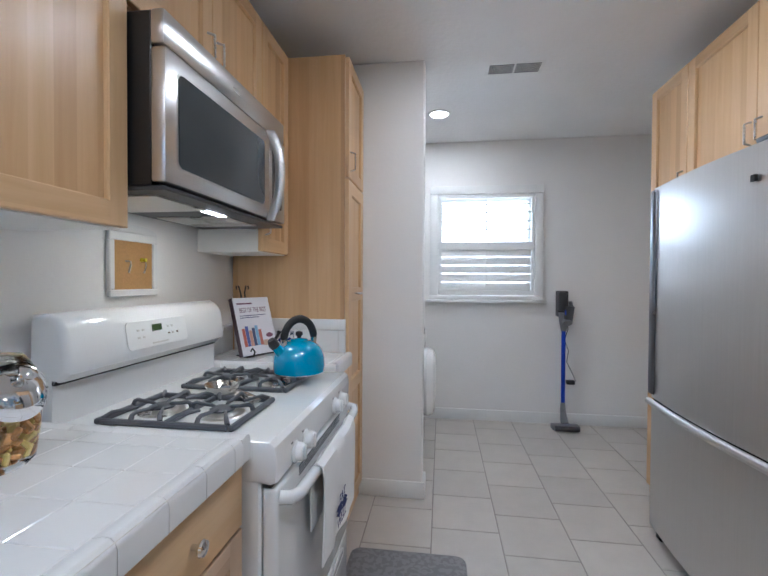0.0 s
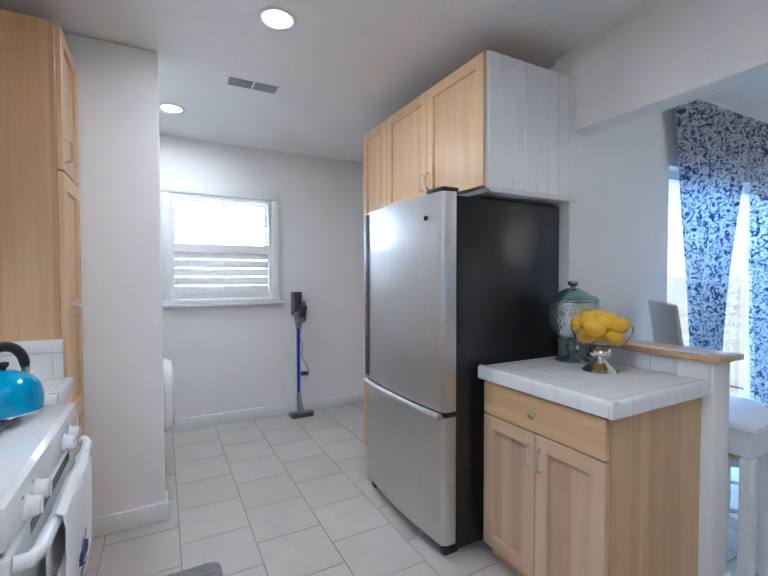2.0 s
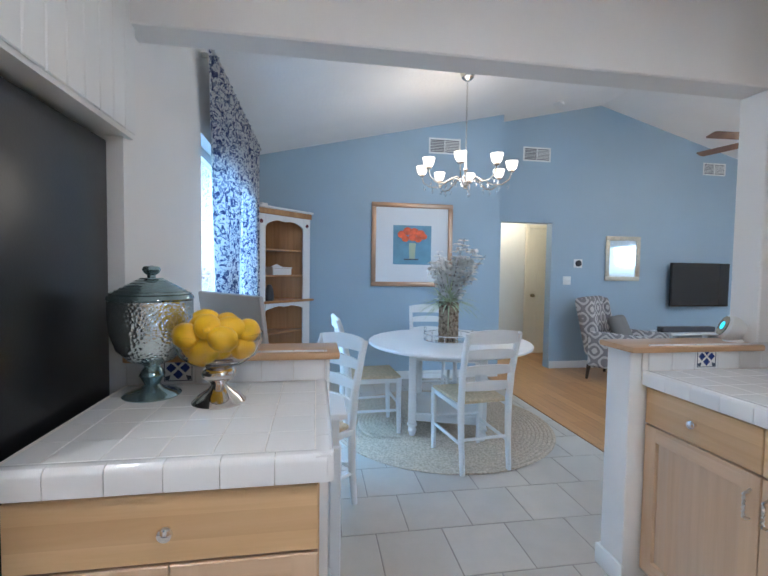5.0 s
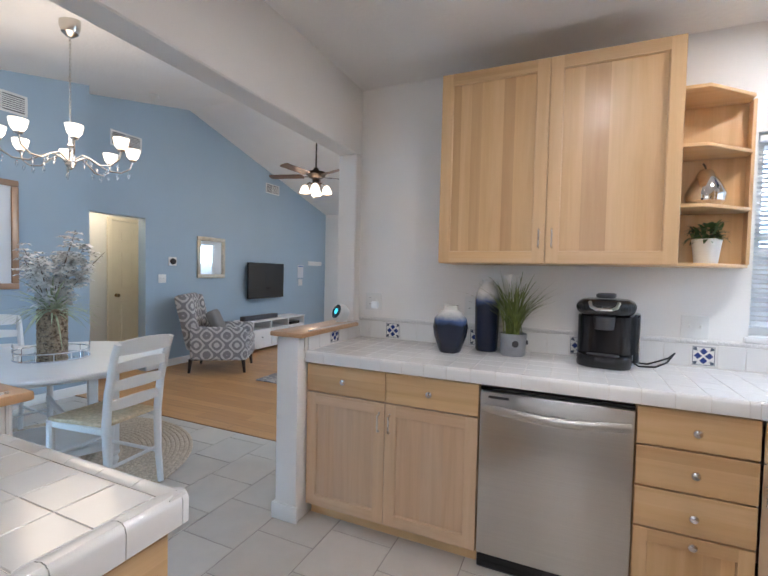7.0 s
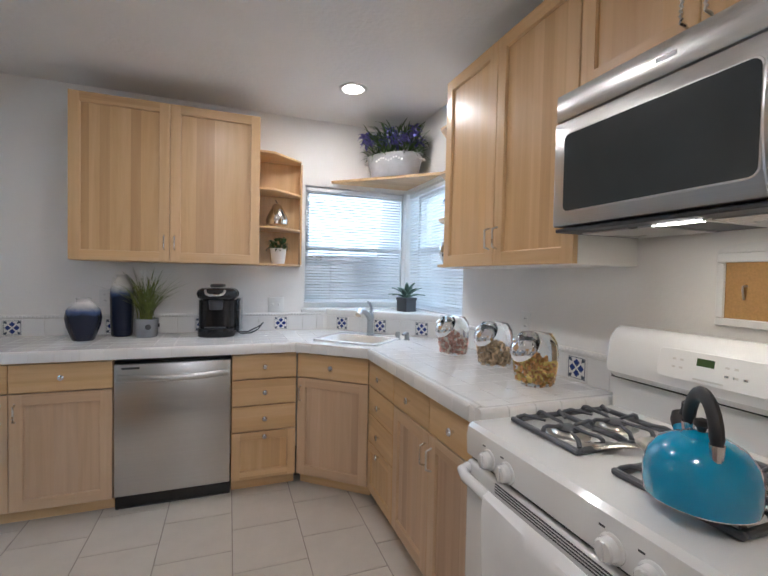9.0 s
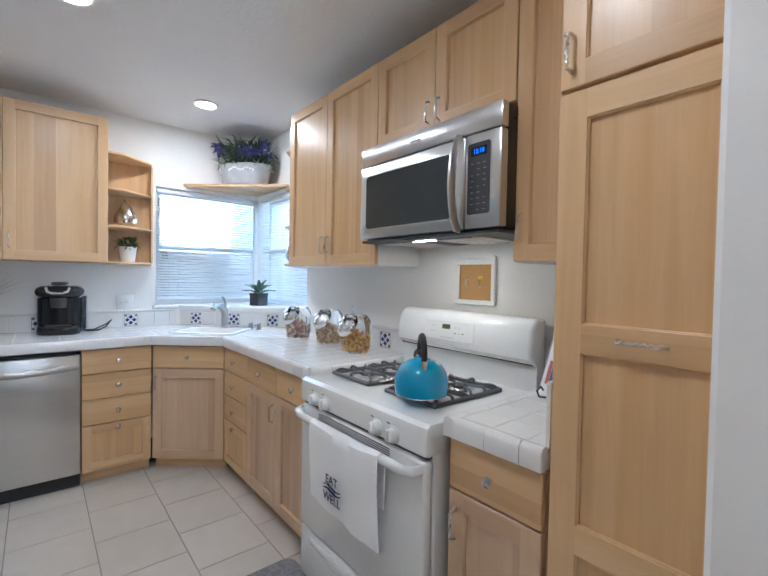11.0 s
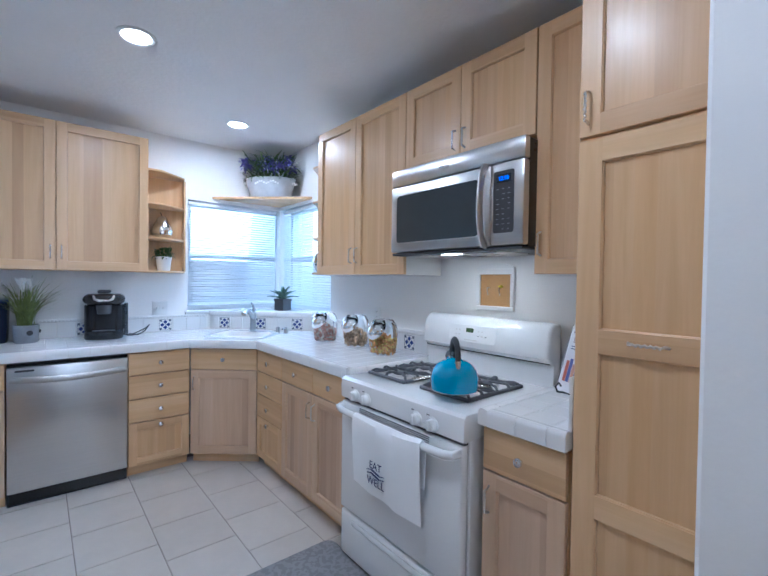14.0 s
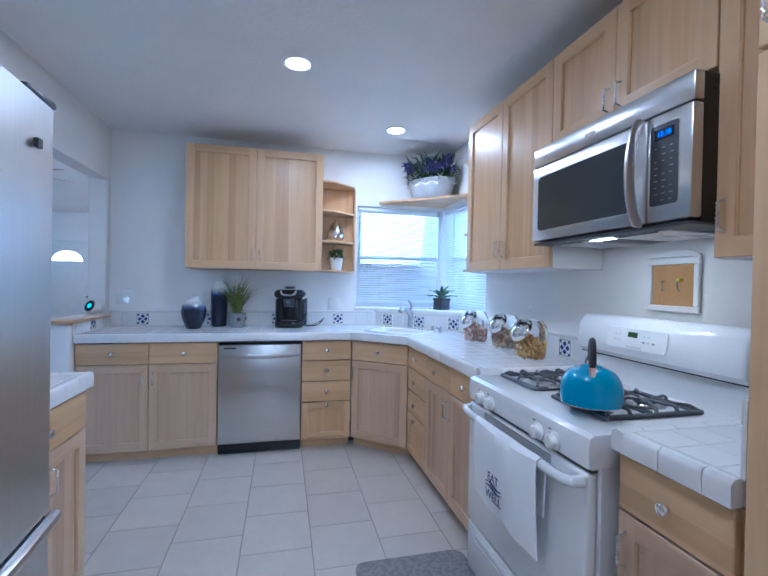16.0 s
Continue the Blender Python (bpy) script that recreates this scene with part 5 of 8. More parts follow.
# tray, vase and flowers on the table
tray = thing("mirror_tray", pose(3.80, -0.36, TZ), "round mirrored tray with looped chrome rim", "tray")
part("mirror", lathe([(0, 0.001), (0.20, 0.001), (0.20, 0.008), (0, 0.008)], 48), MIRROR, tray)
part("rim", tube([(0.205 * math.cos(a), 0.205 * math.sin(a), 0.055) for a in (2 * math.pi * k / 48 for k in range(48))], 0.004, 6, closed=True), CHROME, tray)
part("base_ring", tube([(0.205 * math.cos(a), 0.205 * math.sin(a), 0.005) for a in (2 * math.pi * k / 48 for k in range(48))], 0.005, 6, closed=True), CHROME, tray)
for k in range(14):
    a = 2 * math.pi * k / 14
    part("post", tube([(0.205 * math.cos(a), 0.205 * math.sin(a), 0.006), (0.205 * math.cos(a), 0.205 * math.sin(a), 0.054)], 0.0028, 6), CHROME, tray)
for s in (0, 1):
    a0 = radians(60 + 180 * s)
    part("loop_handle", tube([(0.205 * math.cos(a0 + 0.16 * math.cos(q)), 0.205 * math.sin(a0 + 0.16 * math.cos(q)), 0.078 + 0.022 * math.sin(q)) for q in (2 * math.pi * k / 16 for k in range(16))], 0.004, 6, closed=True), CHROME, tray)
BRONZE = plain("bronze mercury glass", (0.33, 0.25, 0.17), 0.28, 0.85, var=0.35, scale=40, relief=0.2)
vase = thing("square_vase", pose(3.80, -0.36, TZ + 0.009, 0, 0, 24), "tall square bronze vase with a woven relief", "vase")
part("body", box(-0.062, 0.062, -0.062, 0.062, 0, 0.32, 0.006), BRONZE, vase)
knobs = bmesh.new()
for side in range(4):
    for i in range(6):
        for j in range(14):
            m = pose(0, 0, 0, 0, 0, 90 * side) @ pose(-0.05 + i * 0.02 + (0.01 if j % 2 else 0), -0.0625, 0.02 + j * 0.0215, 90, 45, 0)
            if abs(-0.05 + i * 0.02 + (0.01 if j % 2 else 0)) < 0.056:
                merge(knobs, moved(lathe([(0.011, -0.002), (0.006, 0.004), (0, 0.005)], 4), m))
tagged(part("relief", knobs, BRONZE, vase), kind="stuff")
PETAL = plain("white petal", (0.86, 0.85, 0.82), 0.6, var=0.06)
SAGE = plain("sage leaf", (0.47, 0.53, 0.33), 0.6, var=0.3, scale=30)
STEM = plain("brown stem", (0.14, 0.10, 0.06), 0.8, var=0.3)


def leaf(L, w, droop, n=5):
    """A tapering, arching blade along +z, bending to +x."""
    bm = bmesh.new()
    rows = []
    for k in range(n + 1):
        u = k / n
        ww = w * math.sin(math.pi * min(0.97, 0.12 + 0.85 * u)) * 0.5 + 0.0004
        c = Vector((droop * u * u * L, 0, L * (u - 0.35 * abs(droop) * u * u)))
        rows.append([bm.verts.new(c + Vector((0, s * ww, 0.15 * ww * abs(s)))) for s in (-1, 0, 1)])
    for a, b in zip(rows, rows[1:]):
        for k in range(2):
            bm.faces.new((a[k], a[k + 1], b[k + 1], b[k]))
    return bm


rng = random.Random(5)
fl = thing("flower_arrangement", pose(3.80, -0.36, TZ + 0.31), "white blossom branches and sage grass in the vase", "flowers")
for k in range(19):
    a, lean, L = rng.uniform(0, 6.28), rng.uniform(0.25, 1.0), rng.uniform(0.22, 0.46) if k else 0.55
    lean *= 0.3 if k == 0 else 1
    pts = [(math.cos(a) * lean * L * u ** 1.3, math.sin(a) * lean * L * u ** 1.3, -0.05 + (L + 0.05) * u) for u in (0, 0.3, 0.6, 0.85, 1.0)]
    part("branch", tube(pts, [0.004, 0.0035, 0.003, 0.002, 0.0015], 5), STEM, fl)
    bl = bmesh.new()
    for j in range(24):
        u = rng.uniform(0.2, 1.0)
        i = min(3, int(u * 4))
        p = Vector(pts[i]).lerp(Vector(pts[i + 1]), (u * 4) % 1.0) + Vector([rng.gauss(0, 0.022) for _ in range(3)])
        for q in range(5):
            merge(bl, moved(leaf(0.040, 0.034, 0.8, 2), Matrix.Translation(p) @ Euler((rng.uniform(0, 0.5), 0.9, q * 1.256 + j)).to_matrix().to_4x4()))
    tagged(part("blossom", bl, PETAL, fl), kind="stuff")
lv = bmesh.new()
for k in range(150):
    m = pose(0, 0, 0.0, 0, 0, rng.uniform(0, 360)) @ pose(rng.uniform(0, 0.03), 0, -0.02, 0, rng.uniform(10, 75), 0)
    merge(lv, moved(leaf(rng.uniform(0.16, 0.34), rng.uniform(0.008, 0.015), rng.uniform(0.3, 0.9)), m))
tagged(part("foliage", lv, SAGE, fl), kind="stuff")

# chandelier
CRYSTAL = glassy("cut crystal", (0.97, 0.98, 1.0), 0.02, 1.52)
SILVER = plain("champagne silver metal", (0.60, 0.57, 0.52), 0.25, 1.0, var=0.05, relief=0)
CHX, CHY = 3.83, -0.49
cz = vault(CHY)
chd = thing("chandelier", pose(CHX, CHY, 0), "silver eight-arm chandelier with frosted cups and crystal drops", "chandelier")
part("canopy", lathe([(0, cz - 0.115), (0.02, cz - 0.11), (0.05, cz - 0.085), (0.062, cz - 0.04), (0.062, cz + 0.03), (0, cz + 0.03)], 28), SILVER, chd)
for i in range(26):
    zc = 2.32 + (cz - 0.11 - 2.32) * (i + 0.5) / 26
    part("chain_link", tube([((0.007 * math.cos(q) if i % 2 else 0), (0 if i % 2 else 0.007 * math.cos(q)), zc + 0.017 * math.sin(q)) for q in (2 * math.pi * k / 10 for k in range(10))], 0.0018, 5, closed=True), SILVER, chd)
part("stem", lathe([(0.0, 2.325), (0.008, 2.32), (0.010, 2.24), (0.020, 2.22), (0.010, 2.20), (0.012, 2.13), (0.034, 2.12), (0.038, 2.108), (0.030, 2.10), (0.032, 2.09), (0.024, 2.082), (0.022, 2.07), (0.010, 2.06), (0, 2.055)], 24), SILVER, chd)
for k in range(8):
    a = 2 * math.pi * (k + 0.42) / 8
    ca, sa = math.cos(a), math.sin(a)
    arm = part("arm", tube([(ca * r, sa * r, z) for r, z in ((0.03, 2.12), (0.09, 2.155), (0.15, 2.13), (0.22, 2.085), (0.30, 2.085), (0.36, 2.125), (0.375, 2.18))], 0.0055, 8), SILVER, chd)
    part("cup_holder", moved(lathe([(0.0, 2.175), (0.022, 2.182), (0.026, 2.19), (0.014, 2.196), (0, 2.196)], 18), pose(ca * 0.375, sa * 0.375, 0)), SILVER, arm)
    sh_ = part("shade", moved(lathe([(0.0, 2.197), (0.024, 2.198), (0.040, 2.22), (0.050, 2.268), (0.0475, 2.268), (0.037, 2.223), (0.022, 2.202), (0, 2.201)], 22), pose(ca * 0.375, sa * 0.375, 0)), BULBON, arm, "lit frosted glass cup")
    for j, (r, z) in enumerate(((0.12, 2.118), (0.20, 2.062), (0.28, 2.055), (0.35, 2.075))):
        part("crystal", moved(lathe([(0, 0.022), (0.009, 0.006), (0.009, -0.004), (0, -0.028)], 7), pose(ca * r, sa * r, z)), CRYSTAL, arm)
lamp("chandelier_lamp", "POINT", pose(CHX, CHY, 2.36), 7, (1.0, 0.82, 0.6), size=0.3)

# framed picture
COPPER = plain("copper picture frame", (0.42, 0.27, 0.18), 0.35, 0.7, var=0.1)
MATBOARD = plain("white mat board", (0.74, 0.77, 0.80), 0.5, var=0.01, relief=0)
ARTBLUE = plain("painted blue ground", (0.16, 0.33, 0.46), 0.6, var=0.12, scale=9)
ARTRED = plain("painted orange-red", (0.72, 0.13, 0.05), 0.6, var=0.3, scale=14)
ARTGRN = plain("painted pale green", (0.45, 0.52, 0.36), 0.6, var=0.1)
pic = thing("framed_picture", pose(DE, 0.11, 0, 0, 0, -90), "framed painting of orange flowers in a vase", "picture")
for q in ((0, 1.0, 1.165, 1.22), (0, 1.0, 2.11, 2.165), (0, 0.055, 1.2205, 2.1095), (0.945, 1.0, 1.2205, 2.1095)):
    part("frame", box(q[0], q[1], -0.035, -0.002, q[2], q[3], 0.008, 2), COPPER, pic)
part("mat", box(0.05, 0.95, -0.014, -0.003, 1.215, 2.115), MATBOARD, pic)
part("painted_ground", box(0.265, 0.735, -0.017, -0.0142, 1.43, 1.90), ARTBLUE, pic)
for i, (cx_, cz_, rr) in enumerate(((0.37, 1.79, 0.052), (0.44, 1.83, 0.055), (0.52, 1.82, 0.058), (0.60, 1.80, 0.055), (0.64, 1.77, 0.042), (0.41, 1.74, 0.045), (0.50, 1.755, 0.05), (0.57, 1.735, 0.045))):
    part("painted_bloom", moved(lathe([(0, 0), (rr, 0), (rr, 0.001), (0, 0.001)], 20, sy=0.85), pose(cx_, -0.0172 - 0.0011 * i, cz_, 90, 0, 0)), ARTRED, pic)
part("painted_vase", moved(prism([(-0.035, -0.10), (0.035, -0.10), (0.042, 0.09), (-0.042, 0.09)], 0, 0.001), pose(0.50, -0.0172, 1.60, 90, 0, 0)), ARTGRN, pic)
part("painted_shadow", box(0.40, 0.58, -0.0182, -0.0172, 1.485, 1.50), DARKGREY, pic)

# corner hutch
hu = thing("corner_hutch", pose(4.805, 1.345, FL, 0, 0, -45), "white corner cabinet with knotty pine interior", "cabinet")
HW, HH = 0.735, 1.955
HD = 0.36
body = prism([(0.0, 0.02), (HW, 0.02), (HW - 0.05, 0.10), (HW / 2, HD + 0.0), (0.05, 0.10)], 0.02, 0.05)
part("plinth", box(0.0, HW, 0.0, 0.04, 0.0, 0.09, 0.004), WHITE, hu)
for sgn, x0 in ((1, 0.0), (-1, HW)):
    part("back_panel", prism([(x0, 0.021), (x0 + sgn * 0.012, 0.021), (HW / 2 + sgn * 0.0, HD - 0.012), (HW / 2, HD)], 0.0, HH - 0.06), PINE, hu)
for x0, x1 in ((0.0, 0.105), (HW - 0.105, HW)):
    part("stile", box(x0, x1, 0.0, 0.02, 0.0905, HH - 0.06, 0.003), WHITE, hu)


def scallop(z_top, depth):
    x0, x1 = 0.1055, HW - 0.1055
    n = 26
    pts = [(x0, z_top), (x0, z_top - depth)]
    for i in range(n + 1):
        u = i / n
        e = min(u, 1 - u) * 2
        pts.append((x0 + (x1 - x0) * u, z_top - depth * (1 - 0.62 * min(1, e * 2.4) ** 0.5) - 0.012 * abs(math.sin(u * math.pi * 3))))
    pts += [(x1, z_top - depth), (x1, z_top)]
    return moved(prism([(x, z) for x, z in pts], 0, 0.018), pose(0, 0.018, 0, 90, 0, 0))


part("valance", scallop(HH - 0.061, 0.13), WHITE, hu, "scalloped white valance")
part("valance", scallop(0.955, 0.075), WHITE, hu)
part("valance", scallop(0.16, 0.06), WHITE, hu)
for xh in (0.05, HW - 0.05):
    part("heart_cutout", moved(lathe([(0, 0), (0.022, 0), (0.022, 0.001), (0, 0.001)], 12), pose(xh, -0.0005, HH - 0.14, 90, 0, 0)), plain("dark red", (0.12, 0.02, 0.03), 0.6), hu)
part("cornice", prism([(-0.03, -0.03), (HW + 0.03, -0.03), (HW + 0.01, 0.06), (HW / 2, HD), (-0.01, 0.06)], HH - 0.0, HH + 0.022, 0.006), WHITE, hu)
part("pine_band", prism([(-0.015, -0.012), (HW + 0.015, -0.012), (HW, 0.06), (HW / 2, HD - 0.005), (0, 0.06)], HH - 0.0595, HH - 0.001, 0.004), PINE, hu)
part("counter_board", prism([(-0.035, -0.035), (HW + 0.035, -0.035), (HW - 0.0, 0.03), (HW / 2, HD - 0.01), (0.0, 0.03)], 0.9605, 0.985, 0.006), PINE, hu)
for z in (1.24, 1.52, 0.62, 0.30):
    part("shelf", prism([(0.02, 0.024), (HW - 0.02, 0.024), (HW / 2, HD - 0.02)], z, z + 0.018, 0.002), PINE, hu)
hx = lambda x, y, z: pose(4.805, 1.345, FL, 0, 0, -45) @ pose(x, y, z)
bx = thing("keepsake_box", hx(HW / 2, 0.115, 1.2585), "white box with a scalloped lid on the shelf", "box")
part("body", box(-0.13, 0.13, -0.07, 0.07, 0.0, 0.07, 0.004), WHITE, bx)
part("lid", box(-0.137, 0.137, -0.075, 0.075, 0.071, 0.088, 0.004), WHITE, bx)
part("crest", moved(prism([(-0.08, 0), (0.08, 0), (0.04, 0.018), (0, 0.03), (-0.04, 0.018)], -0.005, 0.005), pose(0, 0.03, 0.088, 90, 0, 0)), WHITE, bx)
solid("dark_ornament", lathe([(0.045, 0), (0.05, 0.05), (0.038, 0.13), (0.02, 0.17), (0, 0.175)], 18), DARKGREY, "small dark figure on the hutch shelf", "ornament", m=hx(0.20, 0.06, 0.985))
solid("hutch_top_ornament", box(-0.04, 0.04, -0.03, 0.03, 0, 0.035, 0.01, 2), WHITE, "small white ornament on top of the hutch", "ornament", m=hx(0.12, 0.06, HH + 0.022))

# curtains on a rod
CLOTH = pattern("white curtain with blue flowers", (0.80, 0.81, 0.82), (0.06, 0.085, 0.22), 18.0, 0.555, distort=2.2, c2=(0.30, 0.35, 0.48))
YC = DN - 0.075


def curtain(parent, x_top0, x_top1, x_mid0, x_mid1, x_bot0, x_bot1, z0, z1, folds):
    bm = bmesh.new()
    nz, nx_ = 30, folds * 8
    grid = []
    for j in range(nz + 1):
        u = j / nz
        z = z1 + (z0 - z1) * u
        s = math.sin(min(1, u / 0.62) * math.pi / 2) ** 2 if u < 0.62 else 1 - ((u - 0.62) / 0.38) ** 1.2
        e = max(0, s)
        base0 = x_top0 + (x_bot0 - x_top0) * u
        base1 = x_top1 + (x_bot1 - x_top1) * u
        a = base0 + (x_mid0 - (x_top0 + (x_bot0 - x_top0) * 0.62)) * e
        b = base1 + (x_mid1 - (x_top1 + (x_bot1 - x_top1) * 0.62)) * e
        amp = 0.022 + 0.018 * e
        grid.append([bm.verts.new((a + (b - a) * i / nx_, YC + amp * math.sin(2 * math.pi * folds * i / nx_ + 0.5 * math.sin(u * 5)), z)) for i in range(nx_ + 1)])
    for r0, r1 in zip(grid, grid[1:]):
        for i in range(nx_):
            bm.faces.new((r0[i], r0[i + 1], r1[i + 1], r1[i]))
    bmesh.ops.solidify(bm, geom=list(bm.faces), thickness=0.003)
    return part("panel", bm, CLOTH, parent)


cu = thing("curtain", pose(0, 0, 0), "white curtains printed with blue flowers, gathered aside", "curtain")
curtain(cu, 2.85, 3.86, 3.10, 3.46, 3.17, 3.42, 0.35, 2.55, 8)
cu2 = thing("curtain", pose(0, 0, 0), "white curtain printed with blue flowers beside the hutch", "curtain")
curtain(cu2, 3.87, 4.68, 3.97, 4.56, 3.98, 4.54, 0.2, 2.56, 6)
rod = thing("curtain_rod", pose(0, 0, 0), "slim metal curtain rod near the ceiling", "curtain rod")
part("rod", tube([(2.88, YC, 2.555), (4.83, YC, 2.565)], 0.010, 10), NICKEL, rod)
for x in (2.87, 4.84):
    part("finial", moved(lathe([(0, -0.02), (0.016, -0.008), (0.016, 0.008), (0, 0.02)], 12), pose(x, YC, 2.56)), NICKEL, rod)
for x in (2.95, 4.75):
    part("bracket", box(x - 0.008, x + 0.008, YC, DN - 0.001, 2.545, 2.57), NICKEL, rod)

# desk with a computer
dk = thing("desk", pose(0, 0, FL), "white desk with clipped corners behind the half wall", "desk")
part("desktop", prism(ccw([(2.13, 0.62), (2.38, 0.62), (2.62, 0.80), (2.66, 1.36), (2.13, 1.36)]), 0.70, 0.728, 0.006, 2), WHITE, dk)
part("apron", prism(ccw([(2.16, 0.65), (2.37, 0.65), (2.58, 0.82), (2.62, 1.34), (2.16, 1.34)]), 0.58, 0.699), WHITE, dk)
for lx, ly in ((2.175, 0.665), (2.36, 0.67), (2.59, 1.32), (2.175, 1.32)):
    part("leg", box(lx - 0.025, lx + 0.025, ly - 0.025, ly + 0.025, 0.0, 0.579, 0.006), WHITE, dk)
part("shelf", prism(ccw([(2.155, 0.69), (2.20, 0.69), (2.215, 0.82), (2.215, 1.30), (2.155, 1.30)]), 0.25, 0.268), WHITE, dk)
ALU = plain("silver aluminium", (0.58, 0.59, 0.61), 0.35, 0.9, var=0.02, relief=0)
im = thing("desktop_computer", pose(2.430, 1.115, FL + 0.728, 0, 0, 41), "silver all-in-one computer seen from behind", "computer")
part("foot", prism(rounded(-0.09, 0.09, -0.06, 0.09, 0.01), 0.0005, 0.006, 0.002), ALU, im)
part("neck", box(-0.085, 0.085, 0.0, 0.012, 0.006, 0.20, 0.004), ALU, im)
shell = moved(prism(rounded(-0.264, 0.264, -0.185, 0.185, 0.012), -0.012, 0.010, 0.004), pose(0, 0.02, 0.305, 82, 0, 0))
part("shell", shell, ALU, im)
part("logo_mark", moved(lathe([(0, 0), (0.024, 0), (0.024, 0.0012), (0, 0.0012)], 20, sx=0.85), pose(0, -0.0005, 0.315, 82, 0, 0) @ pose(0, 0, 0.0085)), BLACKGLOSS, im)

# ---- hall and living room ----


def panel_door(name, m, w, h, mat_, label, rows, frame_w=0.06, knob_x=0.07, fan=False):
    """A moulded panel door in its casing; local xz plane facing -y."""
    d = thing(name, m, label, "door", kind="structure")
    part("leaf", box(0, w, -0.018, 0.018, 0.006, h, 0.003), mat_, d)
    cols = ((0.11, w / 2 - 0.05), (w / 2 + 0.05, w - 0.11))
    for z0, z1 in rows:
        for a, b in cols:
            p = part("panel", box(a, b, -0.0215, -0.0185, z0, z1, 0.0028), mat_, d)
            part("field", box(a + 0.035, b - 0.035, -0.029, -0.022, z0 + 0.035, z1 - 0.035, 0.006), mat_, p)
    for q in ((-frame_w, 0, 0, h + frame_w), (w, w + frame_w, 0, h + frame_w), (0, w, h + 0.004, h + frame_w)):
        part("casing", box(q[0], q[1], -0.028, 0.0, q[2], q[3], 0.006, 2), TRIM if mat_ is not HALLDOOR else HALLDOOR, d)
    part("knob", moved(lathe([(0.026, 0), (0.026, 0.004), (0.011, 0.008), (0.011, 0.03), (0.027, 0.042), (0.026, 0.058), (0.012, 0.066), (0, 0.067)], 18), pose(knob_x, -0.018, 0.95, 90, 0, 0)), plain("brass knob", (0.5, 0.36, 0.17), 0.25, 1.0, relief=0), d)
    if fan:
        fanp = [(0.27 * math.cos(a), 0.2 * math.sin(a)) for a in (math.pi * k / 16 for k in range(17))]
        # the glass emits light itself to paint daylight; the wall behind is solid
        part("fanlight", moved(prism(fanp, 0, 0.004), pose(w / 2, -0.0195, 1.66, 90, 0, 0)), emit("frosted glass with painted daylight glow", (0.85, 0.93, 1.0), 3.0), d, "half-round glass with daylight painted as glow")
        part("fanlight_rim", tube([(w / 2 + 0.275 * math.cos(a), -0.022, 1.66 + 0.205 * math.sin(a)) for a in (math.pi * k / 16 for k in range(17))], 0.010, 6), mat_, d)
    for z in (0.25, 1.0, 1.78):
        part("hinge", box(w - 0.004, w + 0.012, -0.024, -0.012, z, z + 0.09), NICKEL, d)
    return d


HALLDOOR = plain("cream door paint", (0.76, 0.70, 0.56), 0.4, var=0.02, relief=0.05)
panel_door("door_1", pose(LE + 1.03, -2.64, FL, 0, 0, -90), 0.76, 2.03, HALLDOOR, "cream six-panel hall door, closed", ((0.22, 0.86), (1.02, 1.62), (1.72, 1.93)))
panel_door("door_2", pose(5.12, LS + 0.02, FL, 0, 0, 180), 0.90, 2.03, TRIM, "white front door with a half-round window", ((0.22, 0.80), (0.95, 1.48)), knob_x=0.83, fan=True)
# added lamp and fixture, out of sight; inferred from the hall's warm brightness
hl = thing("hall_light", pose(LE + 0.62, -2.2, 2.4), "unseen flush ceiling light in the hall, lit", "ceiling light")
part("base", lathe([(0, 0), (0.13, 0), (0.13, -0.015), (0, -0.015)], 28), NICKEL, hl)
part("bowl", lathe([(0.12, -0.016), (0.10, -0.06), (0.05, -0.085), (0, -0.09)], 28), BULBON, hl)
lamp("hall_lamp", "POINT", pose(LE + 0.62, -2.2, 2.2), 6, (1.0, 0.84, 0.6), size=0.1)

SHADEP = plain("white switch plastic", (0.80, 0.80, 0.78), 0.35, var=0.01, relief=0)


def wall_plate(m, kind, label):
    """Cover plate in the local xz plane, facing -y, centred on the origin."""
    w = 0.118 if kind in ("double", "combo") else 0.072
    p = thing("wall_plate", m, label, "outlet" if kind != "switch" else "switch", "white wall plates")
    part("plate", box(-w / 2, w / 2, -0.006, -0.0005, -0.058, 0.058, 0.003, 2), SHADEP, p)
    xs = (-0.023, 0.023) if w > 0.1 else (0.0,)
    for i, x in enumerate(xs):
        if kind == "outlet" or (kind == "combo" and i == 0):
            for z in (-0.02, 0.02):
                s = part("socket", moved(prism(rounded(-0.015, 0.015, -0.013, 0.013, 0.008, 3), 0, 0.002), pose(x, -0.006, z, 90, 0, 0)), SHADEP, p)
                for dx_ in (-0.005, 0.005):
                    part("slot", box(x + dx_ - 0.001, x + dx_ + 0.001, -0.0088, -0.0078, z - 0.001, z + 0.007), DARKGREY, s)
        else:
            part("toggle", box(x - 0.005, x + 0.005, -0.018, -0.006, -0.006, 0.012, 0.002), SHADEP, p)
    return p


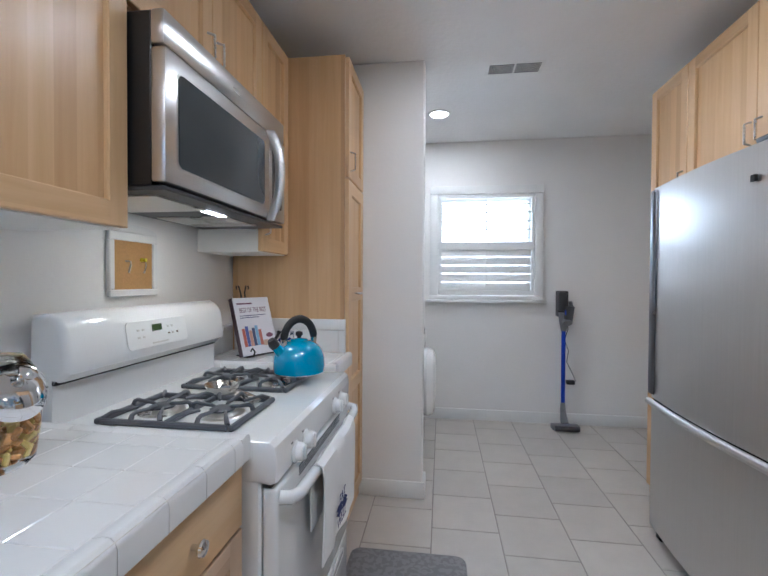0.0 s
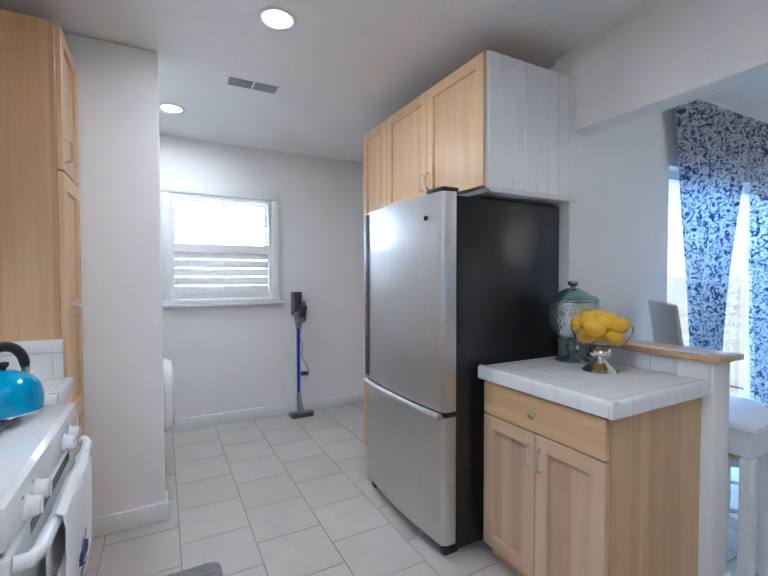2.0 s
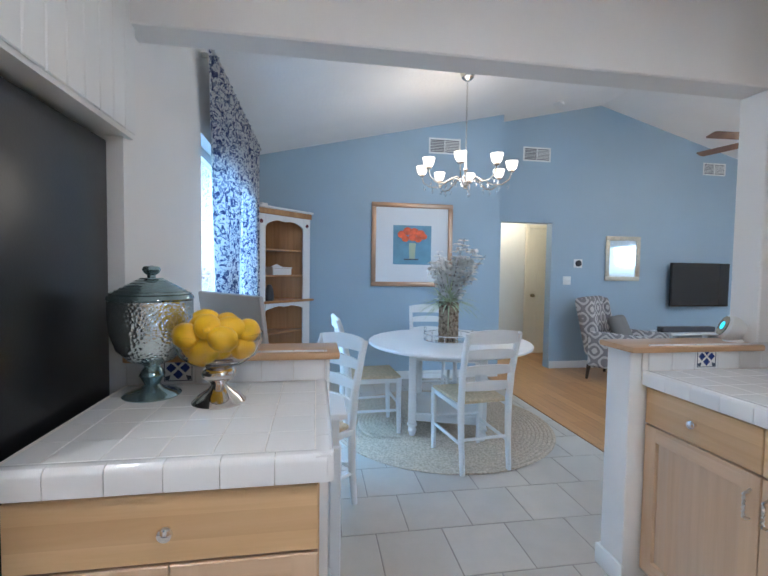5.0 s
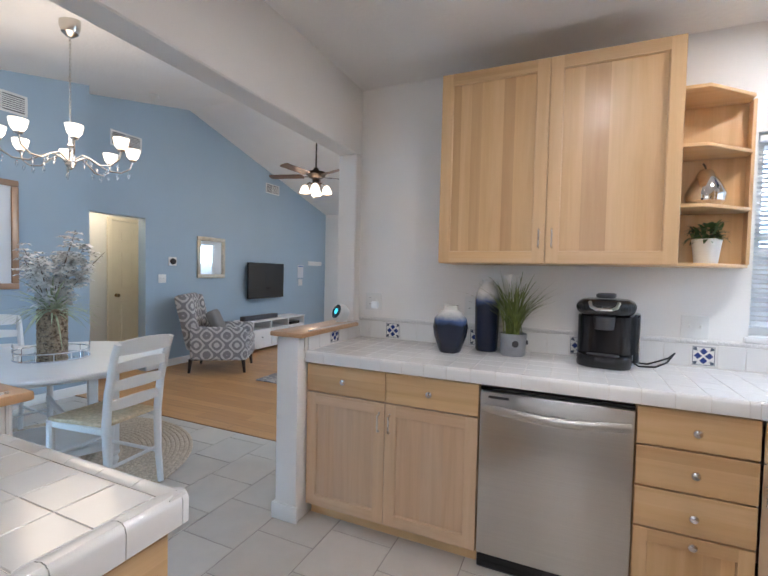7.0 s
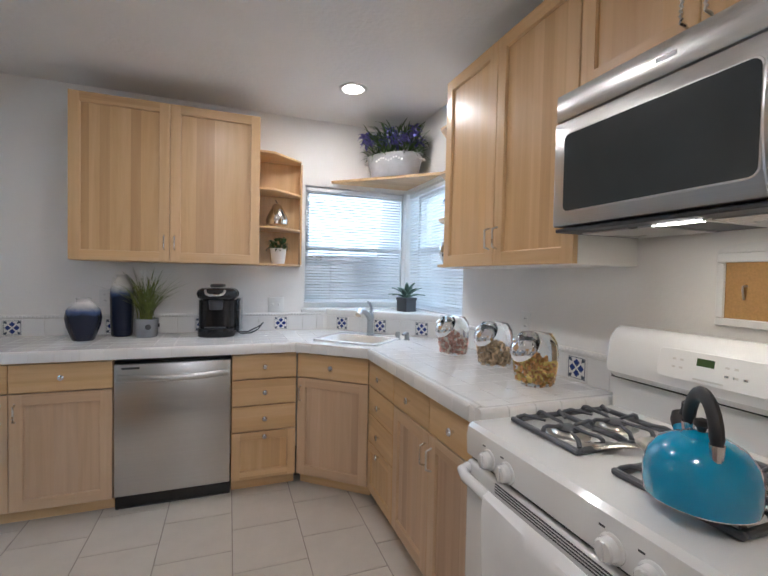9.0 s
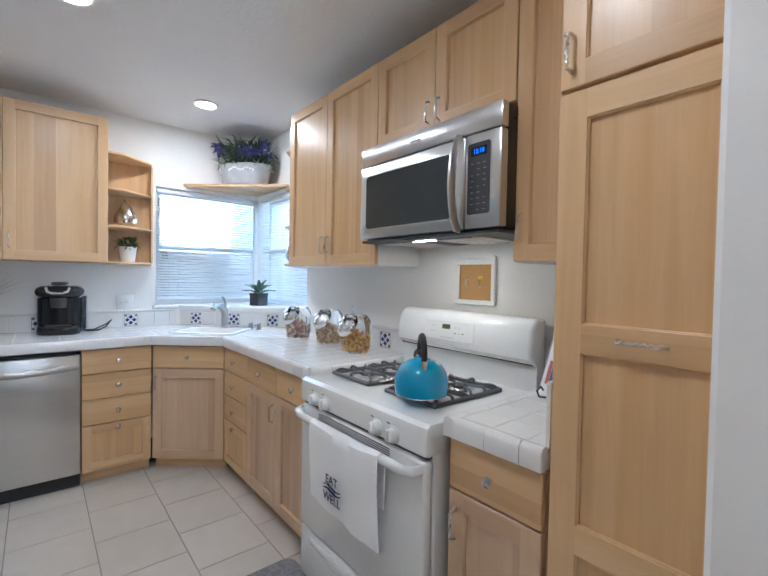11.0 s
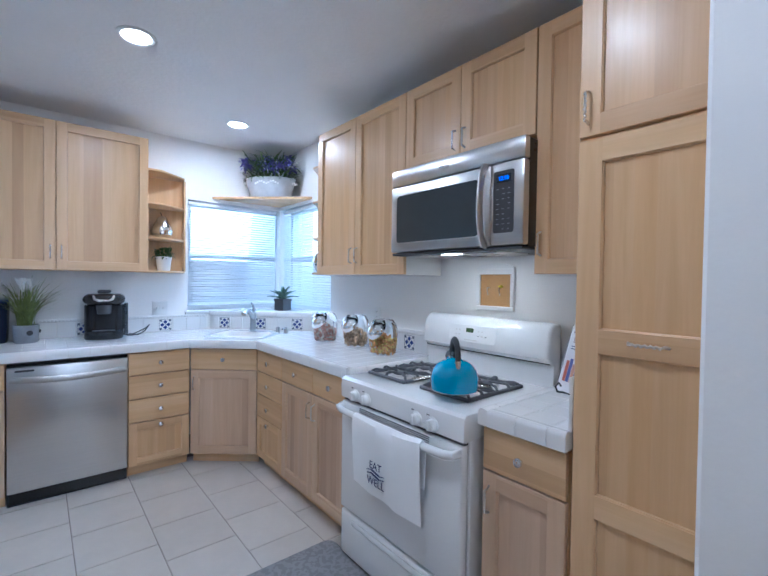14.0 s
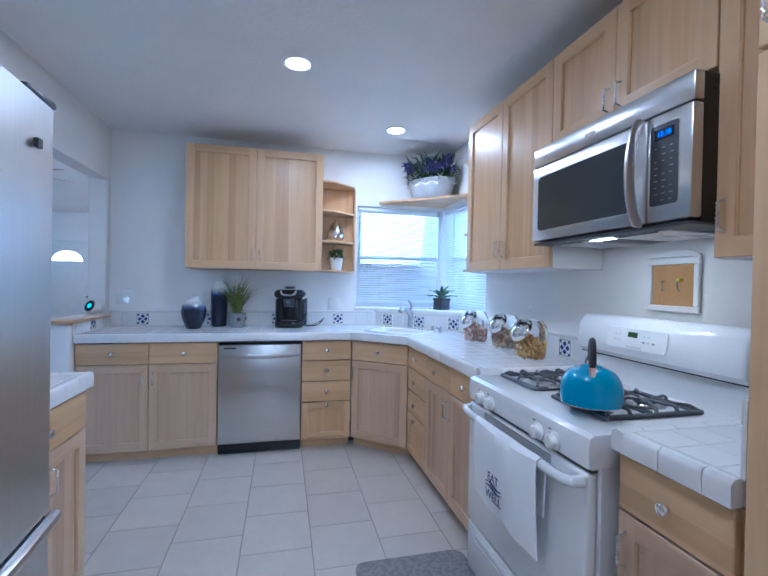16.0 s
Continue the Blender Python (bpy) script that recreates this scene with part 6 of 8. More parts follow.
S_ = lambda x, z: pose(x, SY + 0.0005, z, 0, 0, 180)
wall_plate(S_(1.845, 1.20), "combo", "white outlet and switch plate over the tiles")
plug = solid("night_light", box(-0.022, 0.022, -0.03, 0.0, -0.02, 0.025, 0.006, 2), emit("soft glowing plastic", (0.75, 0.78, 0.8), 0.12), "small white plug-in night light, glowing", "night light", m=pose(1.825, SY + 0.0095, 1.175, 0, 0, 180))
wall_plate(S_(1.19, 1.205), "outlet", "white outlet behind the tall vase")
wall_plate(S_(0.06, 1.155), "double", "white double switch plate by the window")
wall_plate(pose(WX + 0.0005, 0.33, 1.17, 0, 0, 90), "outlet", "white outlet over the glass jars")
wall_plate(pose(LE - 0.0005, -2.67, 1.25, 0, 0, -90), "double", "white double switch plate beside the hall")
th = thing("thermostat", pose(LE, -2.83, 1.49, 0, 0, -90), "round thermostat on a white square plate", "thermostat")
part("plate", box(-0.065, 0.065, -0.008, -0.001, -0.06, 0.06, 0.006, 2), SHADEP, th)
part("dial", moved(lathe([(0, 0), (0.042, 0), (0.042, 0.02), (0.036, 0.025), (0, 0.026)], 28), pose(0, -0.008, 0, 90, 0, 0)), DARKGREY, th)

GILT = plain("pale gilt frame", (0.55, 0.50, 0.40), 0.35, 0.7, var=0.15, scale=30)
mi = thing("wall_mirror", pose(LE, -3.24, 0, 0, 0, -90), "wall mirror in a pale gilt frame", "mirror")
for q in ((0, 0.54, 1.255, 1.315), (0, 0.54, 1.82, 1.88), (0, 0.06, 1.3155, 1.8195), (0.48, 0.54, 1.3155, 1.8195)):
    part("frame", box(q[0], q[1], -0.03, -0.002, q[2], q[3], 0.010, 2), GILT, mi)
part("glass", box(0.055, 0.485, -0.012, -0.004, 1.31, 1.825), MIRROR, mi)

tv = thing("television", pose(LE - 0.10, -4.21, 0, 0, 0, -87), "flat television on a wall arm, switched off", "television")
part("panel", box(0, 1.02, -0.02, 0.015, 0.90, 1.525, 0.006, 2), BLACKGLOSS, tv)
part("screen", box(0.01, 1.01, -0.0225, -0.0202, 0.918, 1.516), SCREEN, tv)
part("wall_arm", box(0.46, 0.56, 0.016, 0.13, 1.12, 1.30), BLACK, tv)
cs = thing("media_console", pose(5.32, -4.0, FL, 0, 0, -90), "long white media console with open bays and drawers", "console")
CW_ = 1.48
part("top", box(-0.01, CW_ + 0.01, -0.01, 0.37, 0.50, 0.525, 0.004), WHITE, cs)
part("bottom", box(0, CW_, 0, 0.36, 0.06, 0.085), WHITE, cs)
part("shelf", box(0.022, CW_ - 0.022, 0.004, 0.36, 0.355, 0.372), WHITE, cs)
part("back", box(0.0, CW_, 0.3605, 0.368, 0.086, 0.499), WHITE, cs)
for x in (0.0, 0.49, 0.97, CW_ - 0.02):
    part("upright", box(x, x + 0.02, 0.002, 0.36, 0.0855, 0.4995), WHITE, cs)
for i in range(3):
    dr = part("drawer", box(0.022 + i * 0.485, 0.485 + i * 0.485, -0.006, 0.012, 0.09, 0.352, 0.003), WHITE, cs)
    part("knob", moved(lathe([(0.006, 0), (0.006, 0.012), (0.012, 0.018), (0, 0.022)], 12), pose(0.253 + i * 0.485, -0.006, 0.24, 90, 0, 0)), DARKGREY, dr)
for x in (0.03, CW_ - 0.05):
    for y in (0.03, 0.33):
        part("foot", box(x, x + 0.03, y - 0.015, y + 0.015, 0, 0.0595), WHITE, cs)
solid("set_top_box", box(0, 0.34, 0, 0.22, 0, 0.05, 0.005), BLACKGLOSS, "black media player in the console", "media player", m=pose(5.345, -5.02, FL + 0.373, 0, 0, -90))
sb = thing("soundbar", pose(5.42, -3.95, FL + 0.526, 0, 0, -90), "long dark grey soundbar on the console", "soundbar")
part("body", box(0, 0.85, 0, 0.10, 0.0, 0.075, 0.012, 3), DARKGREY, sb)
part("grille", box(0.02, 0.83, -0.003, 0.001, 0.008, 0.066), plain("speaker cloth", (0.09, 0.095, 0.11), 0.9, relief=0.4), sb)

def medallions(name, pale, dark, k):
    """Woven lattice of ringed medallions, slightly blurred at the edges."""
    m, t, n, b = nodes_of(name)
    v = coords(t, random_shift=False)
    nz = node(t, "ShaderNodeTexNoise", Scale=30.0, Detail=2.0)
    t.links.new(v, nz.inputs[0])
    sp = t.nodes.new("ShaderNodeSeparateXYZ")
    t.links.new(v, sp.inputs[0])

    def calc(op, a, c=None, d=None):
        q = t.nodes.new("ShaderNodeMath")
        q.operation = op
        for i, s in enumerate((a, c, d)):
            if s is None:
                continue
            if isinstance(s, (int, float)):
                q.inputs[i].default_value = s
            else:
                t.links.new(s, q.inputs[i])
        return q.outputs[0]
    across = calc("ADD", sp.outputs[0], sp.outputs[1])
    cu_, cv_ = (calc("COSINE", calc("MULTIPLY", s, k)) for s in (across, sp.outputs[2]))
    ring = calc("MULTIPLY_ADD", calc("ADD", cu_, cv_), 4.3, calc("MULTIPLY", nz.outputs[0], 1.6))
    f = calc("MULTIPLY_ADD", calc("SINE", ring), 0.5, 0.5)
    t.links.new(ramp(t, f, [(0.42, pale), (0.55, dark)]), b.inputs["Base Color"])
    b.inputs["Roughness"].default_value = 0.9
    bump(t, b, nz.outputs[0], 0.15, 0.001)
    return m


DAMASK = medallions("grey medallion weave", (0.56, 0.535, 0.51), (0.25, 0.235, 0.24), 25.0)
ac = thing("armchair", pose(4.97, -3.07, FL, 0, 0, 212.7), "grey medallion-print wing armchair with dark wood legs", "armchair")


def cushion(x0, x1, y0, y1, z0, z1, b):
    return box(x0, x1, y0, y1, z0, z1, b, 3)


part("seat_base", cushion(-0.34, 0.36, -0.33, 0.33, 0.17, 0.36, 0.03), DAMASK, ac)
part("seat_cushion", cushion(-0.26, 0.38, -0.24, 0.24, 0.362, 0.48, 0.045), DAMASK, ac)
bk = moved(cushion(-0.09, 0.08, -0.29, 0.29, 0.0, 0.74, 0.05), pose(-0.33, 0, 0.30, 0, -13, 0))
part("backrest", bk, DAMASK, ac)
for s in (-1, 1):
    y0, y1 = (0.245, 0.36) if s > 0 else (-0.36, -0.245)
    part("arm", moved(cushion(-0.36, 0.34, y0, y1, 0.0, 0.44, 0.045), pose(0, 0, 0.17)), DAMASK, ac)
    w0, w1 = (0.20, 0.31) if s > 0 else (-0.31, -0.20)
    part("wing", moved(cushion(-0.05, 0.13, w0, w1, 0.0, 0.48, 0.045), pose(-0.38, 0, 0.52, 0, -13, 0)), DAMASK, ac)
LEGW = plain("dark walnut leg", (0.045, 0.028, 0.02), 0.35)
for x, sp in ((0.30, 1), (-0.36, -1)):
    for y in (-0.28, 0.28):
        part("leg", tube([(x, y, 0.18), (x + 0.02 * sp, y * 1.02, 0.0)], [0.026, 0.016], 10), LEGW, ac)
solid("throw_pillow", moved(cushion(-0.06, 0.06, -0.19, 0.19, -0.16, 0.16, 0.05), pose(0, 0, 0.17, 0, -24, 0)), plain("grey velvet", (0.22, 0.21, 0.20), 0.9, relief=0.3), "small grey cushion on the armchair", "pillow", m=pose(4.97, -3.07, FL + 0.48, 0, 0, 212.7) @ pose(-0.11, 0, 0))
solid("area_rug", prism(rounded(3.0, 4.15, -5.2, -2.75, 0.02), FL + 0.001, FL + 0.012, 0.003), pattern("grey flat-weave rug", (0.46, 0.45, 0.44), (0.24, 0.25, 0.28), 12, 0.5), "grey patterned area rug on the wood floor", "rug")

# ceiling fan
WAL = wood("walnut blade", (0.16, 0.085, 0.045), (0.085, 0.04, 0.022), axis="x", strips=False)
FANB = plain("dark bronze", (0.06, 0.045, 0.035), 0.35, 0.8)
fx, fy = 4.0, -3.80
fan = thing("ceiling_fan", pose(fx, fy, 0), "dark bronze ceiling fan with walnut blades and lit shades", "ceiling fan")
part("canopy", lathe([(0, vault(fy) + 0.02), (0.06, vault(fy) + 0.02), (0.055, vault(fy) - 0.05), (0.015, vault(fy) - 0.07), (0, vault(fy) - 0.07)], 20), FANB, fan)
part("downrod", tube([(0, 0, vault(fy) - 0.06), (0, 0, 2.86)], 0.012, 10), FANB, fan)
part("motor", lathe([(0, 2.88), (0.03, 2.87), (0.05, 2.83), (0.13, 2.81), (0.14, 2.77), (0.10, 2.73), (0.05, 2.71), (0.05, 2.66), (0.065, 2.64), (0.04, 2.60), (0, 2.59)], 30), FANB, fan)
for k in range(5):
    b = part("blade", moved(prism(rounded(0.19, 0.70, -0.065, 0.065, 0.03), -0.003, 0.003), pose(0, 0, 2.755, 0, 0, 72 * k + 14) @ pose(0, 0, 0, 11, 0, 0)), WAL, fan)
    part("blade_iron", moved(box(0.11, 0.24, -0.015, 0.015, -0.01, -0.004, 0.002), pose(0, 0, 2.755, 0, 0, 72 * k + 14)), FANB, b)
for k in range(4):
    a = radians(90 * k + 30)
    arm = part("light_arm", tube([(0, 0, 2.63), (0.09 * math.cos(a), 0.09 * math.sin(a), 2.66), (0.14 * math.cos(a), 0.14 * math.sin(a), 2.62)], 0.010, 8), FANB, fan)
    part("shade", moved(lathe([(0.025, 0.06), (0.05, 0.03), (0.075, -0.05), (0.071, -0.05), (0.045, 0.028), (0.02, 0.056)], 20), pose(0.155 * math.cos(a), 0.155 * math.sin(a), 2.56)), BULBON, arm, "lit frosted glass bell")
part("pull_chain", tube([(0.03, 0, 2.6), (0.03, 0, 2.40)], 0.0015, 5), NICKEL, fan)
lamp("fan_lamp", "POINT", pose(fx, fy, 2.42), 9, (1.0, 0.80, 0.58), size=0.15)
# added recessed light near the front door, out of the camera's sight
lamp("entry_downlight", "AREA", look((3.6, -6.1, 2.72), (3.6, -6.1, 0)), 3, WARM, size=0.1)
el = thing("recessed_light", pose(3.6, -6.1, vault(-6.1), -15, 0, 0), "round white recessed ceiling light, lit", "ceiling light", "recessed lights")
part("lens", lathe([(0, -0.004), (0.08, -0.004), (0.08, 0.0), (0, 0.0)], 24), LAMPON, el)
hk = thing("coat_hooks", pose(LE, -6.12, 1.52, 0, 0, -90), "white wall rack with coat hooks", "coat rack")
part("board", box(0, 0.5, -0.02, -0.001, 0, 0.09, 0.004), WHITE, hk)
for i in range(5):
    part("hook", tube([(0.05 + i * 0.1, -0.02, 0.05), (0.05 + i * 0.1, -0.05, 0.03), (0.05 + i * 0.1, -0.055, 0.06)], 0.006, 6), WHITE, hk)
nt = thing("wall_note", pose(LE, -5.76, 1.10, 0, 0, -90), "pale paper sheets pinned to the wall", "paper")
part("sheet", box(0, 0.2, -0.003, -0.001, 0.16, 0.42), plain("pale paper", (0.66, 0.70, 0.76), 0.8, relief=0), nt)
part("sheet", box(0.03, 0.17, -0.003, -0.001, 0.0, 0.13), plain("white paper", (0.74, 0.74, 0.74), 0.8, relief=0), nt)
part("heading", box(0.02, 0.18, -0.0042, -0.003, 0.385, 0.405), plain("blue ink", (0.10, 0.25, 0.55), 0.7, relief=0), nt)
horizontal_blind("blind", pose(2.24, LS - 0.03, 0, 0, 0, 180), 1.68, 0.78, 2.04, "white horizontal blind in the living room window")

# ---- south counter things ----


def dipped(name, top, low, z_cut, spread):
    m, t, n, b = nodes_of(name)
    tc = t.nodes.new("ShaderNodeTexCoord")
    sp = t.nodes.new("ShaderNodeSeparateXYZ")
    t.links.new(tc.outputs["Object"], sp.inputs[0])
    nz = node(t, "ShaderNodeTexNoise", Scale=28.0, Detail=4.0)
    t.links.new(tc.outputs["Object"], nz.inputs[0])
    mm = t.nodes.new("ShaderNodeMath")
    mm.operation = "MULTIPLY_ADD"
    mm.inputs[1].default_value = spread
    t.links.new(nz.outputs[0], mm.inputs[0])
    t.links.new(sp.outputs[2], mm.inputs[2])
    mr = node(t, "ShaderNodeMapRange")
    mr.inputs[1].default_value, mr.inputs[2].default_value = z_cut - 0.06, z_cut + 0.06
    t.links.new(mm.outputs[0], mr.inputs[0])
    t.links.new(ramp(t, mr.outputs[0], [(0.0, low), (0.35, low), (0.55, (0.05, 0.09, 0.22)), (0.78, (0.42, 0.44, 0.46)), (1.0, top)]), b.inputs["Base Color"])
    b.inputs["Roughness"].default_value = 0.12
    wv = node(t, "ShaderNodeTexWave", Scale=45.0, Distortion=0.6)
    wv.bands_direction = "Z"
    t.links.new(tc.outputs["Object"], wv.inputs[0])
    bump(t, b, wv.outputs[1], 0.12, 0.002)
    return m


solid("round_vase", lathe([(0.0, 0), (0.055, 0), (0.062, 0.01), (0.09, 0.09), (0.098, 0.14), (0.09, 0.19), (0.06, 0.225), (0.038, 0.238), (0.036, 0.25), (0.042, 0.262), (0.034, 0.262), (0.030, 0.245), (0.05, 0.215), (0.08, 0.15), (0.05, 0.02), (0, 0.012)], 40), dipped("glaze white over navy", (0.74, 0.74, 0.72), (0.012, 0.016, 0.035), 0.188, 0.03),
      "round glazed vase, white neck fading to navy", "vase", m=pose(1.245, -1.000, TOP))
solid("tall_vase", lathe([(0.0, 0), (0.055, 0), (0.062, 0.01), (0.067, 0.10), (0.070, 0.26), (0.068, 0.31), (0.052, 0.36), (0.034, 0.382), (0.030, 0.395), (0.036, 0.41), (0.028, 0.41), (0.026, 0.39), (0.05, 0.34), (0.055, 0.05), (0, 0.02)], 40), dipped("tall glaze white over navy", (0.74, 0.74, 0.72), (0.012, 0.018, 0.045), 0.300, 0.04),
      "tall glazed bottle vase, white neck fading to navy", "vase", m=pose(1.07, -1.150, TOP))
CEMENT = plain("grey cement", (0.30, 0.31, 0.33), 0.7, var=0.12, scale=20, relief=0.3)
GRASS1 = plain("grass blade", (0.16, 0.20, 0.05), 0.55, var=0.4, scale=20)
gp = thing("potted_grass", pose(0.915, -1.085, TOP), "artificial grass with white blooms in a grey pot", "plant")
part("pot", lathe([(0, 0), (0.06, 0), (0.066, 0.008), (0.073, 0.12), (0.067, 0.122), (0.063, 0.10), (0, 0.10)], 32), CEMENT, gp)
part("button", moved(lathe([(0.0, 0.006), (0.016, 0.005), (0.018, 0.0)], 18), pose(-0.02, 0.067, 0.07, -90, 0, 16)), DARKGREY, gp)
part("ear", moved(lathe([(0.0, 0.012), (0.012, 0.008), (0.012, 0.0)], 14), pose(-0.069, 0.0, 0.075, 0, -90, 0)), DARKGREY, gp)
rng = random.Random(11)
gb = bmesh.new()
for k in range(170):
    az = rng.uniform(0, 360)
    merge(gb, moved(leaf(rng.uniform(0.20, 0.40), rng.uniform(0.004, 0.009), rng.uniform(0.05, 0.75), 6), pose(rng.gauss(0, 0.018), rng.gauss(0, 0.018), 0.10, 0, 0, az) @ pose(0, 0, 0, 0, rng.uniform(0, 14), 0)))
tagged(part("grass", gb, GRASS1, gp), kind="stuff")
for k in range(4):
    az = 90 * k + 20
    part("bloom", moved(lathe([(0.002, 0), (0.012, 0.05), (0.026, 0.11), (0.020, 0.10), (0.004, 0.04)], 12, sy=0.6), pose(0.03 * math.cos(az), 0.03 * math.sin(az), 0.33, 12, 8, az)), PETAL, gp)

cm = thing("coffee_maker", pose(0.470, -1.065, TOP, 0, 0, 172), "black single-serve coffee maker with a silver lid handle", "coffee maker")
part("base", prism(rounded(-0.120, 0.120, -0.142, 0.14, 0.085, 10), 0.002, 0.062, 0.008, 2), BLACKGLOSS, cm)
part("drip_tray", prism(rounded(-0.070, 0.070, -0.134, -0.0855, 0.022, 6), 0.0625, 0.068), DARKGREY, cm)
part("column", prism(rounded(-0.124, 0.124, -0.085, 0.14, 0.075, 10), 0.0625, 0.25, 0.004), BLACKGLOSS, cm)
part("water_tank", prism(rounded(0.1225, 0.150, -0.04, 0.12, 0.012, 4), 0.03, 0.26, 0.004), glassy("smoky plastic", (0.5, 0.55, 0.6), 0.05), cm)
hd = prism(rounded(-0.127, 0.127, -0.138, 0.142, 0.095, 10), 0.2505, 0.330, 0.036, 5)
part("head", hd, BLACKGLOSS, cm)
part("spout", lathe([(0.036, 0.185), (0.042, 0.19), (0.048, 0.25), (0, 0.25)], 24), DARKGREY, cm).matrix_local = pose(0, -0.088, 0)
part("lid_handle", tube([(-0.062, -0.125, 0.318), (-0.054, -0.146, 0.296), (-0.030, -0.151, 0.285), (0.030, -0.151, 0.285), (0.054, -0.146, 0.296), (0.062, -0.125, 0.318)], 0.008, 10), NICKEL, cm, "silver curved lid handle")
part("top_panel", prism(rounded(-0.042, 0.042, -0.10, 0.07, 0.035, 6), 0.3365, 0.358, 0.008, 2), DARKGREY, cm)
solid("power_cord", tube([(0.36, -1.10, TOP + 0.03), (0.32, -1.06, TOP + 0.008), (0.25, -1.08, TOP + 0.008), (0.20, -1.10, TOP + 0.03), (0.16, -1.14, TOP + 0.075), (0.19, -1.12, TOP + 0.05), (0.27, -1.15, TOP + 0.007), (0.40, -1.18, TOP + 0.007)], 0.0045, 6), BLACK, "black power cord lying on the counter", "cord")
ns = thing("smart_camera", pose(2.02, -1.13, 1.062, 0, 0, 150), "small white tilted device with a round dark face", "device")
part("base", lathe([(0, 0), (0.038, 0), (0.036, 0.01), (0.02, 0.02), (0, 0.02)], 20), SHADEP, ns)
part("body", moved(lathe([(0, -0.045), (0.045, -0.04), (0.058, -0.01), (0.058, 0.02), (0.05, 0.03), (0, 0.03)], 28), pose(0, -0.01, 0.058, 68, 0, 0)), SHADEP, ns)
part("face", moved(lathe([(0, 0.031), (0.047, 0.031), (0.047, 0.034), (0, 0.034)], 28), pose(0, -0.01, 0.058, 68, 0, 0)), SCREEN, ns)
part("face_glow", moved(lathe([(0, 0.0345), (0.02, 0.0345), (0.02, 0.036), (0, 0.036)], 20), pose(0, -0.01, 0.058, 68, 0, 0)), emit("teal glow", (0.05, 0.45, 0.6), 0.8), ns)

# shelves by the window
MERCURY = plain("mercury glass", (0.72, 0.68, 0.64), 0.06, 1.0, var=0.12, scale=25, relief=0)
WHITEPOT = plain("white matte pot", (0.78, 0.78, 0.77), 0.5, var=0.02)
pear = [(0, 0), (0.05, 0.002), (0.078, 0.03), (0.083, 0.062), (0.070, 0.10), (0.047, 0.14), (0.036, 0.165), (0.022, 0.182), (0, 0.187)]
pv = thing("silver_pear", pose(0.07, -1.145, 1.7305), "mirrored silver pear ornament on the shelf", "ornament")
part("body", lathe(pear, 32), MERCURY, pv)
part("stalk", tube([(0, 0, 0.183), (0.005, 0, 0.20), (0.014, 0, 0.212)], 0.004, 6), STEM, pv)


def bush(parent, mat_, count, radius, height, L, w, seed, z=0.0, flat=0.6):
    r_ = random.Random(seed)
    bm = bmesh.new()
    for k in range(count):
        az, el_ = r_.uniform(0, 360), r_.uniform(15, 85)
        d = radius * r_.random() ** 0.5
        a = radians(az)
        merge(bm, moved(leaf(L * r_.uniform(0.6, 1.2), w * r_.uniform(0.7, 1.2), r_.uniform(0.1, 0.8), 3), pose(math.cos(a) * d, math.sin(a) * d * flat, z + height * r_.random(), 0, 0, az + r_.gauss(0, 40)) @ pose(0, 0, 0, 0, el_, 0)))
    return tagged(part("leaves", bm, mat_, parent), kind="stuff")


sp_ = thing("potted_plant", pose(0.06, -1.125, 1.4675), "small leafy plant in a white pot", "plant")
part("pot", lathe([(0, 0), (0.044, 0), (0.046, 0.004), (0.060, 0.115), (0.055, 0.116), (0.052, 0.095), (0, 0.095)], 28), WHITEPOT, sp_)
bush(sp_, GREEN, 130, 0.055, 0.07, 0.05, 0.02, 3, 0.105, 1.0)
solid("silver_vase", lathe([(0, 0), (0.05, 0.002), (0.08, 0.04), (0.088, 0.085), (0.075, 0.13), (0.04, 0.16), (0.028, 0.185), (0.034, 0.195), (0, 0.195)], 30), MERCURY, "mirrored silver vase on the end shelf", "vase", m=pose(-0.86, -0.145, 1.4675))
bp = thing("potted_plant", pose(-0.87, -0.15, 1.7305), "small blue-green plant in a white pot", "plant")
part("pot", lathe([(0, 0), (0.044, 0), (0.056, 0.11), (0.05, 0.11), (0.05, 0.09), (0, 0.09)], 24), WHITEPOT, bp)
bush(bp, plain("blue leaf", (0.05, 0.10, 0.30), 0.5, var=0.4), 90, 0.05, 0.06, 0.05, 0.02, 7, 0.10, 1.0)

# corner shelf with planter
structure("corner_shelf", prism(ccw([(-0.36, SY + 0.001), (WX + 0.001, -0.62), (WX + 0.001, SY + 0.001)]), 2.13, 2.152, 0.003), MAPLE_H, "light maple triangular shelf in the corner", "shelf")
ZINC = plain("white-washed zinc", (0.46, 0.47, 0.49), 0.5, 0.2, var=0.12, scale=12, relief=0.2)
pl = thing("planter", pose(-0.79, -0.965, 2.1525, 0, 0, 135 + 180) @ Matrix.Scale(0.93, 4), "oval white-washed metal planter of purple irises", "planter")
part("tub", lathe([(0, 0), (0.20, 0), (0.205, 0.005), (0.245, 0.17), (0.252, 0.178), (0.245, 0.185), (0.238, 0.17), (0.21, 0.10), (0, 0.10)], 44, sy=0.52), ZINC, pl)
orn = bmesh.new()
for k in range(11):
    u = -1 + 2 * k / 10
    merge(orn, moved(lathe([(0, 0.006), (0.009, 0.003), (0.011, 0)], 8), pose(u * 0.11, 0.121 - 0.012 * u * u, 0.135 - 0.012 * math.cos(u * 6), -80, 0, 0)))
tagged(part("relief_flowers", orn, WHITEPOT, pl), kind="stuff")
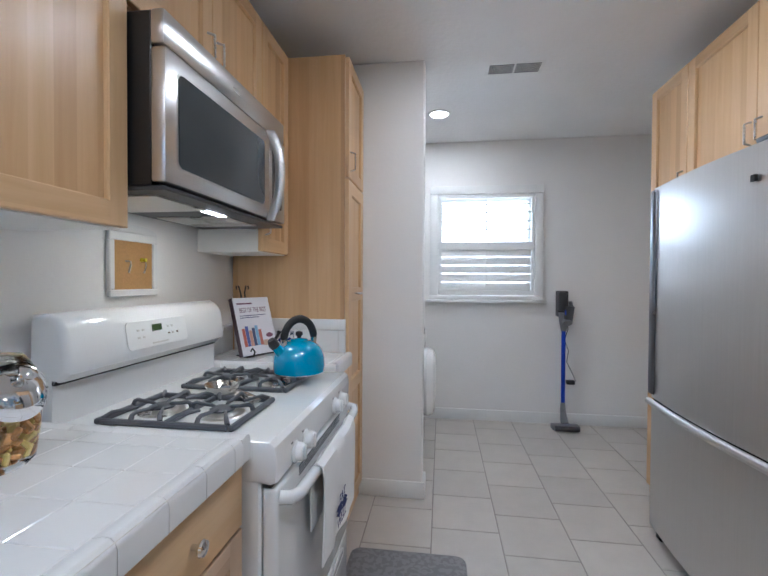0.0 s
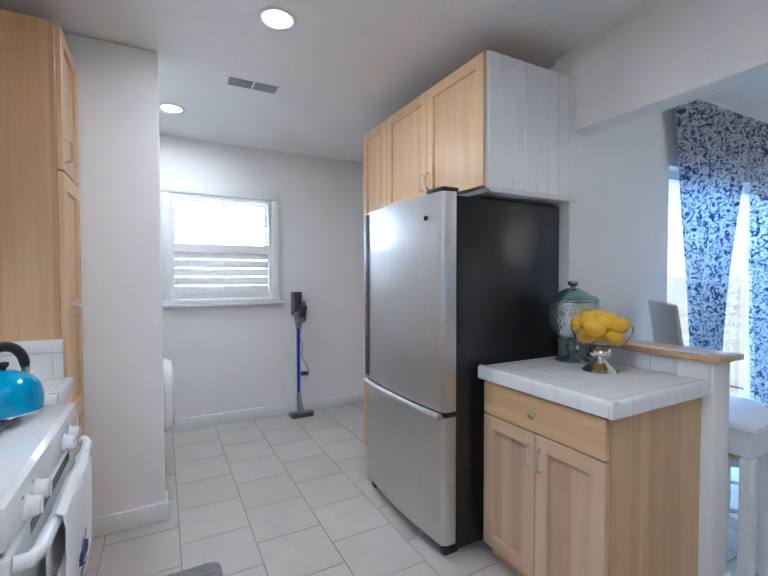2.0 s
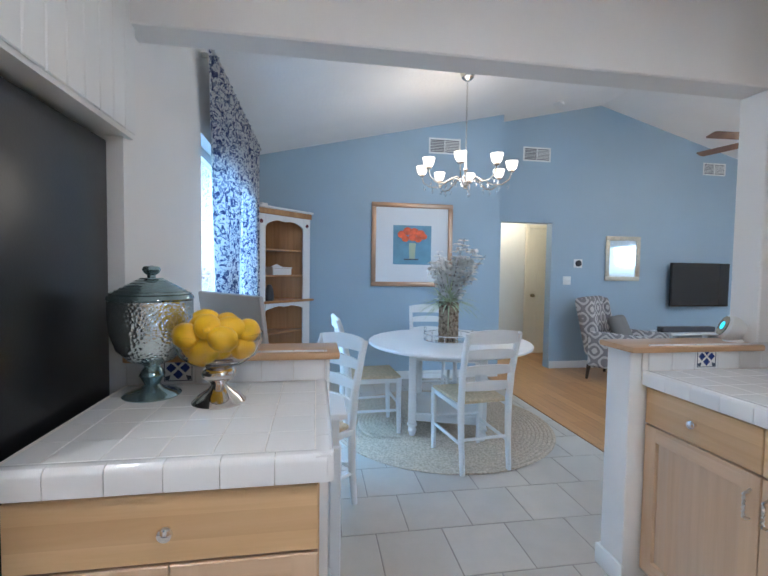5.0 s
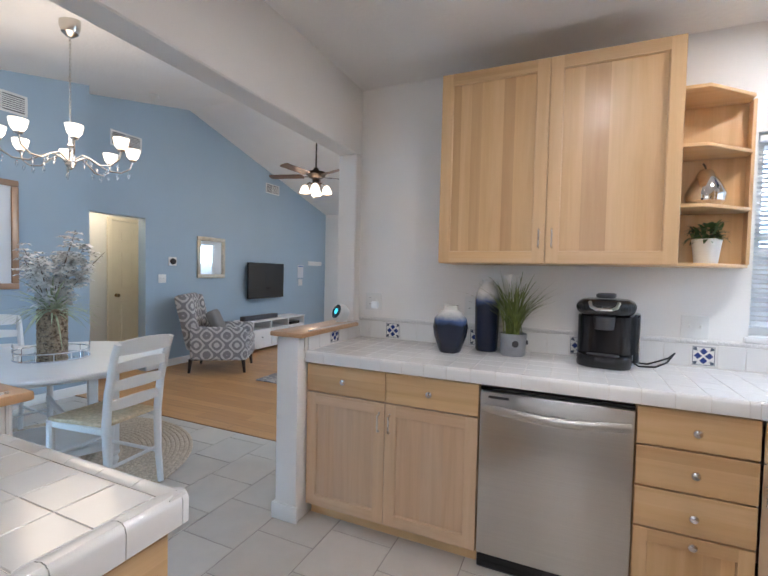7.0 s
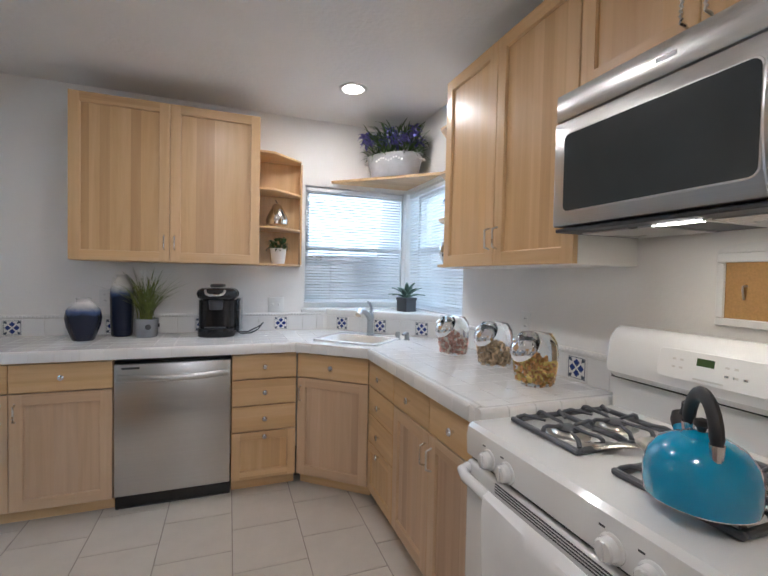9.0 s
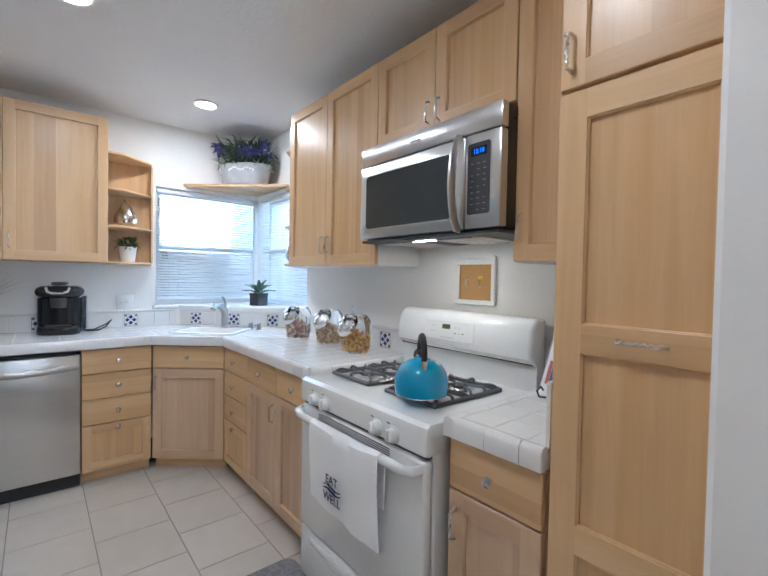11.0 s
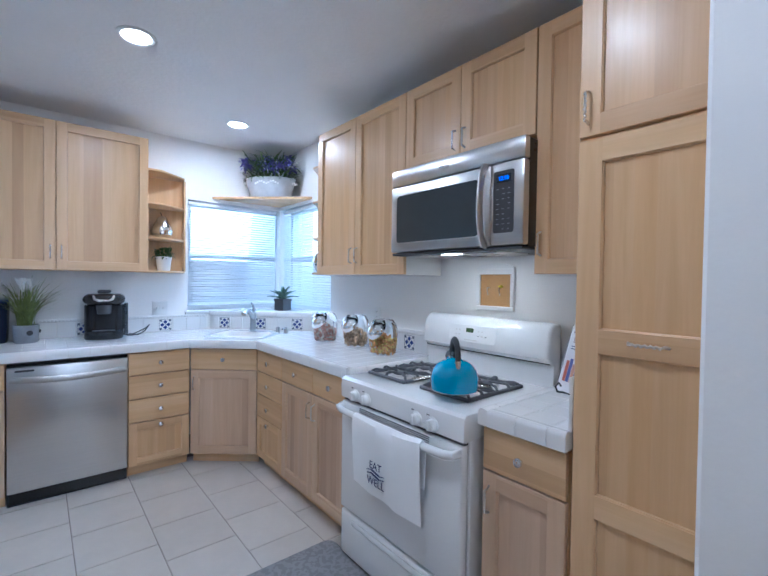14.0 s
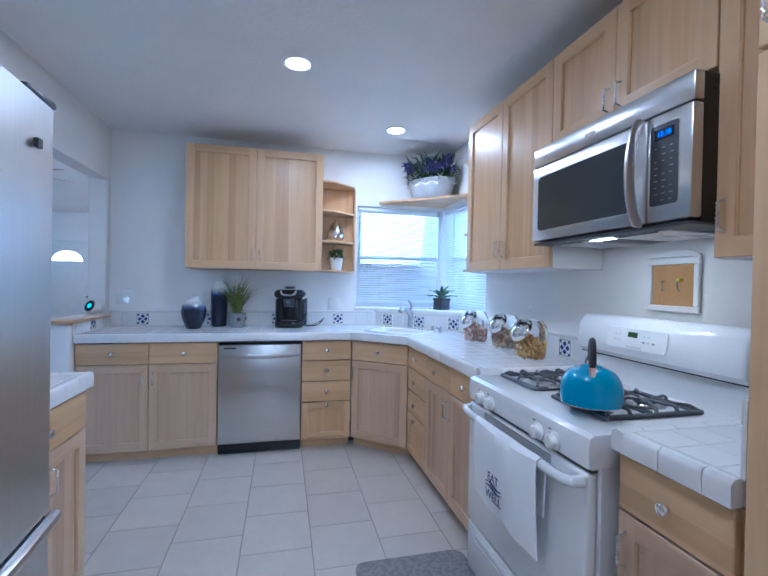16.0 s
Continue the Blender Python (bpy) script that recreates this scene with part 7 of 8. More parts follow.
for s in (-1, 1):
    part("ring_handle", tube([(s * (0.243 + 0.022 * math.sin(q)), 0.0 + 0.035 * math.cos(q), 0.13) for q in (2 * math.pi * k / 14 for k in range(14))], 0.006, 6, closed=True), WHITEPOT, pl)
bush(pl, GREEN, 520, 0.225, 0.20, 0.13, 0.013, 21, 0.15, 0.55)
IRIS = plain("iris petal", (0.16, 0.14, 0.46), 0.6, var=0.35, scale=40)
rng = random.Random(8)
for k in range(36):
    u = rng.uniform(-1, 1)
    x, y, z = u * 0.25, rng.uniform(0.0, 0.15), rng.uniform(0.25, 0.38) + (0.0 if abs(u) > 0.35 else -0.02)
    bm = bmesh.new()
    for q in range(6):
        merge(bm, moved(leaf(0.062, 0.032, 0.9, 3), pose(x, y, z, 0, 0, 60 * q + 20 * k) @ pose(0, 0, 0, 0, 25 + 40 * (q % 2), 0)))
    tagged(part("iris_bloom", bm, IRIS, pl, "purple iris flower"), kind="stuff")

su = thing("succulent", pose(-0.905, -0.935, 1.1225, 0, 0, 20), "spiky green succulent in a dark square pot", "plant")
part("pot", merge(box(-0.055, 0.055, -0.055, 0.055, 0.0, 0.10, 0.004), box(-0.059, 0.059, -0.059, 0.059, 0.088, 0.108, 0.003)), DARKGREY, su)
for k in range(16):
    ring = k // 6
    az = 60 * k + 25 * ring
    part("blade", moved(leaf(0.15 - 0.012 * ring, 0.034, 0.35, 5), pose(0, 0, 0.10 + 0.01 * ring, 0, 0, az) @ pose(0.01, 0, 0, 0, (58, 36, 10)[ring], 0)), GREEN2, su)
for m_ in bpy.data.objects:
    if m_.name.startswith("blade") and m_.parent is su:
        md = m_.modifiers.new("thick", "SOLIDIFY")
        md.thickness = 0.006

# glass jars
JARG = glassy("jar glass", (0.99, 1.0, 0.995), 0.0, 1.18)
FILL = [plain("potpourri", (0.64, 0.37, 0.30), 0.8, var=0.5, scale=60), plain("mixed nuts", (0.58, 0.43, 0.28), 0.8, var=0.5, scale=60), plain("dried fruit", (0.60, 0.31, 0.11), 0.7, var=0.5, scale=60)]
FILL_B = [plain("pale petals", (0.84, 0.72, 0.62), 0.8, var=0.3, scale=60), plain("pale nuts", (0.70, 0.52, 0.33), 0.8, var=0.3), plain("yellow pasta", (0.70, 0.53, 0.17), 0.7, var=0.3)]
for i, (jx, jy, rz, tx) in enumerate(((-0.81, -0.03, 50, "rose petals"), (-0.86, 0.295, 48, "mixed nuts"), (-0.800, 0.665, 46, "coloured pasta"))):
    j = thing("glass_jar", pose(jx, jy, TOP + 0.001, 0, 0, rz), f"slanted glass cookie jar of {tx} with chrome lid", "jar", "glass cookie jars")
    part("glass", lathe([(0, 0.0), (0.070, 0.0), (0.080, 0.012), (0.089, 0.08), (0.091, 0.13), (0.084, 0.18), (0.062, 0.213), (0, 0.222), (0, 0.219), (0.059, 0.209), (0.080, 0.178), (0.087, 0.13), (0.085, 0.08), (0.076, 0.016), (0, 0.006)], 40), JARG, j, "clear bulbous glass")
    j.children[-1].visible_shadow = False
    r_ = random.Random(40 + i)
    f0, f1 = bmesh.new(), bmesh.new()
    for k in range(230):
        rr = 0.074 * r_.random() ** 0.5
        a = r_.uniform(0, 6.28)
        z = 0.012 + (0.115 + 0.05 * math.cos(a + 1.0) * rr / 0.076) * r_.random()
        rr *= min(1, 0.82 + z * 1.6)
        m = pose(rr * math.cos(a), rr * math.sin(a), z, r_.uniform(0, 360), r_.uniform(0, 360), 0)
        merge(f0 if k % 3 else f1, moved(box(-0.012, 0.012, -0.008, 0.008, -0.004, 0.004, 0.003), m))
    tagged(part("contents", f0, FILL[i], j), kind="stuff")
    tagged(part("contents_light", f1, FILL_B[i], j), kind="stuff")
    lidm = pose(0, 0, 0) @ pose(0.044, -0.044, 0.158, 0, 0, -45) @ pose(0, 0, 0, 0, 52, 0) @ Matrix.Scale(0.95, 4)
    part("lid", moved(lathe([(0, 0.032), (0.03, 0.030), (0.058, 0.018), (0.070, 0.0), (0.072, -0.012), (0.066, -0.012), (0, -0.010)], 36), lidm), CHROME, j, "domed chrome lid")
    part("lid_knob", moved(lathe([(0.005, 0.030), (0.006, 0.040), (0.016, 0.046), (0.017, 0.052), (0, 0.056)], 18), lidm), CHROME, j)

# ---- on and round the stove ----
TEAL = plain("turquoise enamel", (0.0, 0.29, 0.50), 0.12, var=0.03, relief=0, coat=0.6)
SOFTBLACK = plain("soft black grip", (0.018, 0.018, 0.02), 0.5, relief=0.1)
kt = thing("tea_kettle", pose(-0.472, 1.525, 0.9675, 0, 0, 232) @ Matrix.Scale(0.85, 4), "turquoise enamel kettle with a black handle", "kettle")
part("body", lathe([(0, 0.0), (0.102, 0.0), (0.111, 0.006), (0.115, 0.034), (0.113, 0.070), (0.104, 0.100), (0.084, 0.127), (0.055, 0.143), (0.040, 0.146), (0, 0.147)], 48), TEAL, kt)
part("base_rim", lathe([(0.10, -0.001), (0.1095, 0.003), (0.1115, 0.010), (0.109, 0.010), (0.10, -0.001)], 48, cap=False), CHROME, kt)
part("lid", lathe([(0.040, 0.1465), (0.034, 0.152), (0.0, 0.158)], 28), TEAL, kt)
part("lid_knob", lathe([(0.008, 0.156), (0.010, 0.164), (0.017, 0.172), (0.015, 0.184), (0, 0.189)], 18), SOFTBLACK, kt)
part("spout", tube([(0.085, 0, 0.095), (0.11, 0, 0.12), (0.125, 0, 0.138)], [0.026, 0.021, 0.019], 14), TEAL, kt)
part("whistle_cap", tube([(0.118, 0, 0.130), (0.130, 0, 0.144), (0.142, 0, 0.160)], [0.022, 0.023, 0.016], 14), SOFTBLACK, kt)
part("whistle_lever", tube([(0.125, 0, 0.155), (0.108, 0, 0.178), (0.10, 0, 0.195)], [0.008, 0.007, 0.009], 8), SOFTBLACK, kt)
hp = [(0.078 * math.cos(a), 0, 0.150 + 0.092 * math.sin(a)) for a in (math.pi * k / 16 for k in range(17))]
part("handle", tube(hp, [0.010] + [0.0135] * 15 + [0.010], 12, flat=1.35), SOFTBLACK, kt, "arched black handle")
for s in (-1, 1):
    part("ferrule", tube([(s * 0.078, 0, 0.118), (s * 0.078, 0, 0.155)], [0.012, 0.015], 10), NICKEL, kt)
sr = thing("spoon_rest", pose(-0.67, 1.31, 0.936, 0, 0, -30), "brushed steel spoon rest on the cooktop", "spoon rest")
part("dish", lathe([(0, 0.004), (0.045, 0.006), (0.062, 0.022), (0.066, 0.030), (0.060, 0.026), (0.042, 0.012), (0, 0.010)], 28, sy=0.8), NICKEL, sr)
part("tail", tube([(0.055, 0, 0.022), (0.11, 0, 0.020), (0.17, 0, 0.012), (0.20, 0, 0.010)], [0.012, 0.018, 0.022, 0.014], 10, flat=0.35), NICKEL, sr)

# dish towel with print over the oven handle
TOWEL = plain("white cotton towel", (0.88, 0.88, 0.88), 0.9, var=0.03, relief=0.06, fine=260)
INK = plain("navy print", (0.03, 0.04, 0.13), 0.8, relief=0)
tw = thing("dish_towel", pose(-0.349, 0.922, 0.022, 0, 0, 90), "white dish towel printed EAT WELL over the oven handle", "towel")


def towel():
    bm = bmesh.new()
    rows = []
    path = [(-0.052, 0.59), (-0.050, 0.68), (-0.049, 0.742), (-0.051, 0.772), (-0.068, 0.7865), (-0.086, 0.776), (-0.0905, 0.742), (-0.090, 0.67), (-0.088, 0.60), (-0.085, 0.535), (-0.083, 0.482)]
    for k, (y, z) in enumerate(path):
        r = []
        for i in range(21):
            u = i / 20
            wv = 0.005 * math.sin(u * 9 + 0.6) * (k / 10) + 0.003 * math.sin(u * 17 + k * 0.3) * (k / 10)
            sag = -0.014 * math.sin(u * math.pi) * (1 if k > 4 else 0.3) - (0.02 * u if k > 7 else 0)
            r.append(bm.verts.new((0.188 + 0.43 * u + (0.012 * (k - 5) / 5 if k > 5 else 0), y - wv - 0.004, z + sag)))
        rows.append(r)
    for a, b in zip(rows, rows[1:]):
        for i in range(20):
            bm.faces.new((a[i], a[i + 1], b[i + 1], b[i]))
    bmesh.ops.recalc_face_normals(bm, faces=bm.faces)
    bmesh.ops.solidify(bm, geom=list(bm.faces), thickness=0.004)
    bmesh.ops.recalc_face_normals(bm, faces=bm.faces)
    return bm


part("cloth", towel(), TOWEL, tw)


def lettering(name, text, size, m, material, parent, depth=0.0004):
    cu_ = bpy.data.curves.new(name, "FONT")
    cu_.body, cu_.size, cu_.extrude, cu_.align_x = text, size, depth, "CENTER"
    cu_.resolution_u = 2
    tmp = bpy.data.objects.new(name, cu_)
    scene.collection.objects.link(tmp)
    dg = bpy.context.evaluated_depsgraph_get()
    me = bpy.data.meshes.new_from_object(tmp.evaluated_get(dg))
    bpy.data.objects.remove(tmp)
    me.materials.append(material)
    ob = new(name, me)
    ob.parent = parent
    ob.matrix_local = m
    return ob


lettering("lettering", "EAT", 0.046, pose(0.372, -0.1055, 0.590, 90, 0, 0), INK, tw)
lettering("lettering", "WELL", 0.046, pose(0.372, -0.1035, 0.520, 90, 0, 0), INK, tw)
for k in range(2):
    part("printed_fork", tube([(0.317 + 0.11 * u, -0.1040, 0.578 - 0.014 * k + 0.006 * math.sin(u * 6.28)) for u in (0, 0.25, 0.5, 0.75, 1.0)], 0.0045, 6, flat=0.25), INK, tw)

# cookbook on a wire stand
cbm = pose(-0.81, 1.89, TOP, 0, 0, 66)
st = thing("book_stand", cbm, "black wrought-iron book stand with scrolls", "stand")
for s in (-1, 1):
    part("scroll_foot", tube([(s * 0.07, 0.06, 0.006), (s * 0.07, -0.02, 0.006), (s * 0.07, -0.055, 0.012), (s * 0.07, -0.065, 0.035), (s * 0.07, -0.048, 0.048), (s * 0.07, -0.038, 0.034)], 0.004, 6), SOFTBLACK, st)
    part("back_wire", tube([(s * 0.012, 0.055, 0.006), (s * 0.012, 0.085, 0.20), (s * 0.012, 0.105, 0.30), (s * 0.022, 0.108, 0.335), (s * 0.036, 0.108, 0.335), (s * 0.036, 0.106, 0.318)], 0.0035, 6), SOFTBLACK, st)
part("cross_bar", tube([(-0.07, -0.02, 0.008), (0.07, -0.02, 0.008)], 0.004, 6), SOFTBLACK, st)
lettering("clock_digits", "12:18", 0.022, pose(0.706, -0.0163, 1.833, 90, 0, 0), BLUELED, display, 0.0002)
bk_ = thing("cookbook", cbm @ pose(0, -0.03, 0.013, -17, 0, 0), "cookbook with a pale cover on a stand", "book")
COVER = plain("pale book cover", (0.72, 0.71, 0.74), 0.3, var=0.04)
part("cover", box(-0.108, 0.108, -0.003, 0.0, 0, 0.278, 0.001), COVER, bk_)
part("pages", box(-0.104, 0.102, 0.0003, 0.019, 0.003, 0.275), plain("page edges", (0.70, 0.67, 0.60), 0.8), bk_)
part("back_cover", box(-0.108, 0.108, 0.0193, 0.022, 0, 0.278, 0.001), COVER, bk_)
part("spine", box(-0.1108, -0.1082, -0.003, 0.022, 0, 0.278, 0.001), plain("dark spine", (0.08, 0.05, 0.06), 0.4), bk_)
PLUM = plain("plum print", (0.16, 0.06, 0.10), 0.6, relief=0)
lettering("title", "BEST OF THE BEST", 0.0225, pose(0, -0.0032, 0.205, 90, 0, 0) @ Matrix.Diagonal((0.88, 1.5, 1, 1)), PLUM, bk_)
part("masthead_bar", box(-0.09, 0.0, -0.0038, -0.0031, 0.245, 0.252), PLUM, bk_)
part("text_line", box(-0.085, 0.07, -0.0038, -0.0031, 0.188, 0.191), INK, bk_)
part("text_line", box(-0.085, 0.03, -0.0038, -0.0031, 0.178, 0.181), INK, bk_)
for i, c in enumerate(((0.45, 0.12, 0.08), (0.10, 0.12, 0.35), (0.55, 0.30, 0.22), (0.06, 0.08, 0.16), (0.25, 0.45, 0.65), (0.5, 0.16, 0.12))):
    part("printed_book", box(-0.088 + i * 0.019, -0.071 + i * 0.019, -0.0038, -0.0031, 0.042, 0.128 + 0.012 * math.sin(i * 2.1)), plain("printed colour", c, 0.5, relief=0), bk_)
part("printed_cup", moved(lathe([(0, 0), (0.022, 0), (0.022, 0.0007), (0, 0.0007)], 16, sy=0.5), pose(0.07, -0.0031, 0.085, 90, 0, 0)), PLUM, bk_)
part("printed_plate", moved(lathe([(0, 0), (0.04, 0), (0.04, 0.0006), (0, 0.0006)], 18, sy=0.35), pose(0.045, -0.0031, 0.05, 90, 0, 0)), plain("printed tan", (0.55, 0.40, 0.30), 0.5, relief=0), bk_)

# cork board
CORK = plain("cork", (0.45, 0.26, 0.10), 0.9, var=0.10, scale=160, relief=0.5)
kb = thing("cork_board", pose(WX, 1.215, 0, 0, 0, 90) @ Matrix.Diagonal((0.93, 1, 1, 1)), "small white-framed cork board with key hooks", "notice board")
for q in ((0, 0.25, 1.262, 1.287), (0, 0.25, 1.455, 1.485), (0, 0.024, 1.2875, 1.4545), (0.226, 0.25, 1.2875, 1.4545)):
    part("frame", box(q[0], q[1], -0.018, -0.002, q[2], q[3], 0.003), WHITE, kb)
part("crest", moved(prism([(0.0, 0)] + [(0.125 - 0.125 * math.cos(math.pi * k / 12), 0.028 * math.sin(math.pi * k / 12)) for k in range(13)] + [(0.25, 0)], 0, 0.014), pose(0, -0.002, 1.4855, 90, 0, 0)), WHITE, kb)
part("cork", box(0.022, 0.228, -0.010, -0.003, 1.285, 1.457), CORK, kb)
for x in (0.085, 0.165):
    part("hook", tube([(x, -0.010, 1.385), (x, -0.028, 1.384), (x, -0.03, 1.372), (x, -0.022, 1.345)], 0.003, 6), NICKEL, kb)
solid("push_pin", lathe([(0.008, 0), (0.008, 0.004), (0.005, 0.008), (0.007, 0.018), (0, 0.019)], 12), plain("yellow plastic", (0.75, 0.62, 0.02), 0.4), "yellow push pin in the cork board", "pin", m=pose(WX + 0.0105, 1.215 + 0.155, 1.392, 0, 90, 0))

# floor mat
MATC = pattern("grey cushioned mat", (0.20, 0.195, 0.20), (0.25, 0.245, 0.25), 42, 0.5, distort=0.3)
solid("floor_mat", prism(rounded(-0.345, 0.19, 0.80, 1.93, 0.05), FL + 0.001, FL + 0.016, 0.006, 2), MATC, "grey embossed cushioned mat before the stove", "mat")

# ---- on the peninsula ----


def hammered(name, rgb, scale):
    m, t, n, b = nodes_of(name)
    v = coords(t, random_shift=False)
    vo = node(t, "ShaderNodeTexVoronoi", Scale=scale)
    t.links.new(v, vo.inputs[0])
    n1 = node(t, "ShaderNodeTexNoise", Scale=9.0, Detail=4.0)
    t.links.new(v, n1.inputs[0])
    t.links.new(ramp(t, n1.outputs[0], [(0.3, shade(rgb, 0.65)), (0.7, shade(rgb, 1.25))]), b.inputs["Base Color"])
    b.inputs["Metallic"].default_value = 0.9
    b.inputs["Roughness"].default_value = 0.14
    bump(t, b, vo.outputs[0], 0.75, 0.004)
    return m


AQUA = hammered("hammered aqua mercury glass", (0.70, 0.77, 0.76), 92)
AQUA_S = plain("aqua glass", (0.34, 0.45, 0.46), 0.1, 0.85, var=0.15, relief=0)
urn = thing("lidded_urn", pose(1.815, 1.262, TOP), "hammered aqua mercury-glass urn with a lid", "urn")
part("foot", lathe([(0, 0), (0.082, 0), (0.085, 0.004), (0.075, 0.012), (0.035, 0.024), (0.022, 0.036), (0.030, 0.052), (0.038, 0.066), (0.030, 0.082), (0.022, 0.092), (0.026, 0.10), (0, 0.10)], 40), AQUA_S, urn)
part("bowl", lathe([(0, 0.098), (0.032, 0.10), (0.065, 0.115), (0.098, 0.15), (0.115, 0.20), (0.120, 0.25), (0.120, 0.302), (0.115, 0.302), (0.112, 0.25), (0, 0.12)], 56), AQUA, urn, "hammered silvery aqua glass")
lid = part("lid", lathe([(0.119, 0.303), (0.123, 0.308), (0.120, 0.316), (0.098, 0.332), (0.065, 0.352), (0.036, 0.368), (0.02, 0.372), (0, 0.373)], 48), AQUA_S, urn)
for i in range(7):
    r = 0.112 - i * 0.0135
    part("lid_ring", tube([(r * math.cos(a), r * math.sin(a), 0.3225 + i * 0.0075) for a in (2 * math.pi * k / 36 for k in range(36))], 0.004, 5, closed=True), AQUA_S, lid)
part("lid_knob", lathe([(0.012, 0.371), (0.012, 0.380), (0.022, 0.387), (0.027, 0.397), (0.022, 0.407), (0, 0.411)], 24), AQUA_S, lid)

bw = thing("pedestal_bowl", pose(1.72, 1.04, TOP), "clear glass bowl on a mirrored silver pedestal", "bowl")
part("pedestal", lathe([(0, 0), (0.076, 0), (0.078, 0.004), (0.062, 0.022), (0.030, 0.045), (0.022, 0.058), (0.036, 0.068), (0.048, 0.080), (0.050, 0.090), (0.046, 0.100), (0.036, 0.108), (0.044, 0.114), (0, 0.114)], 44), MERCURY, bw)
part("bowl", lathe([(0, 0.115), (0.04, 0.115), (0.08, 0.124), (0.110, 0.146), (0.126, 0.185), (0.128, 0.212), (0.1245, 0.212), (0.122, 0.186), (0.107, 0.150), (0.078, 0.129), (0, 0.120)], 48), JARG, bw)
bw.children[-1].visible_shadow = False
LEMON = plain("lemon peel", (0.86, 0.50, 0.010), 0.38, var=0.10, scale=14, relief=0.5, fine=170, distance=0.002)
first = None
LEMONS = [(-0.075, 0.03, 0.165), (0.0, -0.08, 0.163), (0.07, 0.01, 0.165), (0.0, 0.075, 0.165), (0.0, 0.0, 0.165), (-0.10, -0.035, 0.205), (0.095, -0.045, 0.206), (0.085, 0.07, 0.208), (-0.06, 0.09, 0.21),
          (-0.035, -0.045, 0.228), (0.04, -0.02, 0.232), (0.0, 0.05, 0.232), (-0.075, 0.02, 0.238), (0.055, 0.05, 0.24), (0.01, -0.095, 0.215)]
for i, (x, y, z) in enumerate(LEMONS):
    m = pose(1.72 + x * 0.86, 1.04 + y * 0.86, TOP + z, 60 + 37 * i % 60, 41 * i % 360, 83 * i % 360)
    if first is None:
        first = solid("lemon", lathe([(0, -0.050), (0.006, -0.047), (0.014, -0.042), (0.028, -0.030), (0.036, -0.010), (0.0365, 0.008), (0.030, 0.026), (0.016, 0.039), (0.009, 0.044), (0.007, 0.050), (0, 0.052)], 22), LEMON, "ripe yellow lemon in the glass bowl", "lemon", "lemons in the bowl", m=m)
    else:
        copy_thing(first, m)

# ---- laundry end ----
vc = thing("stick_vacuum", pose(1.145, NY - 0.055, FL), "grey cordless stick vacuum with a blue tube", "vacuum cleaner")
GREYP = plain("grey vacuum plastic", (0.20, 0.20, 0.21), 0.4, var=0.1)
BLUEP = plain("blue anodised tube", (0.015, 0.06, 0.55), 0.3, 0.4, relief=0)
part("floor_head", merge(box(-0.115, 0.115, -0.16, -0.07, 0.004, 0.05, 0.012, 2), tube([(0, -0.10, 0.05), (0, -0.06, 0.10), (0, -0.04, 0.16)], [0.035, 0.03, 0.022], 12)), GREYP, vc)
part("roller", tube([(-0.10, -0.163, 0.028), (0.10, -0.163, 0.028)], 0.022, 12), DARKGREY, vc)
part("neck", tube([(0, -0.045, 0.14), (0, -0.036, 0.22)], [0.026, 0.020], 12), GREYP, vc)
part("tube", tube([(0, -0.036, 0.22), (0, -0.03, 0.86)], 0.0175, 14), BLUEP, vc, "bright blue metal tube")
part("motor_body", merge(tube([(0, -0.035, 0.86), (0, -0.05, 0.95), (0, -0.055, 1.02)], [0.024, 0.045, 0.05], 14), tube([(0.015, -0.10, 0.93), (0.015, -0.055, 0.98)], [0.04, 0.045], 14)), GREYP, vc)
part("dust_bin", tube([(0.02, -0.085, 0.96), (0.03, -0.09, 1.08)], [0.04, 0.043], 16), DARKGREY, vc)
part("battery", box(-0.06, 0.005, -0.10, -0.03, 1.04, 1.205, 0.012, 2), DARKGREY, vc)
part("trigger_grip", tube([(0.045, -0.06, 0.96), (0.062, -0.06, 1.04), (0.045, -0.06, 1.12)], 0.016, 10), GREYP, vc)
part("accent", box(-0.012, 0.012, -0.118, -0.098, 1.0, 1.05, 0.006), BLUEP, vc)
part("dock", box(-0.05, 0.04, -0.028, 0.054, 0.98, 1.21, 0.008), DARKGREY, vc)
charger = solid("charger", box(1.19, 1.26, NY - 0.05, NY - 0.001, 0.40, 0.435, 0.006), DARKGREY, "dark charger plugged into the wall", "charger")
part("cable", tube([(1.175, NY - 0.03, 1.0), (1.20, NY - 0.03, 0.90), (1.17, NY - 0.03, 0.80), (1.205, NY - 0.03, 0.70), (1.19, NY - 0.03, 0.60), (1.24, NY - 0.03, 0.50), (1.27, NY - 0.03, 0.43), (1.22, NY - 0.02, 0.42)], 0.003, 6), BLACK, charger)
ws = thing("washing_machine", pose(-0.055, 2.72, FL, 0, 0, 90), "white front-loading washing machine in the alcove", "washing machine")
part("body", box(0, 0.68, 0.0, 0.72, 0.02, 0.92, 0.02, 3), ENAMEL, ws)
part("door_ring", moved(lathe([(0.24, 0), (0.25, 0.03), (0.235, 0.07), (0.20, 0.085), (0.17, 0.07), (0.16, 0.03), (0.24, 0.0)], 40, cap=False), pose(0.36, 0.001, 0.55, 90, 0, 0)), ENAMEL, ws)
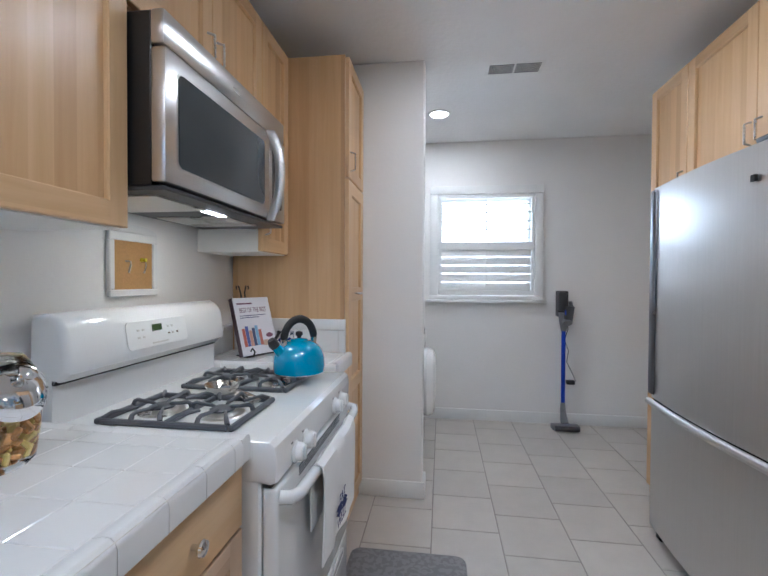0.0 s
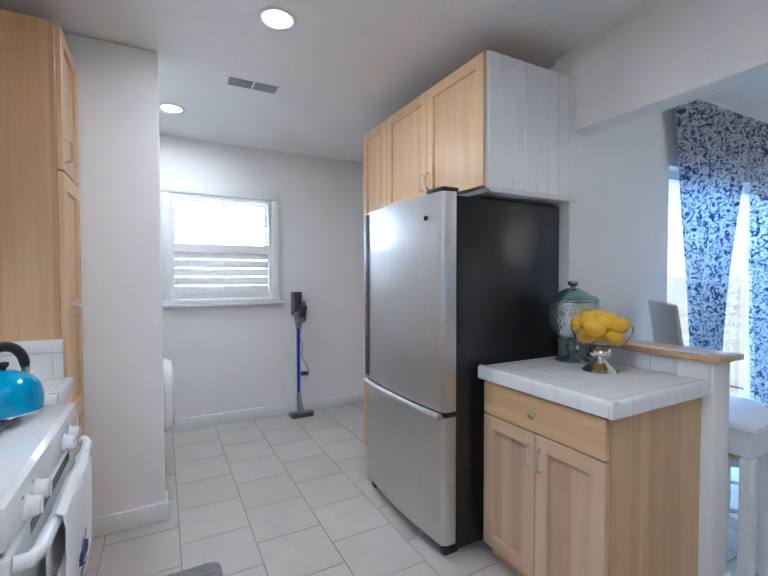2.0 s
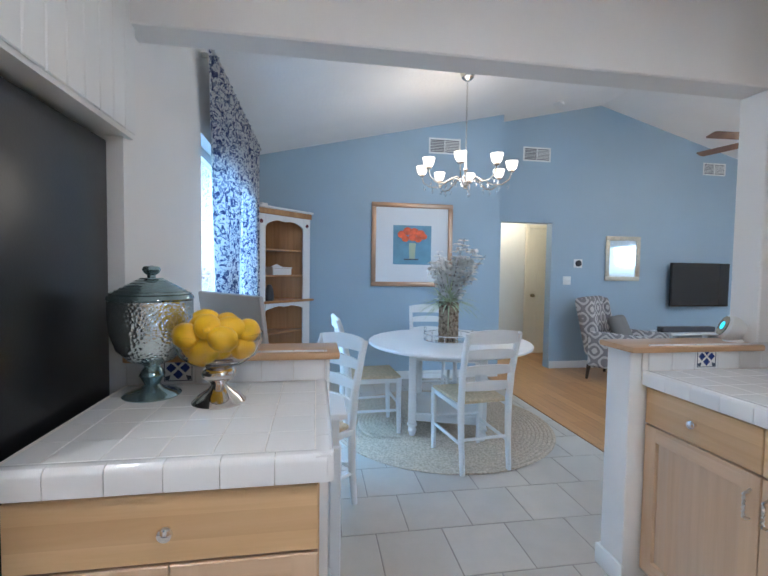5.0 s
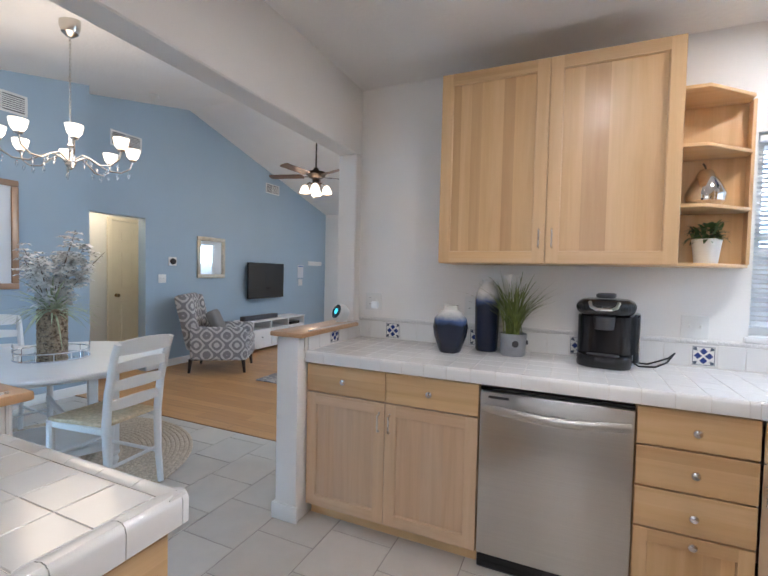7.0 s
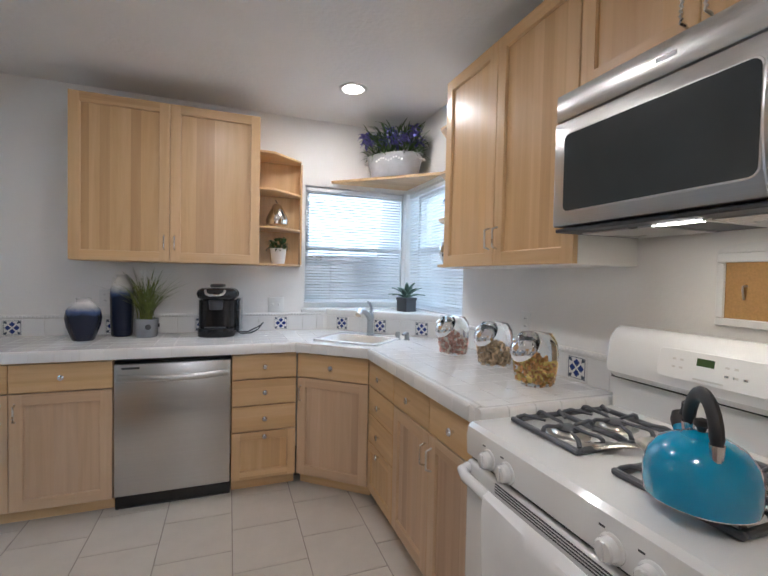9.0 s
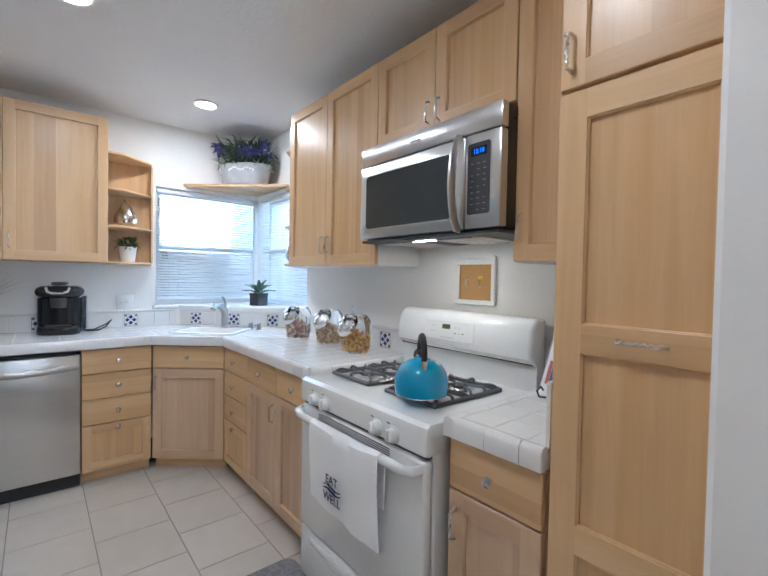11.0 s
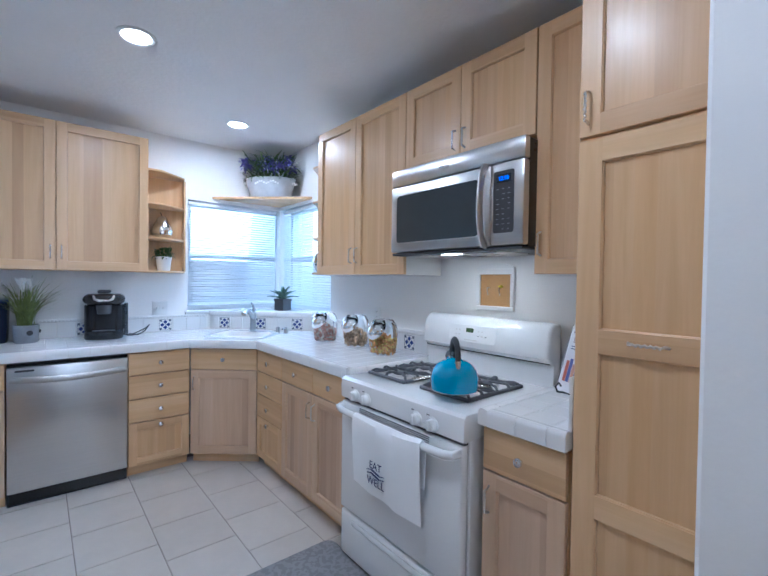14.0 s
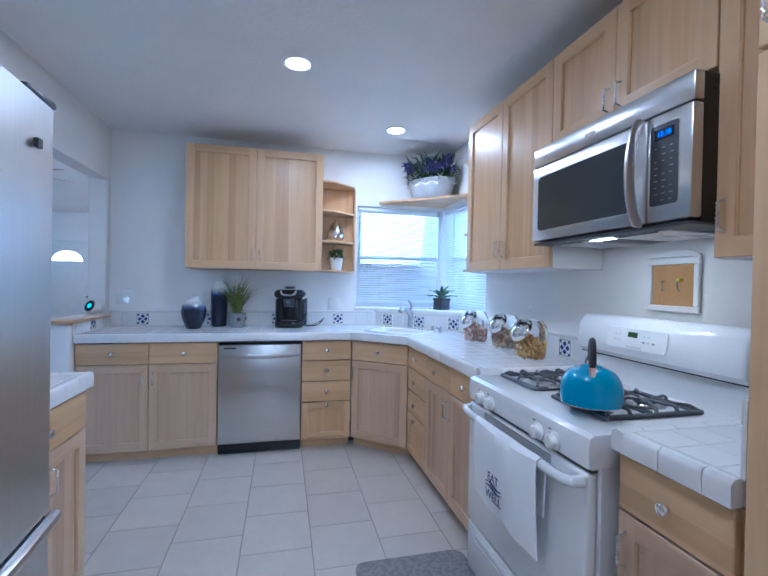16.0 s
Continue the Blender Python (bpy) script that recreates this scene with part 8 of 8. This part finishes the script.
part("door_glass", moved(lathe([(0, 0.02), (0.1, 0.05), (0.165, 0.06), (0.165, 0.03), (0, 0.01)], 36), pose(0.36, 0.001, 0.55, 90, 0, 0)), SCREEN, ws)
part("control_strip", box(0.02, 0.66, -0.006, 0.0, 0.83, 0.90, 0.004), NICKEL, ws)
for x in (0.04, 0.60):
    part("foot", box(x, x + 0.04, 0.03, 0.07, 0, 0.0195), DARKGREY, ws)

# ---- outside ----
GROUND = plain("dry lawn and soil", (0.26, 0.24, 0.17), 0.95, var=0.3, scale=0.6, relief=0.5, fine=30, distance=0.02)
gr = bmesh.new()
g = 600
hole_x0, hole_x1, hole_y0, hole_y1 = -1.4, 6.8, -6.9, 4.0
merge(gr, box(-g, g, -g, hole_y0, -0.3, -0.1))
merge(gr, box(-g, g, hole_y1, g, -0.3, -0.1))
merge(gr, box(-g, hole_x0, hole_y0, hole_y1, -0.3, -0.1))
merge(gr, box(hole_x1, g, hole_y0, hole_y1, -0.3, -0.1))
merge(gr, box(hole_x0, hole_x1, hole_y0, hole_y1, -0.3, -0.125))
structure("ground", gr, GROUND, "dry garden ground round the house", "ground")
FENCE = plain("weathered grey fence boards", (0.66, 0.65, 0.63), 0.85, var=0.25, scale=5, relief=0.5, fine=50)


def fence(m, L, label):
    f = thing("fence", m, label, "fence")
    n = int(L / 0.15)
    me = mesh_of("board", box(0, 0.142, -0.01, 0.01, 0, 1.75, 0.004), FENCE)
    for i in range(n):
        o = new("board", me)
        o.parent = f
        o.matrix_local = pose(i * 0.15, 0, 0.02 * math.sin(i * 1.7))
    for z in (0.35, 1.4):
        part("rail", box(0, L, 0.011, 0.05, z, z + 0.08), FENCE, f)


fence(pose(0.5, 6.2, -0.1), 9.0, "weathered grey board fence in the garden")
fence(pose(-9.0, -5.6, -0.1), 10.0, "weathered grey board fence in the garden")
fence(pose(-5.2, -5.5, -0.1, 0, 0, 90), 8.0, "weathered grey board fence in the garden")
HEDGE = plain("garden foliage", (0.07, 0.12, 0.04), 0.7, var=0.5, scale=9)


def shrub(m, sx, sy, sz, count, L, label, seed, bloom=None, trunk=False):
    s = thing("tree" if trunk else "shrub", m, label, "tree" if trunk else "shrub")
    r_ = random.Random(seed)
    base = sz * 0.45 if trunk else 0.0
    if trunk:
        part("trunk", tube([(0, 0, 0), (0.05, 0.02, base * 0.6), (0.0, 0.0, base + sz * 0.3)], [0.16, 0.12, 0.05], 10), STEM, s)
        for k in range(6):
            a = k * 1.05
            part("limb", tube([(0.02, 0, base * (0.7 + 0.05 * k)), (math.cos(a) * sx * 0.4, math.sin(a) * sy * 0.4, base + sz * 0.2), (math.cos(a) * sx * 0.7, math.sin(a) * sy * 0.7, base + sz * 0.35)], [0.06, 0.035, 0.012], 6), STEM, s)
    bm, fb = bmesh.new(), bmesh.new()
    clumps = [(r_.gauss(0, 0.42) * sx, r_.gauss(0, 0.42) * sy, base + sz * (0.15 + 0.75 * r_.random())) for _ in range(26)]
    for k in range(count):
        c = clumps[k % 26]
        p = [c[i] + r_.gauss(0, 0.16) * (sx, sy, sz * 0.6)[i] for i in range(3)]
        p[2] = max(0.05, p[2])
        m_ = Matrix.Translation(p) @ Euler((r_.uniform(0, 6), r_.uniform(0, 6), r_.uniform(0, 6))).to_matrix().to_4x4()
        me_ = fb if bloom and r_.random() < 0.35 else bm
        L_ = L * r_.uniform(0.6, 1.3)
        vs = [me_.verts.new(m_ @ Vector(q)) for q in ((0, 0, 0), (L_ * 0.5, L_ * 0.28, 0.02), (L_, 0, 0), (L_ * 0.5, -L_ * 0.28, 0.02))]
        me_.faces.new(vs)
    tagged(part("crown", bm, HEDGE, s), kind="stuff")
    if bloom:
        tagged(part("blossoms", fb, bloom, s), kind="stuff")
    return s


shrub(pose(5.2, 4.4, -0.1), 0.9, 0.6, 1.1, 2200, 0.07, "white-flowering garden shrub by the window", 1, PETAL)
shrub(pose(3.6, 5.2, -0.1), 0.6, 0.5, 0.9, 1200, 0.07, "white-flowering garden shrub by the fence", 2, PETAL)
shrub(pose(-1.8, -6.4, -0.1), 1.4, 1.0, 3.2, 3000, 0.13, "leafy garden tree beyond the fence", 3, None, True)
shrub(pose(-6.2, -2.6, -0.1), 1.2, 1.4, 3.0, 2600, 0.13, "leafy garden tree beyond the fence", 4, None, True)
ROOFM = plain("grey roof shingles", (0.20, 0.20, 0.21), 0.9, var=0.2, scale=4, relief=0.4, fine=20)
STUCCO = plain("pale stucco", (0.55, 0.53, 0.50), 0.9, var=0.08, scale=2, relief=0.3)
nb = thing("neighbour_house", pose(2.0, 11.0, -0.1), "pale stucco house with a grey shingle roof", "house")
part("wall", box(-4, 8, 0, 7, 0, 2.6), STUCCO, nb)
roof = bmesh.new()
rv = [roof.verts.new(p) for p in ((-4.5, -0.6, 2.45), (8.5, -0.6, 2.45), (8.5, 3.5, 4.4), (-4.5, 3.5, 4.4), (8.5, 7.6, 2.45), (-4.5, 7.6, 2.45))]
roof.faces.new((rv[0], rv[1], rv[2], rv[3]))
roof.faces.new((rv[3], rv[2], rv[4], rv[5]))
bmesh.ops.solidify(roof, geom=list(roof.faces), thickness=0.12)
part("roof", roof, ROOFM, nb)

# ---- floor tiles, running bond ----
TX, TY, PX, PY, G = 0.028, 0.2727, 0.344, 0.3435, 0.005
tile_me = mesh_of("floor_tile", prism([(G / 2, G / 2), (PX - G / 2, G / 2), (PX - G / 2, PY - G / 2), (G / 2, PY - G / 2)], -0.006, 0.0, 0.0015, 1, True), FLOORTILE)
spots, rest = [], bmesh.new()
for i in range(-4, 17):
    x0 = TX + i * PX
    off = TY if i % 2 else TY + PY / 2
    for j in range(-7, 13):
        y0 = off + j * PY
        if y0 > NY or x0 > LE or y0 + PY < -1.38 or x0 + PX < WX:
            continue
        inside = x0 > WX and y0 > -1.37 and y0 + PY < NY
        in_room = (x0 + PX > -0.5 and x0 < 2.0 and y0 + PY > -0.75) or (x0 + PX > 2.0 and y0 < DN)
        if not in_room:
            continue
        ya, yb = max(y0, -1.374), min(y0 + PY, NY)
        if ya == y0 and yb == y0 + PY:
            spots.append((x0, y0))
        elif yb - ya > 0.02:
            merge(rest, moved(prism([(x0 + G / 2, ya + G / 2), (x0 + PX - G / 2, ya + G / 2), (x0 + PX - G / 2, yb - G / 2), (x0 + G / 2, yb - G / 2)], -0.006, 0.0, 0.0015, 1, True), pose(0, 0, FL)))
spots.sort(key=lambda p: math.hypot(p[0] - 1.2, p[1] - 0.8))
for k, (x0, y0) in enumerate(spots):
    if k < 300:
        o = new("floor_tile", tile_me)
        o.parent = floor_kitchen
        o.matrix_local = pose(x0, y0, FL)
    else:
        merge(rest, moved(prism([(G / 2, G / 2), (PX - G / 2, G / 2), (PX - G / 2, PY - G / 2), (G / 2, PY - G / 2)], -0.006, 0.0, 0.0015, 1, True), pose(x0, y0, FL)))
tagged(part("cut_tiles", rest, FLOORTILE, floor_kitchen), kind="stuff")
